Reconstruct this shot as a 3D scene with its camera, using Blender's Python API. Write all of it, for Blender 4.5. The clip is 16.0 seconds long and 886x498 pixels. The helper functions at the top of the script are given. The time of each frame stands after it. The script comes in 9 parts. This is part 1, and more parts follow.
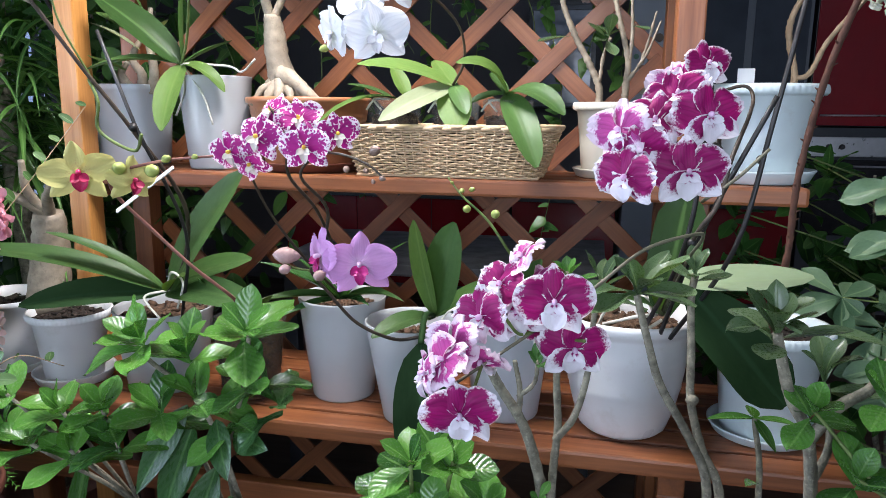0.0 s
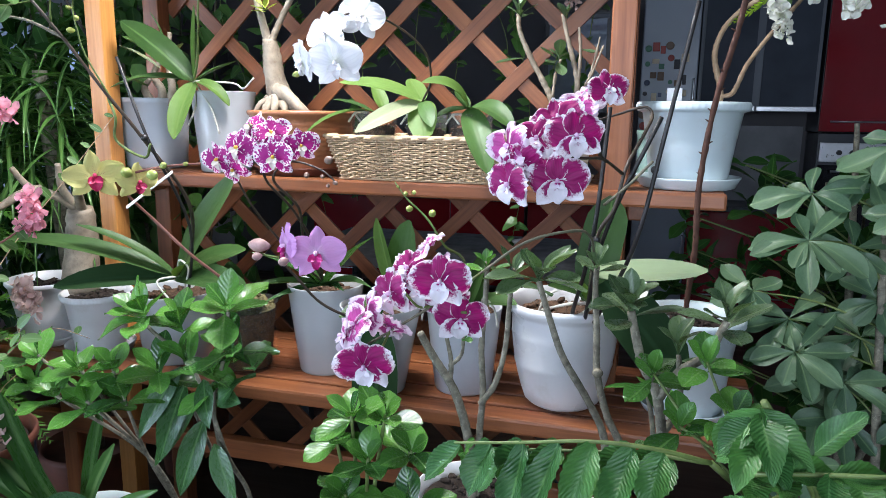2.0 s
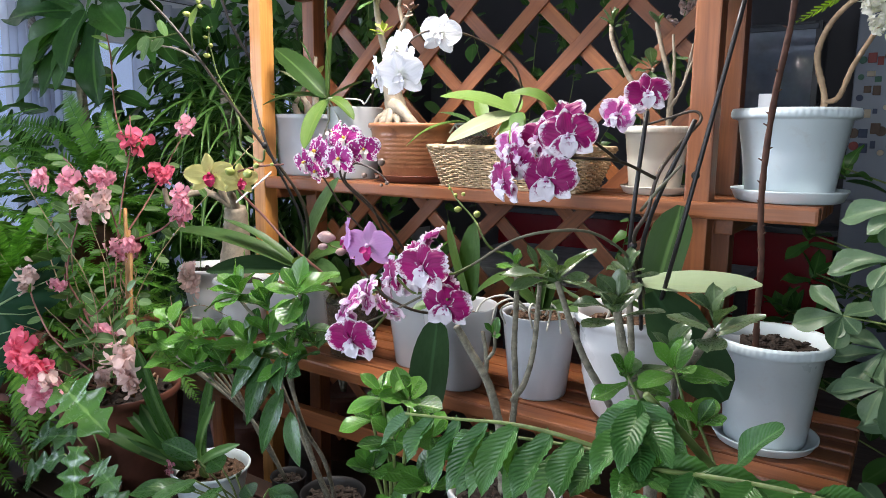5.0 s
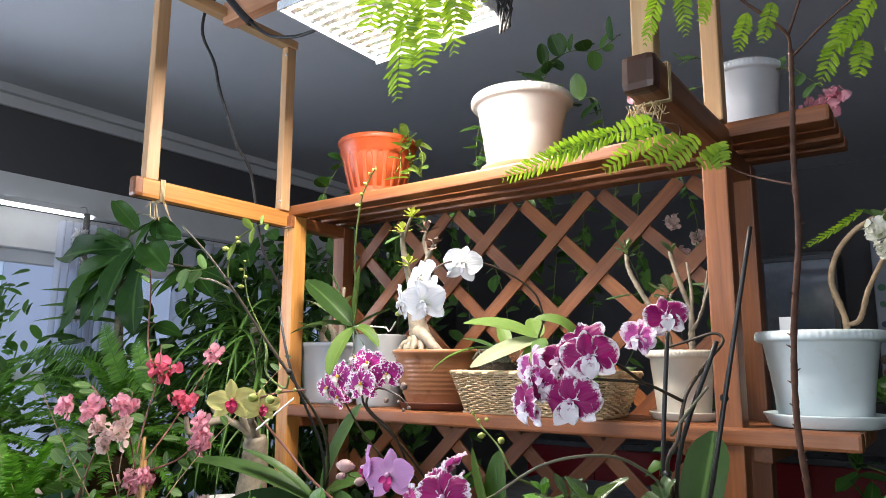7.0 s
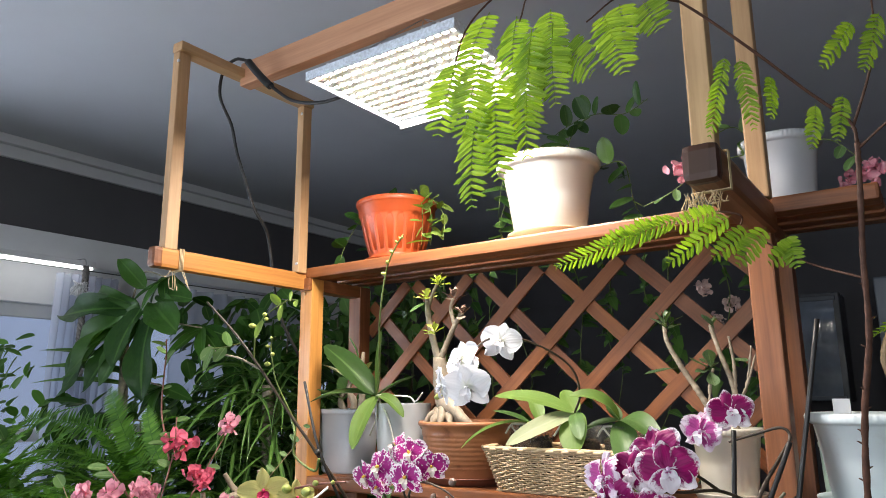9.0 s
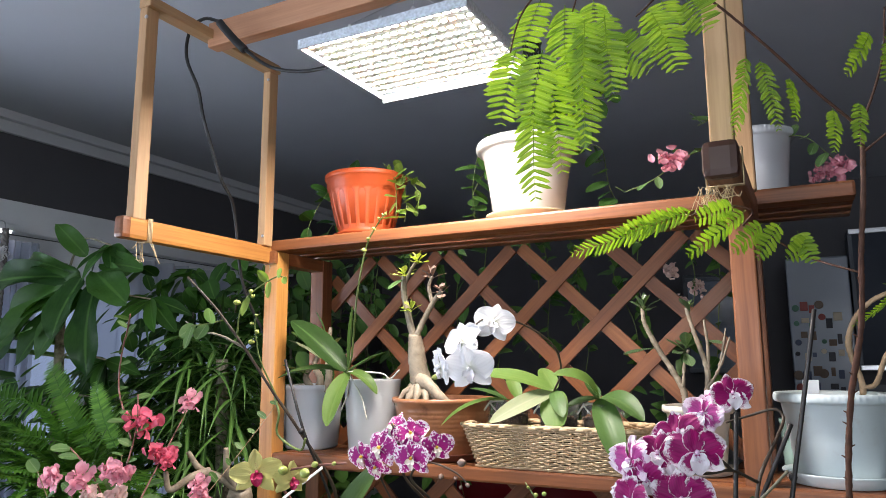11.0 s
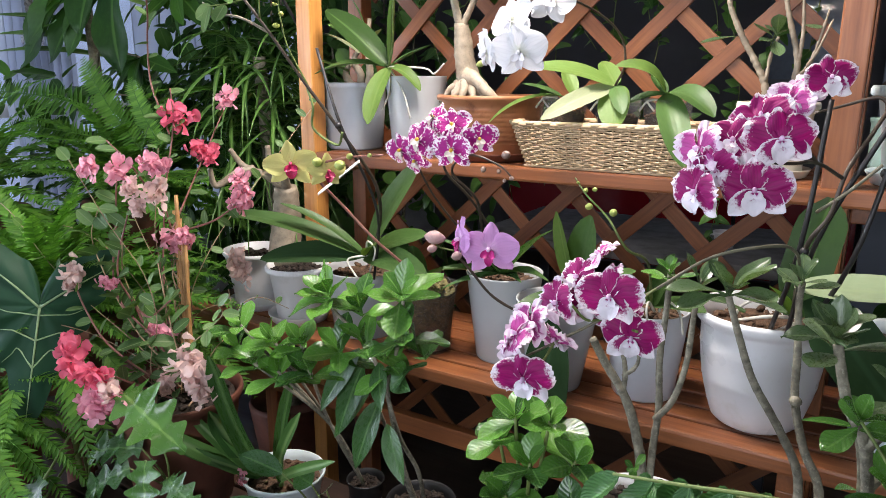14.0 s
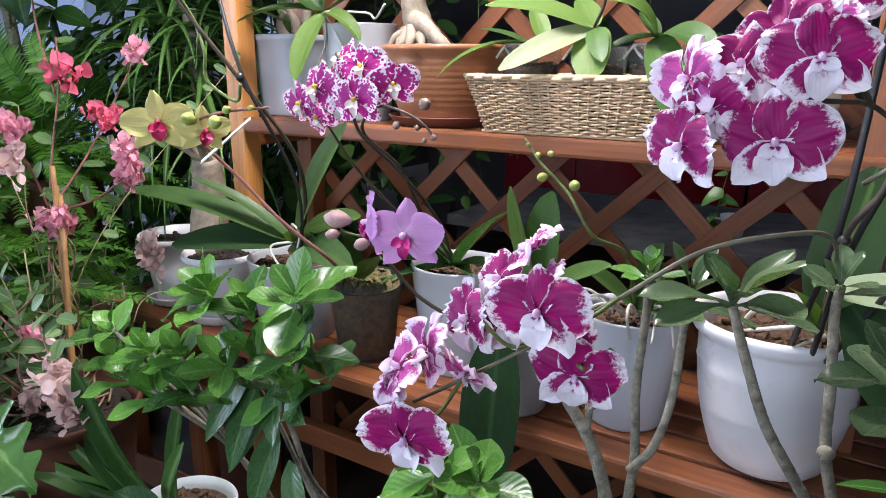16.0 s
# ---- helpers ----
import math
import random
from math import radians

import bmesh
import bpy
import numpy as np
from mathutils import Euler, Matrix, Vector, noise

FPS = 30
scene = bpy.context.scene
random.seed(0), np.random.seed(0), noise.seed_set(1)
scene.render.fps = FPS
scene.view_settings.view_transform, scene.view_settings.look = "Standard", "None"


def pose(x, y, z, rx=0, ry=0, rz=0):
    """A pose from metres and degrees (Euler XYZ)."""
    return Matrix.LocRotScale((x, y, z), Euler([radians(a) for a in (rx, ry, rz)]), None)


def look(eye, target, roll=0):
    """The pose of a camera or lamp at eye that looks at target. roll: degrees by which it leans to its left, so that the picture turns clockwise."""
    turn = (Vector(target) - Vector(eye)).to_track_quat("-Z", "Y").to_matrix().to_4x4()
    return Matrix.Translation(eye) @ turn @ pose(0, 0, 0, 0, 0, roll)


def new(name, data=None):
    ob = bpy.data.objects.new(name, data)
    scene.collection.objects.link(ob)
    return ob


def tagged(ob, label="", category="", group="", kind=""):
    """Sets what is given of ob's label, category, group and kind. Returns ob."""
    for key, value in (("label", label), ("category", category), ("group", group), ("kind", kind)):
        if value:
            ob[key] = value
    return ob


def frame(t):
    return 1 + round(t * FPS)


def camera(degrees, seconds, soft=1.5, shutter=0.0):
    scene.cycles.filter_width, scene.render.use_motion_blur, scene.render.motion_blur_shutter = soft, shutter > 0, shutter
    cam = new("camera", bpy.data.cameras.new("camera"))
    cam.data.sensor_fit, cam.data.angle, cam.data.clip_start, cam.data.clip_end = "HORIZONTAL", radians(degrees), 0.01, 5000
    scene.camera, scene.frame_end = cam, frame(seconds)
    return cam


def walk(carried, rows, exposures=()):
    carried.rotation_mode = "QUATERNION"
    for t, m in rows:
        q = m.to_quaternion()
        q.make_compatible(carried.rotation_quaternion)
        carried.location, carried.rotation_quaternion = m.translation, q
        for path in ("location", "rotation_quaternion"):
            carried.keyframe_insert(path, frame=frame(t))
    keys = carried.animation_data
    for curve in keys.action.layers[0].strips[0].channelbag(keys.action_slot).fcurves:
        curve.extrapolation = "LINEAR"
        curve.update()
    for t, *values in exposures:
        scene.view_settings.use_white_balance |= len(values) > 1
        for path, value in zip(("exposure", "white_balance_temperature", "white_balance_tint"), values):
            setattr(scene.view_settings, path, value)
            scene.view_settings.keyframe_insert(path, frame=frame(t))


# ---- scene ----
cam = camera(64.6, 16.0, soft=0.75)
PATH = [
    (0, (0.004, 0.049, 1.431), (-0.414, 1.967, 1.051), 0.5),
    (0.5, (0.048, 0.025, 1.436), (-0.354, 1.945, 1.048), 0.6),
    (1, (0.118, -0.025, 1.434), (-0.264, 1.899, 1.047), 0.7),
    (1.5, (0.181, -0.093, 1.462), (-0.2, 1.833, 1.082), 0.7),
    (2, (0.227, -0.123, 1.461), (-0.304, 1.767, 1.082), 0.7),
    (2.5, (0.325, -0.093, 1.463), (-0.437, 1.712, 1.061), 0.3),
    (3, (0.446, -0.088, 1.462), (-0.469, 1.645, 1.062), 0.3),
    (3.2, (0.486, -0.084, 1.461), (-0.462, 1.631, 1.061), 0.2),
    (5.3, (0.575, -0.052, 1.425), (-0.551, 1.579, 1.153), 0.6),
    (5.5, (0.573, -0.052, 1.423), (-0.563, 1.58, 1.206), 0.6),
    (6, (0.58, -0.045, 1.411), (-0.583, 1.581, 1.359), 0.7),
    (6.2, (0.573, -0.057, 1.424), (-0.583, 1.575, 1.424), 0.1),
    (6.5, (0.585, -0.044, 1.409), (-0.592, 1.567, 1.547), 0.6),
    (7, (0.585, -0.054, 1.415), (-0.583, 1.536, 1.747), 0.3),
    (7.5, (0.608, -0.058, 1.449), (-0.557, 1.512, 1.872), 0.2),
    (8, (0.61, -0.078, 1.474), (-0.555, 1.492, 1.894), 0.3),
    (8.5, (0.566, -0.063, 1.492), (-0.592, 1.515, 1.904), -0.0),
    (8.7, (0.527, -0.076, 1.514), (-0.622, 1.509, 1.924), -0.2),
    (10.8, (0.294, -0.205, 1.578), (-0.601, 1.547, 1.94), -0.5),
    (11, (0.296, -0.209, 1.568), (-0.615, 1.543, 1.886), -0.2),
    (11.5, (0.297, -0.222, 1.587), (-0.654, 1.533, 1.708), -0.4),
    (12, (0.304, -0.202, 1.573), (-0.702, 1.525, 1.49), -0.4),
    (12.5, (0.288, -0.18, 1.528), (-0.75, 1.504, 1.235), -0.2),
    (13, (0.27, -0.133, 1.481), (-0.772, 1.517, 1.041), -0.2),
    (13.5, (0.251, -0.113, 1.466), (-0.782, 1.532, 0.989), -0.1),
    (14, (0.245, -0.059, 1.504), (-0.788, 1.588, 1.035), 0.1),
    (14.5, (0.226, 0.077, 1.489), (-0.793, 1.727, 1.0), 0.2),
    (15, (0.224, 0.195, 1.475), (-0.784, 1.848, 0.976), 0.0),
    (15.5, (0.228, 0.257, 1.46), (-0.77, 1.915, 0.955), 0.1),
    (16, (0.192, 0.302, 1.426), (-0.859, 1.925, 0.914), 0.2),
]
walk(cam, [(t, look(eye, target, roll)) for t, eye, target, roll in PATH], [
    (0, 0.15, 6050, 14), (1.2, 0.18, 5950, 12), (2.2, 0.27, 5900, 12), (3.2, 0.27, 6150, 15), (5.5, 0.27, 6550, 14), (8.7, -0.02, 7000, 13), (10.8, -0.04, 6700, 14), (12.5, 0.07, 6750, 16), (14, 0.20, 6700, 16), (16, 0.17, 6150, 19)])

# ---- world and light ----
world = bpy.data.worlds.new("world")
scene.world = world
world.use_nodes = True
wn = world.node_tree
sky = wn.nodes.new("ShaderNodeTexSky")
sky.sky_type = "NISHITA"
sky.sun_disc = False
sky.sun_elevation, sky.sun_rotation = radians(48), radians(-70)
wn.nodes["Background"].inputs["Strength"].default_value = 0.12
wn.links.new(sky.outputs["Color"], wn.nodes["Background"].inputs["Color"])

GROW_Z = 2.32


def area_lamp(name, m, sx, sy, watts, colour, spread=180):
    data = bpy.data.lights.new(name, "AREA")
    data.shape, data.size, data.size_y, data.energy, data.color = "RECTANGLE", sx, sy, watts, colour
    data.spread = radians(spread)
    ob = new(name, data)
    ob.matrix_basis = m
    return ob


# sky light through the long window of the west wall
area_lamp("window_light", pose(-3.62, -0.75, 1.4, 0, -90, 0), 1.6, 2.8, 128, (0.70, 0.83, 1.0))
# fill light in an unseen window opening, added behind the walk
area_lamp("south_window_light", pose(0.55, -3.05, 1.75, 90, 0, 0), 2.2, 1.3, 92, (0.80, 0.90, 1.0))

# ---- materials ----


def principled(name, rough=0.5, metal=0.0, spec=0.5):
    mat = bpy.data.materials.new(name)
    mat.use_nodes = True
    nt = mat.node_tree
    b = nt.nodes["Principled BSDF"]
    b.inputs["Roughness"].default_value = rough
    b.inputs["Metallic"].default_value = metal
    b.inputs["Specular IOR Level"].default_value = spec
    return mat, nt, b


def node(nt, kind, **vals):
    n = nt.nodes.new("ShaderNode" + kind)
    for k, v in vals.items():
        n.inputs[k.replace("_", " ")].default_value = v
    return n


def ramp(nt, fac, stops):
    n = nt.nodes.new("ShaderNodeValToRGB")
    el = n.color_ramp.elements
    while len(el) < len(stops):
        el.new(0.5)
    for e, (p, c) in zip(el, stops):
        e.position, e.color = p, (*c, 1)
    nt.links.new(fac, n.inputs["Fac"])
    return n.outputs["Color"]


def mixc(nt, fac, a, b, mode="MIX"):
    n = nt.nodes.new("ShaderNodeMix")
    n.data_type, n.blend_type = "RGBA", mode
    for sock, v in ((n.inputs[0], fac), (n.inputs[6], a), (n.inputs[7], b)):
        if isinstance(v, bpy.types.NodeSocket):
            nt.links.new(v, sock)
        else:
            sock.default_value = v if not isinstance(v, tuple) else (*v, 1)
    return n.outputs[2]


def math_node(nt, op, a, b=0.0, c=0.0):
    n = nt.nodes.new("ShaderNodeMath")
    n.operation = op
    for sock, v in zip(n.inputs, (a, b, c)):
        if isinstance(v, bpy.types.NodeSocket):
            nt.links.new(v, sock)
        else:
            sock.default_value = v
    return n.outputs[0]


def noise_tex(nt, vec, scale, detail=3.0, rough=0.5):
    n = node(nt, "TexNoise", Scale=scale, Detail=detail, Roughness=rough)
    if vec is not None:
        nt.links.new(vec, n.inputs["Vector"])
    return n.outputs["Fac"]


def bump(nt, b, height, strength=0.3, distance=0.002):
    n = node(nt, "Bump", Strength=strength, Distance=distance)
    nt.links.new(height, n.inputs["Height"])
    nt.links.new(n.outputs["Normal"], b.inputs["Normal"])


def object_coords(nt, scale=(1, 1, 1), shift=True):
    tc = nt.nodes.new("ShaderNodeTexCoord")
    mp = node(nt, "Mapping", Scale=scale)
    nt.links.new(tc.outputs["Object"], mp.inputs["Vector"])
    if shift:
        oi = nt.nodes.new("ShaderNodeObjectInfo")
        v = nt.nodes.new("ShaderNodeVectorMath")
        v.operation = "SCALE"
        v.inputs[0].default_value = (7.0, 3.0, 5.0)
        nt.links.new(oi.outputs["Random"], v.inputs["Scale"])
        nt.links.new(v.outputs[0], mp.inputs["Location"])
    return mp.outputs["Vector"]


def wood(name, dark, light, rough=0.42):
    """Stained boards, with the grain along the board's own x."""
    mat, nt, b = principled(name, rough)
    v = object_coords(nt, (1.6, 22, 22))
    v2 = object_coords(nt, (6, 160, 160))
    g1 = noise_tex(nt, v, 1.0, 4, 0.6)
    g2 = noise_tex(nt, v2, 1.0, 3, 0.6)
    m = math_node(nt, "ADD", math_node(nt, "MULTIPLY", g1, 0.65), math_node(nt, "MULTIPLY", g2, 0.35))
    mid = tuple((a + c) / 2 for a, c in zip(dark, light))
    col = ramp(nt, m, [(0.32, dark), (0.5, mid), (0.68, light)])
    oi = nt.nodes.new("ShaderNodeObjectInfo")
    tint = ramp(nt, oi.outputs["Random"], [(0.0, (0.78, 0.74, 0.72)), (1.0, (1.1, 1.08, 1.05))])
    nt.links.new(mixc(nt, 1.0, col, tint, "MULTIPLY"), b.inputs["Base Color"])
    rr = ramp(nt, g1, [(0.3, (rough + 0.12,) * 3), (0.7, (rough - 0.06,) * 3)])
    nt.links.new(rr, b.inputs["Roughness"])
    bump(nt, b, m, 0.35, 0.0012)
    return mat


def plain(name, colour, rough=0.5, vary=0.12, scale=9.0, bumpy=0.15, metal=0.0, grain=120.0, dirt=None, translucent=0.0, spec=0.5):
    """A plain material with stains at a large scale and grain at a small one."""
    mat, nt, b = principled(name, rough, metal, spec)
    v = object_coords(nt)
    n1 = noise_tex(nt, v, scale, 4, 0.6)
    n2 = noise_tex(nt, v, grain, 2)
    lo = tuple(max(0.0, c * (1 - vary)) for c in colour)
    hi = tuple(min(1.0, c * (1 + vary * 0.6)) for c in colour)
    col = ramp(nt, n1, [(0.3, lo), (0.7, hi)])
    if dirt:
        k = ramp(nt, noise_tex(nt, v, scale * 2.3, 6, 0.7), [(0.56, (0, 0, 0)), (0.75, (1, 1, 1))])
        col = mixc(nt, k, col, dirt)
    nt.links.new(col, b.inputs["Base Color"])
    nt.links.new(ramp(nt, n1, [(0.3, (min(1, rough + 0.1),) * 3), (0.7, (max(0.02, rough - 0.05),) * 3)]), b.inputs["Roughness"])
    if bumpy:
        bump(nt, b, n2, bumpy, 0.001)
    if translucent:
        tr = node(nt, "BsdfTranslucent")
        nt.links.new(col, tr.inputs["Color"])
        mx = nt.nodes.new("ShaderNodeMixShader")
        mx.inputs[0].default_value = translucent
        nt.links.new(b.outputs[0], mx.inputs[1])
        nt.links.new(tr.outputs[0], mx.inputs[2])
        nt.links.new(mx.outputs[0], nt.nodes["Material Output"].inputs["Surface"])
    return mat


def leaf_material(name, dark, light, rib, rough=0.38, veins=0.0, trans=0.22, rib_width=0.06, spec=0.5):
    """Leaf blade; across is u and along is v. Midrib, side veins, blotches and a slight change from leaf to leaf."""
    mat, nt, b = principled(name, rough)
    uv = nt.nodes.new("ShaderNodeTexCoord")
    sep = nt.nodes.new("ShaderNodeSeparateXYZ")
    nt.links.new(uv.outputs["UV"], sep.inputs[0])
    side = math_node(nt, "ABSOLUTE", math_node(nt, "SUBTRACT", sep.outputs["X"], 0.5))
    oi = nt.nodes.new("ShaderNodeObjectInfo")
    geo = nt.nodes.new("ShaderNodeNewGeometry")
    rnd = math_node(nt, "FRACT", math_node(nt, "ADD", oi.outputs["Random"], geo.outputs["Random Per Island"]))
    v = object_coords(nt)
    n1 = noise_tex(nt, v, 14, 4, 0.6)
    f = math_node(nt, "ADD", math_node(nt, "MULTIPLY", rnd, 0.6), math_node(nt, "MULTIPLY", n1, 0.4))
    col = ramp(nt, f, [(0.2, dark), (0.8, light)])
    ribm = ramp(nt, side, [(rib_width * 0.35, (1, 1, 1)), (rib_width, (0, 0, 0))])
    col = mixc(nt, math_node(nt, "MULTIPLY", ribm, 0.7), col, rib)
    height = ribm
    if veins:
        w = math_node(nt, "SINE", math_node(nt, "MULTIPLY", math_node(nt, "SUBTRACT", sep.outputs["Y"], math_node(nt, "MULTIPLY", side, 0.55)), veins * 6.283))
        vm = ramp(nt, w, [(0.86, (0, 0, 0)), (0.99, (1, 1, 1))])
        col = mixc(nt, math_node(nt, "MULTIPLY", vm, 0.16), col, rib)
        height = math_node(nt, "SUBTRACT", w, ribm)
    nt.links.new(col, b.inputs["Base Color"])
    nt.links.new(ramp(nt, n1, [(0.3, (rough + 0.14,) * 3), (0.7, (rough - 0.06,) * 3)]), b.inputs["Roughness"])
    b.inputs["Specular IOR Level"].default_value = spec
    bump(nt, b, height, 0.16 if veins == 8 else 0.34 if veins > 10 else 0.22, 0.0012 if veins else 0.0008)
    tr = node(nt, "BsdfTranslucent")
    nt.links.new(mixc(nt, 1.0, col, (1.15, 1.25, 0.5), "MULTIPLY"), tr.inputs["Color"])
    mx = nt.nodes.new("ShaderNodeMixShader")
    mx.inputs[0].default_value = trans
    nt.links.new(b.outputs[0], mx.inputs[1])
    nt.links.new(tr.outputs[0], mx.inputs[2])
    nt.links.new(mx.outputs[0], nt.nodes["Material Output"].inputs["Surface"])
    return mat


def petal_material(name, kind, base, mark, trans=0.3, edge=0.62):
    """Petal; u across, v from the heart to the tip. kind: plain, veined, spotted or blotched."""
    mat, nt, b = principled(name, 0.55, 0, 0.3)
    uv = nt.nodes.new("ShaderNodeTexCoord")
    sep = nt.nodes.new("ShaderNodeSeparateXYZ")
    nt.links.new(uv.outputs["UV"], sep.inputs[0])
    side = math_node(nt, "MULTIPLY", math_node(nt, "ABSOLUTE", math_node(nt, "SUBTRACT", sep.outputs["X"], 0.5)), 2.0)
    v = object_coords(nt, (1, 1, 1))
    n1 = noise_tex(nt, v, 6.5, 4, 0.6)
    n2 = noise_tex(nt, v, 30, 3, 0.6)
    fan = math_node(nt, "SINE", math_node(nt, "ADD", math_node(nt, "MULTIPLY", sep.outputs["X"], 60.0), math_node(nt, "MULTIPLY", n1, 6.0)))
    if kind == "plain":
        col = ramp(nt, sep.outputs["Y"], [(0.0, mark), (0.35, base), (1.0, base)])
        k2 = ramp(nt, fan, [(0.3, (0, 0, 0)), (1.0, (1, 1, 1))])
        col = mixc(nt, math_node(nt, "MULTIPLY", k2, 0.16), col, tuple(c * 0.72 for c in base))
    elif kind == "veined":
        vo = nt.nodes.new("ShaderNodeTexVoronoi")
        vo.inputs["Scale"].default_value = 42
        nt.links.new(v, vo.inputs["Vector"])
        e = math_node(nt, "ADD", vo.outputs["Distance"], math_node(nt, "ADD", math_node(nt, "MULTIPLY", sep.outputs["Y"], 0.55), math_node(nt, "MULTIPLY", side, 0.25)))
        k = ramp(nt, math_node(nt, "ADD", e, math_node(nt, "MULTIPLY", n1, 0.3)), [(0.50, (1, 1, 1)), (0.62, (0, 0, 0))])
        blush = mixc(nt, math_node(nt, "MULTIPLY", n2, 0.35), base, tuple(c * f for c, f in zip(base, (0.8, 0.72, 0.6))))
        col = mixc(nt, math_node(nt, "MULTIPLY", k, 0.7), blush, mark)
    elif kind == "spotted":
        vo = nt.nodes.new("ShaderNodeTexVoronoi")
        vo.inputs["Scale"].default_value = 19
        nt.links.new(v, vo.inputs["Vector"])
        e = math_node(nt, "ADD", math_node(nt, "MULTIPLY", vo.outputs["Distance"], 0.55), math_node(nt, "MULTIPLY", math_node(nt, "SUBTRACT", n1, 0.5), 0.5))
        lim = math_node(nt, "ADD", e, math_node(nt, "MULTIPLY", math_node(nt, "MAXIMUM", side, sep.outputs["Y"]), 0.62))
        k = ramp(nt, lim, [(0.75, (1, 1, 1)), (0.82, (0, 0, 0))])
        col = mixc(nt, k, base, mark)
    else:
        rim = math_node(nt, "MAXIMUM", math_node(nt, "MULTIPLY", side, 0.93), sep.outputs["Y"])
        e = math_node(nt, "ADD", rim, math_node(nt, "ADD", math_node(nt, "MULTIPLY", math_node(nt, "SUBTRACT", n1, 0.5), 0.50), math_node(nt, "MULTIPLY", math_node(nt, "SUBTRACT", n2, 0.5), 0.42)))
        k = ramp(nt, e, [(edge - 0.02, (1, 1, 1)), (edge + 0.10, (0.12, 0.12, 0.12)), (edge + 0.2, (0, 0, 0))])
        deep = mixc(nt, math_node(nt, "MULTIPLY", ramp(nt, fan, [(0.2, (0, 0, 0)), (1.0, (1, 1, 1))]), 0.35), mark, tuple(c * 0.55 for c in mark))
        col = mixc(nt, k, base, deep)
    nt.links.new(col, b.inputs["Base Color"])
    bump(nt, b, fan, 0.2, 0.0006)
    tr = node(nt, "BsdfTranslucent")
    nt.links.new(col, tr.inputs["Color"])
    mx = nt.nodes.new("ShaderNodeMixShader")
    mx.inputs[0].default_value = trans
    nt.links.new(b.outputs[0], mx.inputs[1])
    nt.links.new(tr.outputs[0], mx.inputs[2])
    nt.links.new(mx.outputs[0], nt.nodes["Material Output"].inputs["Surface"])
    return mat


def emitter(name, colour, strength):
    mat = bpy.data.materials.new(name)
    mat.use_nodes = True
    b = mat.node_tree.nodes["Principled BSDF"]
    b.inputs["Base Color"].default_value = (*colour, 1)
    b.inputs["Emission Color"].default_value = (*colour, 1)
    b.inputs["Emission Strength"].default_value = strength
    return mat


def clear_plastic(name, tint, rough=0.18, clear=0.6, glow=0.4):
    """Thin, slightly cloudy plastic."""
    mat, nt, b = principled(name, rough)
    v = object_coords(nt)
    n1 = noise_tex(nt, v, 7, 3, 0.5)
    col = ramp(nt, n1, [(0.35, tuple(c * 0.9 for c in tint)), (0.7, tint)])
    nt.links.new(col, b.inputs["Base Color"])
    tp = node(nt, "BsdfTransparent")
    tr = node(nt, "BsdfTranslucent")
    nt.links.new(col, tr.inputs["Color"])
    m1 = nt.nodes.new("ShaderNodeMixShader")
    m1.inputs[0].default_value = glow
    nt.links.new(b.outputs[0], m1.inputs[1])
    nt.links.new(tr.outputs[0], m1.inputs[2])
    m2 = nt.nodes.new("ShaderNodeMixShader")
    nt.links.new(ramp(nt, n1, [(0.3, (clear,) * 3), (0.75, (clear * 0.94,) * 3)]), m2.inputs[0])
    nt.links.new(m1.outputs[0], m2.inputs[1])
    nt.links.new(tp.outputs[0], m2.inputs[2])
    nt.links.new(m2.outputs[0], nt.nodes["Material Output"].inputs["Surface"])
    return mat


RACK = wood("stained_rack_wood", (0.135, 0.041, 0.015), (0.335, 0.125, 0.044), 0.40)
RACK_END = plain("charred_end_grain", (0.055, 0.020, 0.013), 0.4)
PINE = wood("varnished_pine", (0.42, 0.165, 0.038), (0.70, 0.35, 0.10), 0.34)
BEAM = wood("pinkish_beam_wood", (0.42, 0.20, 0.11), (0.62, 0.34, 0.20), 0.5)
PALE_PINE = wood("raw_pine", (0.46, 0.27, 0.13), (0.66, 0.44, 0.24), 0.5)
WHITE = plain("white_plastic", (0.82, 0.82, 0.82), 0.30, 0.04, 8, 0.04, dirt=(0.72, 0.71, 0.68), translucent=0.10)
BLUEWHITE = plain("bluish_white_plastic", (0.69, 0.78, 0.80), 0.32, 0.04, 8, 0.05, dirt=(0.62, 0.67, 0.67), translucent=0.10)
GREYPLASTIC = plain("pale_grey_plastic", (0.58, 0.61, 0.65), 0.36, 0.06, 10, 0.08, translucent=0.1)
MILK = clear_plastic("milky_plastic", (0.66, 0.68, 0.69), 0.14, 0.16, 0.25)
CLEAR = clear_plastic("clear_plastic", (0.36, 0.37, 0.35), 0.12, 0.92)
ORANGE = plain("orange_terracotta_plastic", (0.41, 0.068, 0.018), 0.36, 0.1, 10, 0.1)
TERRA = plain("old_terracotta", (0.15, 0.050, 0.030), 0.62, 0.35, 9, 0.3, dirt=(0.09, 0.06, 0.045))
SOIL = plain("potting_soil", (0.030, 0.020, 0.014), 0.95, 0.7, 80, 1.0, grain=260, dirt=(0.09, 0.06, 0.04))
CHIPS = plain("bark_chips", (0.10, 0.055, 0.03), 0.9, 0.7, 90, 1.0, grain=260, dirt=(0.24, 0.16, 0.09))
SOAKED = plain("soaked_bark", (0.13, 0.075, 0.028), 0.75, 0.7, 60, 1.0, grain=220, dirt=(0.30, 0.22, 0.095))
MOSS = plain("dry_moss", (0.16, 0.14, 0.055), 0.95, 0.6, 50, 1.0, grain=300, dirt=(0.32, 0.26, 0.12))
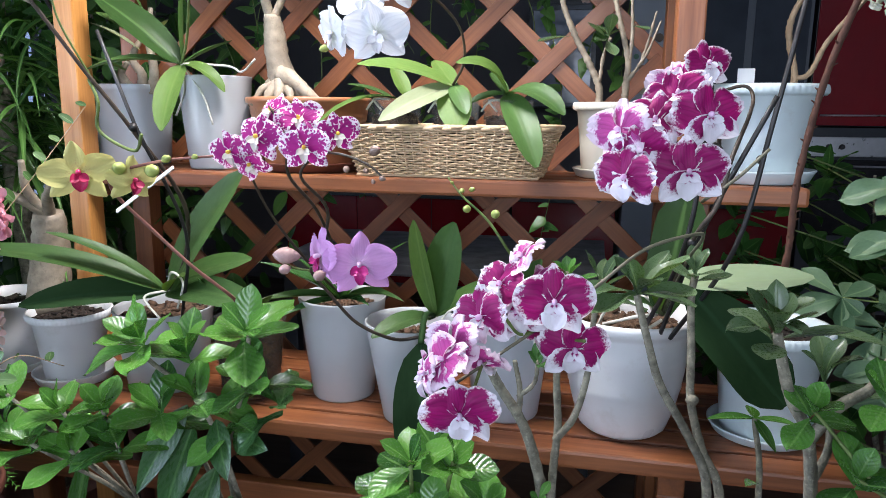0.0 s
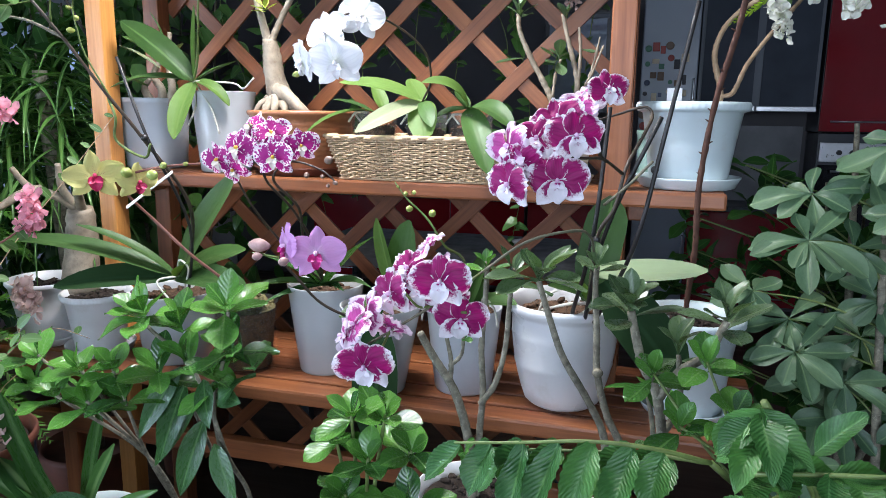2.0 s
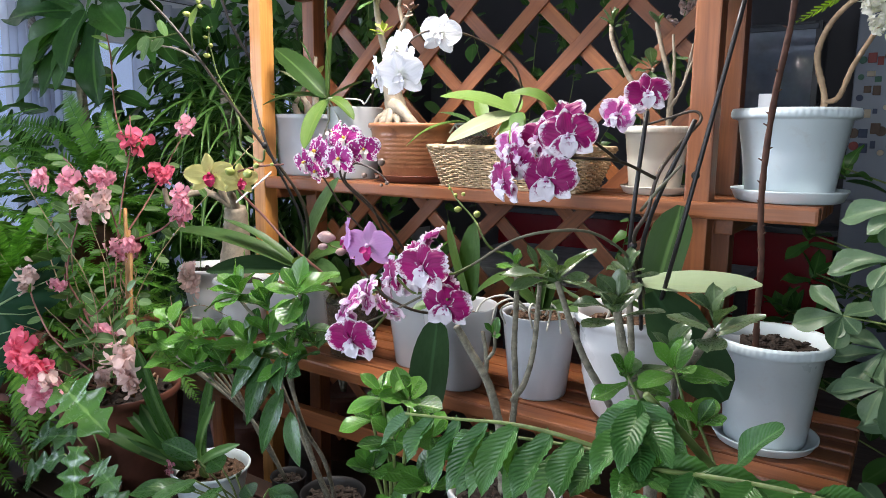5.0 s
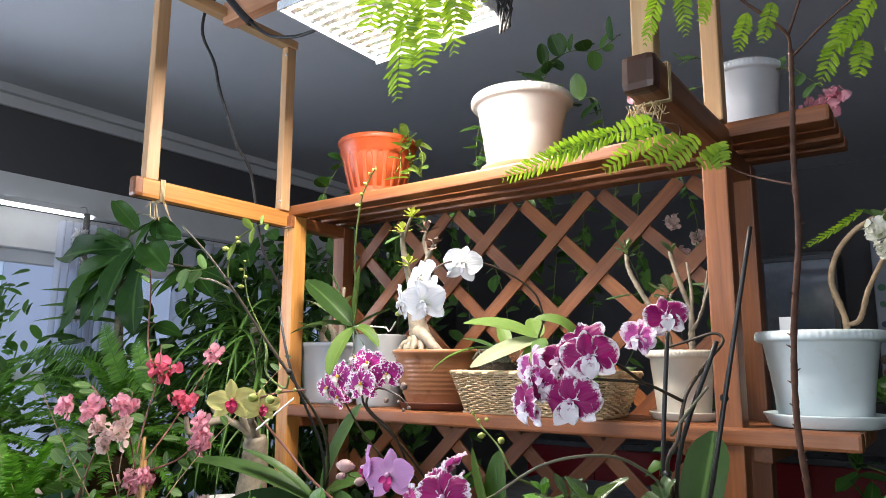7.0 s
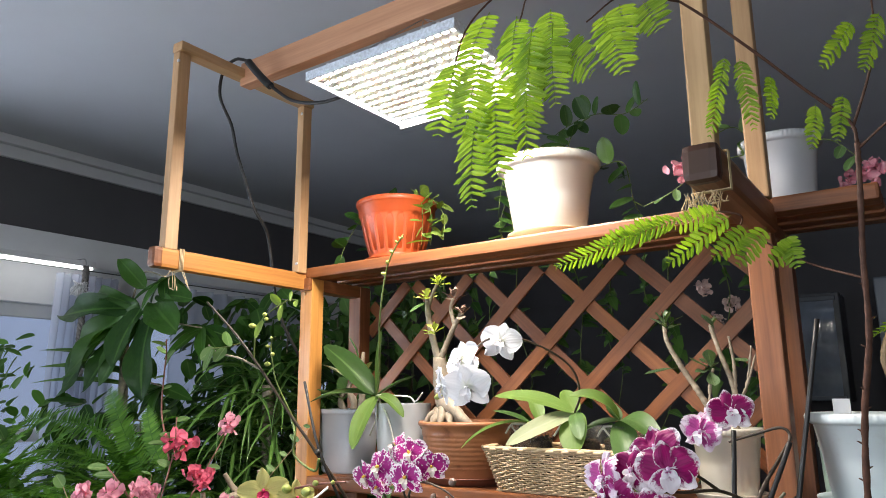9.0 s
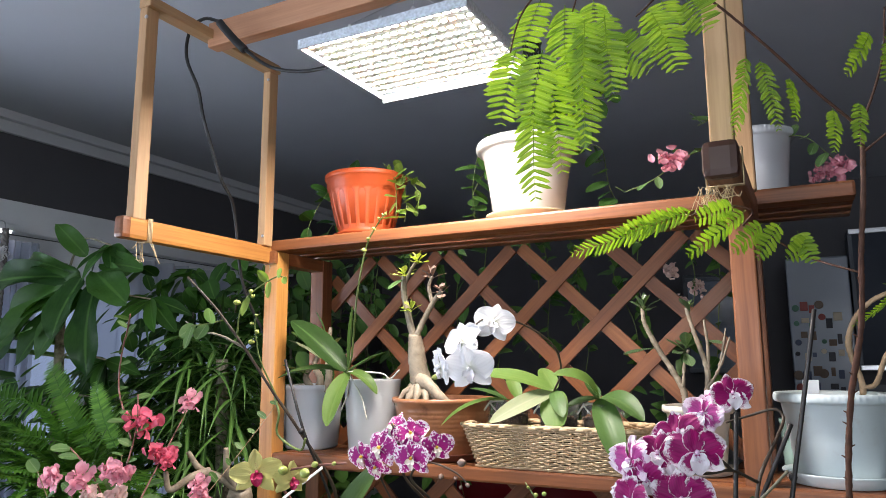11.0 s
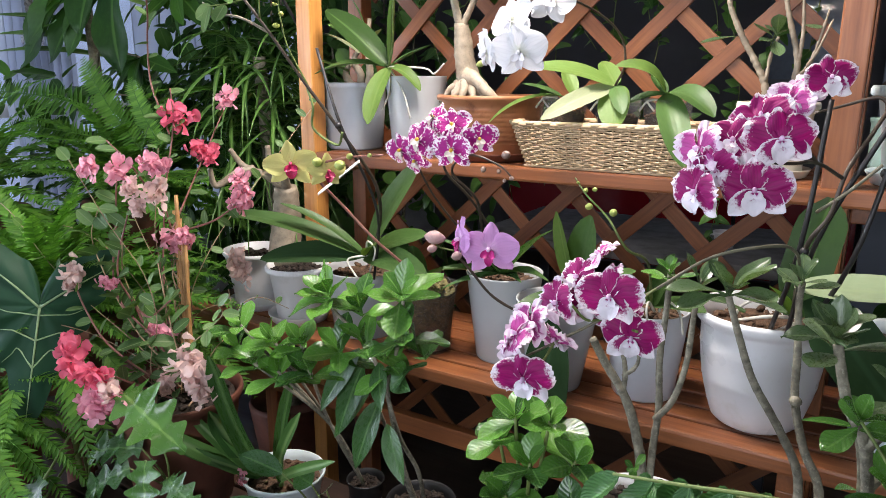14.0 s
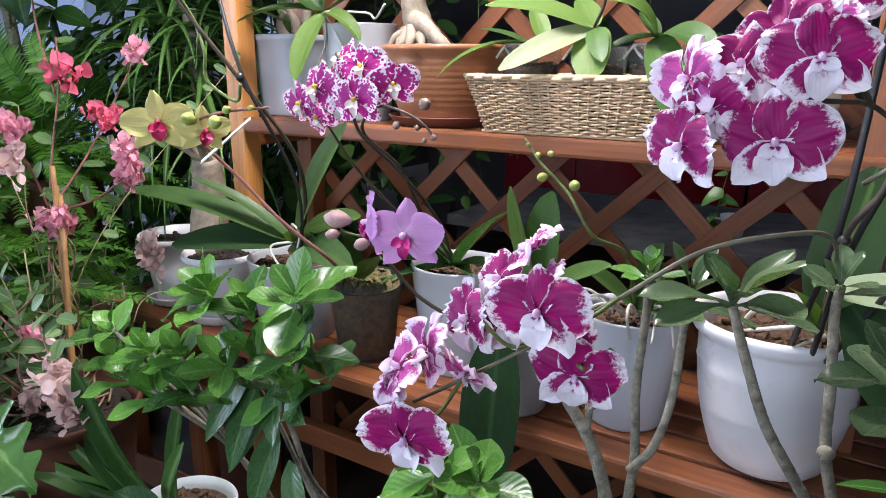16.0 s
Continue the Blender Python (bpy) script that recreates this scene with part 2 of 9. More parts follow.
WICKER = plain("pale_wicker", (0.56, 0.40, 0.24), 0.5, 0.25, 30, 0.3, dirt=(0.42, 0.28, 0.12))
BARK = plain("grey_bark", (0.22, 0.20, 0.145), 0.8, 0.6, 60, 1.0, grain=330, dirt=(0.44, 0.41, 0.31))
PALEBARK = plain("pale_smooth_bark", (0.31, 0.255, 0.185), 0.6, 0.4, 34, 0.8, grain=160, dirt=(0.17, 0.125, 0.08))
REDBARK = plain("red_brown_bark", (0.085, 0.034, 0.020), 0.7, 0.4, 40, 0.8)
TANBARK = plain("tan_bark", (0.36, 0.25, 0.15), 0.7, 0.35, 30, 0.6)
DARKSTEM = plain("dark_flower_stem", (0.055, 0.038, 0.026), 0.5, 0.4, 40, 0.3)
GREENSTEM = plain("green_stem", (0.16, 0.22, 0.06), 0.5, 0.35, 40, 0.2, translucent=0.15)
GREYSTEM = plain("grey_green_stem", (0.15, 0.14, 0.09), 0.55, 0.3, 40, 0.3)
PINKSTEM = plain("pinkish_stem", (0.24, 0.10, 0.08), 0.5, 0.35, 40, 0.3)
ROOT = plain("silvery_root", (0.58, 0.57, 0.50), 0.7, 0.3, 40, 0.5)
STAKE = plain("black_plastic_stake", (0.018, 0.016, 0.016), 0.45, 0.3, 20, 0.2)
CANE = plain("bamboo_cane", (0.42, 0.22, 0.075), 0.5, 0.3, 30, 0.4)
JUTE = plain("jute_string", (0.62, 0.47, 0.28), 0.9, 0.3, 60, 0.6)
STEEL = plain("brushed_steel", (0.55, 0.56, 0.58), 0.3, 0.1, 20, 0.1, metal=1.0)
BLACK = plain("black_rubber", (0.012, 0.012, 0.013), 0.5, 0.3, 20, 0.1)

# ---- mesh helpers ----
ORIGIN = {}


def thing(name, at, label, category, group="", kind=""):
    ob = new(name)
    ob.empty_display_size = 0.05
    ob.matrix_basis = Matrix.Translation(at)
    ORIGIN[ob] = ob.matrix_basis.copy()
    return tagged(ob, label, category, group, kind)


def finish(name, bm, mats, smooth=True):
    me = bpy.data.meshes.new(name)
    bm.to_mesh(me)
    bm.free()
    for m in mats if isinstance(mats, (list, tuple)) else [mats]:
        me.materials.append(m)
    if smooth:
        me.shade_smooth()
    return me


def hang(ob, parent, m):
    """Put ob at the world pose m, as a part of parent."""
    ORIGIN[ob] = m.copy()
    if parent:
        ob.parent = parent
        ob.matrix_basis = ORIGIN[parent].inverted() @ m
    else:
        ob.matrix_basis = m
    return ob


def part(name, bm, mats, parent=None, label="", m=None, smooth=True):
    """One mesh under a thing. Without m the mesh is given in world metres."""
    me = finish(name, bm, mats, smooth)
    ob = new(name, me)
    if m is None:
        m = ORIGIN[parent].copy() if parent else Matrix()
        if parent:
            me.transform(m.inverted())
    hang(ob, parent, m)
    if label:
        ob["label"] = label
    return ob


def shared(name, me, parent, m, label=""):
    ob = hang(new(name, me), parent, m)
    if label:
        ob["label"] = label
    return ob


def V(*a):
    return Vector(a)


def smooth_path(pts, n=5):
    """A Catmull-Rom curve through the points."""
    p = [Vector(q) for q in pts]
    if len(p) < 3:
        return [p[0].lerp(p[-1], i / n) for i in range(n + 1)]
    p = [p[0] * 2 - p[1]] + p + [p[-1] * 2 - p[-2]]
    out = []
    for i in range(1, len(p) - 2):
        a, b, c, d = p[i - 1 : i + 3]
        for k in range(n):
            t = k / n
            out.append(0.5 * (2 * b + (c - a) * t + (2 * a - 5 * b + 4 * c - d) * t * t + (3 * b - a - 3 * c + d) * t**3))
    out.append(p[-2])
    return out


def tube(bm, pts, r0, r1=None, seg=7, n=5, knobs=0.0, rng=None, cap=True):
    """A tapered tube along a smooth path; knobs: how uneven its thickness is."""
    r1 = r0 if r1 is None else r1
    path = smooth_path(pts, n)
    rings, ref = [], None
    for i, q in enumerate(path):
        d = (path[min(i + 1, len(path) - 1)] - path[max(i - 1, 0)]).normalized()
        if ref is None:
            ref = d.orthogonal().normalized()
        ref = (ref - d * ref.dot(d)).normalized()
        side = d.cross(ref)
        r = r0 + (r1 - r0) * i / (len(path) - 1)
        if knobs and rng:
            r *= 1 + rng.uniform(-knobs, knobs)
        lump = min(0.09, knobs * 0.5) if knobs and rng and r0 > 0.005 else 0.0
        rings.append([bm.verts.new(q + (ref * math.cos(a) + side * math.sin(a)) * r * (1 + (rng.uniform(-lump, lump) if lump else 0))) for a in (2 * math.pi * k / seg for k in range(seg))])
    for a, b in zip(rings, rings[1:]):
        for k in range(seg):
            bm.faces.new((a[k], a[(k + 1) % seg], b[(k + 1) % seg], b[k]))
    if cap:
        bm.faces.new(rings[0][::-1])
        bm.faces.new(rings[-1])
    return path


def box(bm, lo, hi, bevel=0.003, seg=2):
    lo, hi = Vector(lo), Vector(hi)
    made = bmesh.ops.create_cube(bm, size=1, matrix=Matrix.LocRotScale((lo + hi) / 2, None, hi - lo))
    if bevel:
        edges = {e for v in made["verts"] for e in v.link_edges}
        bmesh.ops.bevel(bm, geom=list(edges), offset=bevel, segments=seg, affect="EDGES", profile=0.6)


def lathe(bm, profile, at=(0, 0, 0), seg=40, wob=None, squash=1.0):
    """Turn a profile of (radius, height) about the upright axis. wob(angle, index) may change the radius."""
    at = Vector(at)
    rings = []
    for i, (r, z) in enumerate(profile):
        if r < 1e-5:
            rings.append([bm.verts.new(at + V(0, 0, z))])
            continue
        ring = []
        for k in range(seg):
            a = 2 * math.pi * k / seg
            rr = r * (wob(a, i) if wob else 1.0)
            ring.append(bm.verts.new(at + V(rr * math.cos(a), rr * math.sin(a) * squash, z)))
        rings.append(ring)
    for a, b in zip(rings, rings[1:]):
        for k in range(seg):
            if len(a) == 1 and len(b) == 1:
                continue
            if len(a) == 1:
                bm.faces.new((a[0], b[(k + 1) % seg], b[k]))
            elif len(b) == 1:
                bm.faces.new((a[k], a[(k + 1) % seg], b[0]))
            else:
                bm.faces.new((a[k], a[(k + 1) % seg], b[(k + 1) % seg], b[k]))
    bmesh.ops.recalc_face_normals(bm, faces=bm.faces)


def heap(bm, at, r, depth=0.012, rng=None, seg=28, rings=5, squash=1.0):
    """A lumpy disc of soil or chips."""
    at = Vector(at)
    rows = [[bm.verts.new(at + V(0, 0, depth * 0.6))]]
    for i in range(1, rings + 1):
        q = r * i / rings
        rows.append([bm.verts.new(at + V(q * math.cos(a), q * math.sin(a) * squash, rng.uniform(-0.5, 0.8) * depth * (i < rings))) for a in (2 * math.pi * k / seg for k in range(seg))])
    for k in range(seg):
        bm.faces.new((rows[0][0], rows[1][k], rows[1][(k + 1) % seg]))
    for a, b in zip(rows[1:], rows[2:]):
        for k in range(seg):
            bm.faces.new((a[k], b[k], b[(k + 1) % seg], a[(k + 1) % seg]))


def frame_of(base, along, up=(0, 0, 1), w=1.0, length=1.0, thick=None):
    """A pose whose y runs along, whose z leans to up, scaled to a width and a length."""
    y = Vector(along).normalized()
    z = Vector(up)
    z = z - y * z.dot(y)
    if z.length < 1e-4:
        z = y.orthogonal()
    z.normalize()
    x = y.cross(z)
    m = Matrix((x, y, z)).transposed().to_4x4()
    m.translation = Vector(base)
    return m @ Matrix.Diagonal((w, length, thick or length, 1))


SHAPES = {
    "lance": lambda v: (math.sin(math.pi * min(1, v**0.85)) ** 0.8) * (1 - 0.15 * v),
    "oval": lambda v: math.sin(math.pi * v**0.92) ** 0.48,
    "paddle": lambda v: min(1.0, 0.25 + v * 2.6) ** 0.8 * min(1.0, (1 - v) * 4.5) ** 0.45,
    "strap": lambda v: min(1.0, 0.45 + 3.0 * v) * min(1.0, (1 - v) * 7) ** 0.55,
    "blade": lambda v: (0.7 + 0.3 * math.sin(math.pi * min(1, v * 1.4))) * min(1.0, (1 - v) * 2.2) ** 0.8,
    "spoon": lambda v: (math.sin(math.pi * v**1.7) ** 0.7) if 0 < v < 1 else 0.0,
    "oblong": lambda v: min(1.0, 0.3 + v * 4) ** 0.5 * min(1.0, (1 - v) * 4) ** 0.5,
    "heart": lambda v: min(1.0, v * 9) ** 0.5 * max(0.0, 1 - v) ** 0.62,
    "obovate": lambda v: (math.sin(math.pi * v**1.3) ** 0.75) if 0 < v < 1 else 0.0,
}
LEAVES = {}


def leaf_mesh(shape, bend, fold, mat, twist=0.0, wave=0.0, nv=10, nu=4, serrate=0.0, thick=0.0):
    """A blade one metre long and one wide along y; bend: how far it curls down (radians), fold: how deep its valley is."""
    key = (shape, round(bend, 2), fold, mat.name, twist, wave, nv, nu, serrate)
    if key in LEAVES:
        return LEAVES[key]
    bm = bmesh.new()
    uvl = bm.loops.layers.uv.new("UVMap")
    f = SHAPES[shape]
    rows, uvs = [], {}
    y = z = 0.0
    for i in range(nv + 1):
        v = i / nv
        ang = bend * v - bend * 0.35
        if i:
            y += math.cos(ang) / nv
            z -= math.sin(ang) / nv
        hw = 0.5 * max(0.012, f(min(max(v, 0.004), 0.996)))
        if serrate and 0 < i < nv:
            hw *= 1 + serrate * (1 if i % 2 else -1)
        row = []
        for k in range(nu + 1):
            u = k / nu
            s = (u - 0.5) * 2
            tw = twist * v
            dx, dz = s * hw, -fold * hw * (1 - abs(s)) + wave * 0.05 * math.sin(9 * v + 2 * s) * abs(s)
            vert = bm.verts.new((dx * math.cos(tw), y + math.sin(ang) * dz, z + dz * math.cos(ang) + dx * math.sin(tw)))
            uvs[vert] = (u, v)
            row.append(vert)
        rows.append(row)
    for a, b in zip(rows, rows[1:]):
        for k in range(nu):
            bm.faces.new((a[k], a[k + 1], b[k + 1], b[k]))
    for fc in bm.faces:
        for lp in fc.loops:
            lp[uvl].uv = uvs[lp.vert]
    me = finish("leaf", bm, mat)
    LEAVES[key] = me
    return me


def add_leaf(bm, uvl, m, shape, bend, fold, nv=6, nu=2):
    """The same kind of blade, added to a joined mesh."""
    f = SHAPES[shape]
    rows = []
    y = z = 0.0
    for i in range(nv + 1):
        v = i / nv
        ang = bend * v - bend * 0.35
        if i:
            y += math.cos(ang) / nv
            z -= math.sin(ang) / nv
        hw = 0.5 * max(0.012, f(min(max(v, 0.004), 0.996)))
        rows.append([(bm.verts.new(m @ V((k / nu - 0.5) * 2 * hw, y, z - fold * hw * (1 - abs(k / nu * 2 - 1)))), (k / nu, v)) for k in range(nu + 1)])
    for a, b in zip(rows, rows[1:]):
        for k in range(nu):
            fc = bm.faces.new((a[k][0], a[k + 1][0], b[k + 1][0], b[k][0]))
            fc.smooth = True
            for lp, q in zip(fc.loops, (a[k], a[k + 1], b[k + 1], b[k])):
                lp[uvl].uv = q[1]


def leaf(parent, base, tip, width, mat, shape="lance", bend=0.6, fold=0.18, up=(0, -0.2, 1), label="", wave=0.0, twist=0.0, name="leaf", serrate=0.0, nv=10):
    """One leaf between two points; the bend arches it upwards between them."""
    base, tip = Vector(base), Vector(tip)
    length = max(0.001, (tip - base).length)
    me = leaf_mesh(shape, bend, round(min(fold, 1.8 * fold * width / length), 2), mat, twist, wave, nv, 4, serrate)
    # the curled blade's own end, to bring its tip to the point asked for
    ye = sum(math.cos(bend * (i / nv) - bend * 0.35) for i in range(1, nv + 1)) / nv
    ze = -sum(math.sin(bend * (i / nv) - bend * 0.35) for i in range(1, nv + 1)) / nv
    chord = math.hypot(ye, ze)
    size = (tip - base).length / chord
    m = frame_of(base, tip - base, up)
    m = m @ Matrix.Rotation(-math.atan2(ze, ye), 4, "X") @ Matrix.Diagonal((width, size, size, 1))
    return shared(name, me, parent, m, label)


def plank(parent, a, b, w, h, mat, name="board", label="", up=(0, 0, 1), bevel=0.004):
    """A board from a to b (its axis), w wide and h high, with its grain along it."""
    a, b = Vector(a), Vector(b)
    length = (b - a).length
    bm = bmesh.new()
    box(bm, (-length / 2, -w / 2, -h / 2), (length / 2, w / 2, h / 2), min(bevel, w * 0.3, h * 0.3))
    x = (b - a).normalized()
    z = Vector(up)
    z = (z - x * z.dot(x)).normalized()
    m = Matrix((x, z.cross(x), z)).transposed().to_4x4()
    m.translation = (a + b) / 2
    return part(name, bm, mat, parent, label, m, smooth=False)

# ---- the room ----
WALL = plain("grey_wall_paint", (0.095, 0.092, 0.10), 0.8, 0.06, 2.0, 0.2, grain=90)
CEILING = plain("ceiling_paint", (0.54, 0.55, 0.595), 0.85, 0.04, 1.5, 0.15, grain=80)
WHITEPAINT = plain("white_gloss_paint", (0.78, 0.79, 0.80), 0.4, 0.04, 6, 0.05)
FLOOR = wood("floor_laminate", (0.030, 0.019, 0.012), (0.06, 0.038, 0.024), 0.4)
RED = plain("red_lacquer", (0.22, 0.008, 0.014), 0.12, 0.08, 3, 0.0)
DARKPANEL = plain("dark_kitchen_panel", (0.035, 0.04, 0.05), 0.3, 0.15, 3, 0.0)
GREYPANEL = plain("grey_kitchen_panel", (0.12, 0.135, 0.16), 0.5, 0.1, 3, 0.0)
X0, X1, Y0, Y1, ZC = -3.4, 3.2, -3.0, 5.6, 2.88


def setting(name, lo, hi, mat, label, category, bevel=0.0, parent=None):
    bm = bmesh.new()
    box(bm, lo, hi, bevel)
    ob = part(name, bm, mat, parent, label, smooth=False)
    return ob if parent else tagged(ob, label, category, kind="structure")


setting("floor", (X0 - 0.2, Y0 - 0.2, -0.1), (X1 + 0.2, Y1 + 0.2, 0), FLOOR, "brown laminate floor of the plant room", "floor")
setting("ceiling", (X0 - 0.2, Y0 - 0.2, ZC), (X1 + 0.2, Y1 + 0.2, ZC + 0.1), CEILING, "plain matt bluish grey ceiling", "ceiling")
setting("wall_north", (X0 - 0.2, Y1, 0), (X1 + 0.2, Y1 + 0.15, ZC), WALL, "dark grey painted kitchen wall", "wall")
setting("wall_east", (X1, Y0, 0), (X1 + 0.15, Y1, ZC), WALL, "plain grey painted wall", "wall")
# west wall with its long window: sill band, lintel, end piers
WIN_LO, WIN_HI, WIN_A, WIN_B = 0.55, 2.03, -2.3, 4.05
for nm, lo, hi in (("wall_west_sill", (X0 - 0.2, Y0, 0), (X0, Y1, WIN_LO)), ("wall_west_lintel", (X0 - 0.2, Y0, WIN_HI + 0.205), (X0, Y1, ZC)), ("wall_west_header", (X0 - 0.2, WIN_A, WIN_HI), (X0, WIN_B, WIN_HI + 0.205)),
                   ("wall_west_pier", (X0 - 0.2, Y0, WIN_LO), (X0, WIN_A, WIN_HI + 0.205)), ("wall_west_end", (X0 - 0.2, WIN_B, WIN_LO), (X0, Y1, WIN_HI + 0.205))):
    setting(nm, lo, hi, WHITEPAINT if nm.endswith(("sill", "header")) else WALL, "white painted wall beside the long window" if nm.endswith(("sill", "header")) else "grey painted wall round the long window", "wall")
for nm, lo, hi in (("wall_south_sill", (X0, Y0 - 0.15, 0), (X1, Y0, 1.1)), ("wall_south_lintel", (X0, Y0 - 0.15, 2.4), (X1, Y0, ZC)),
                   ("wall_south_pier", (X0, Y0 - 0.15, 1.1), (-0.55, Y0, 2.4)), ("wall_south_end", (1.65, Y0 - 0.15, 1.1), (X1, Y0, 2.4))):
    setting(nm, lo, hi, WALL, "grey painted wall behind the walk", "wall")
setting("trim_lintel", (X0 + 0.002, WIN_A - 0.1, WIN_HI + 0.21), (X0 + 0.09, WIN_B + 0.1, 2.40), WHITEPAINT, "white painted lintel box above the window", "trim", 0.004)
# cornice: a small stepped moulding under the ceiling
bm = bmesh.new()
box(bm, (X0 + 0.002, Y0, ZC - 0.11), (X0 + 0.03, Y1, ZC - 0.002), 0.006)
box(bm, (X0 + 0.031, Y0, ZC - 0.05), (X0 + 0.075, Y1, ZC - 0.002), 0.006)
tagged(part("trim_cornice", bm, plain("cornice_paint", (0.62, 0.63, 0.66), 0.7, 0.05, 4), smooth=False), "pale moulded cornice under the ceiling", "trim", kind="structure")

# the long window: frame, mullions, panes, sill
window = thing("window_1", (X0 - 0.1, 0.4, WIN_LO), "long white framed window with sheer curtains", "window", kind="structure")
GLASS, gnt, gb = principled("window_glass", 0.02)
gb.inputs["Transmission Weight"].default_value = 1.0
for i in range(6):
    y = WIN_A + (WIN_B - WIN_A) * i / 5
    plank(window, (X0 - 0.1, y, WIN_LO + 0.05), (X0 - 0.1, y, WIN_HI - 0.05), 0.07, 0.06, WHITEPAINT, "mullion")
for z in (WIN_LO + 0.03, WIN_HI - 0.035, 1.35):
    plank(window, (X0 - 0.1, WIN_A, z), (X0 - 0.1, WIN_B, z), 0.062, 0.068, WHITEPAINT, "window_frame")
plank(window, (X0 + 0.04, WIN_A - 0.05, WIN_LO + 0.015), (X0 + 0.04, WIN_B + 0.05, WIN_LO + 0.015), 0.26, 0.03, WHITEPAINT, "window_sill")
for i in range(5):
    bm = bmesh.new()
    ya, yb = (WIN_A + (WIN_B - WIN_A) * k / 5 for k in (i, i + 1))
    box(bm, (X0 - 0.104, ya + 0.035, WIN_LO + 0.06), (X0 - 0.098, yb - 0.035, WIN_HI - 0.06), 0)
    part("pane", bm, GLASS, window, smooth=False).visible_shadow = False
# sheer curtains, gathered in folds
SHEER, snt, sb = principled("sheer_curtain", 0.9, 0, 0.1)
sb.inputs["Base Color"].default_value = (0.72, 0.76, 0.85, 1)
stp = node(snt, "BsdfTransparent")
stl = node(snt, "BsdfTranslucent", Color=(0.72, 0.77, 0.88, 1))
s1, s2 = snt.nodes.new("ShaderNodeMixShader"), snt.nodes.new("ShaderNodeMixShader")
s1.inputs[0].default_value, s2.inputs[0].default_value = 0.6, 0.38
snt.links.new(sb.outputs[0], s1.inputs[1])
snt.links.new(stl.outputs[0], s1.inputs[2])
snt.links.new(s1.outputs[0], s2.inputs[1])
snt.links.new(stp.outputs[0], s2.inputs[2])
snt.links.new(s2.outputs[0], snt.nodes["Material Output"].inputs["Surface"])


def curtain(ya, yb, seed):
    rng = random.Random(seed)
    bm = bmesh.new()
    n, rows = 90, []
    ph = [rng.uniform(0, 6) for _ in range(4)]
    for j in range(13):
        z = 2.19 - (2.19 - 0.25) * j / 12
        row = []
        for i in range(n + 1):
            u = i / n
            x = X0 + 0.10 + 0.040 * math.sin(u * 58 + ph[0] + 0.3 * math.sin(z * 2 + ph[1])) + 0.012 * math.sin(u * 21 + ph[2] + z)
            row.append(bm.verts.new((x, ya + (yb - ya) * u + 0.01 * math.sin(z * 3 + u * 9), z)))
        rows.append(row)
    for a, b in zip(rows, rows[1:]):
        for i in range(n):
            bm.faces.new((a[i], a[i + 1], b[i + 1], b[i]))
    tagged(part("curtain", bm, SHEER), "sheer white net curtain gathered at the window", "curtain", "window curtains")


curtain(0.5, 1.30, 1)
curtain(1.72, 2.05, 2)
curtain(2.4, 3.6, 3)
setting("backdrop", (-9.0, -14, -1), (-8.9, 16, 9), emitter("bright_daylight_haze", (0.55, 0.68, 0.95), 0.42), "bright bluish daylight outside the window", "backdrop")

# tube light under the lintel
tl = thing("tube_light", (X0 + 0.16, 1.6, 2.2), "slim lit white tube light under the window lintel", "lamp")
plank(tl, (X0 + 0.16, 0.2, 2.243), (X0 + 0.16, 1.875, 2.243), 0.05, 0.03, WHITEPAINT, "housing")
plank(tl, (X0 + 0.16, 0.22, 2.220), (X0 + 0.16, 1.865, 2.220), 0.034, 0.014, emitter("tube_glow", (0.93, 0.97, 1.0), 5.0), "diffuser")


def cabinet(name, x0, x1, z0, z1, mat, label, doors=2, y=5.2, handles=True, top=None):
    c = thing(name, ((x0 + x1) / 2, y + 0.2, z0), label, "cabinet", "kitchen units")
    bm = bmesh.new()
    box(bm, (x0, y + 0.022, z0), (x1, Y1 - 0.004, z1), 0.003)
    part("body", bm, DARKPANEL, c, smooth=False)
    w = (x1 - x0) / doors
    for i in range(doors):
        bm = bmesh.new()
        box(bm, (x0 + i * w + 0.003, y, z0 + 0.004), (x0 + (i + 1) * w - 0.003, y + 0.02, z1 - 0.004), 0.004)
        d = part("door", bm, mat, c, smooth=False)
        if handles:
            bm = bmesh.new()
            tube(bm, [(x0 + i * w + 0.06, y - 0.03, z0 + 0.07), (x0 + (i + 1) * w - 0.06, y - 0.03, z0 + 0.07)], 0.006, seg=8)
            part("handle", bm, STEEL, d)
    return c


cabinet("wall_cabinet", 1.36, 2.9, 1.37, 2.45, RED, "glossy dark red kitchen wall cabinet", 2)
cabinet("base_cabinet", -2.4, -0.62, 0.12, 0.80, RED, "glossy dark red kitchen base cabinet", 3)
cabinet("base_cabinet", -0.6, 0.15, 0.12, 0.80, RED, "glossy dark red kitchen base cabinet", 1)
cabinet("base_cabinet", 0.56, 1.34, 0.12, 0.80, RED, "glossy dark red kitchen base cabinet", 1)
gc = thing("display_cabinet", (0.93, 5.3, 1.50), "grey framed wall cabinet with frosted glass doors", "cabinet", "kitchen units")
bm = bmesh.new()
box(bm, (0.57, 5.24, 1.50), (1.34, 5.59, 2.45), 0.003)
part("body", bm, GREYPANEL, gc, smooth=False)
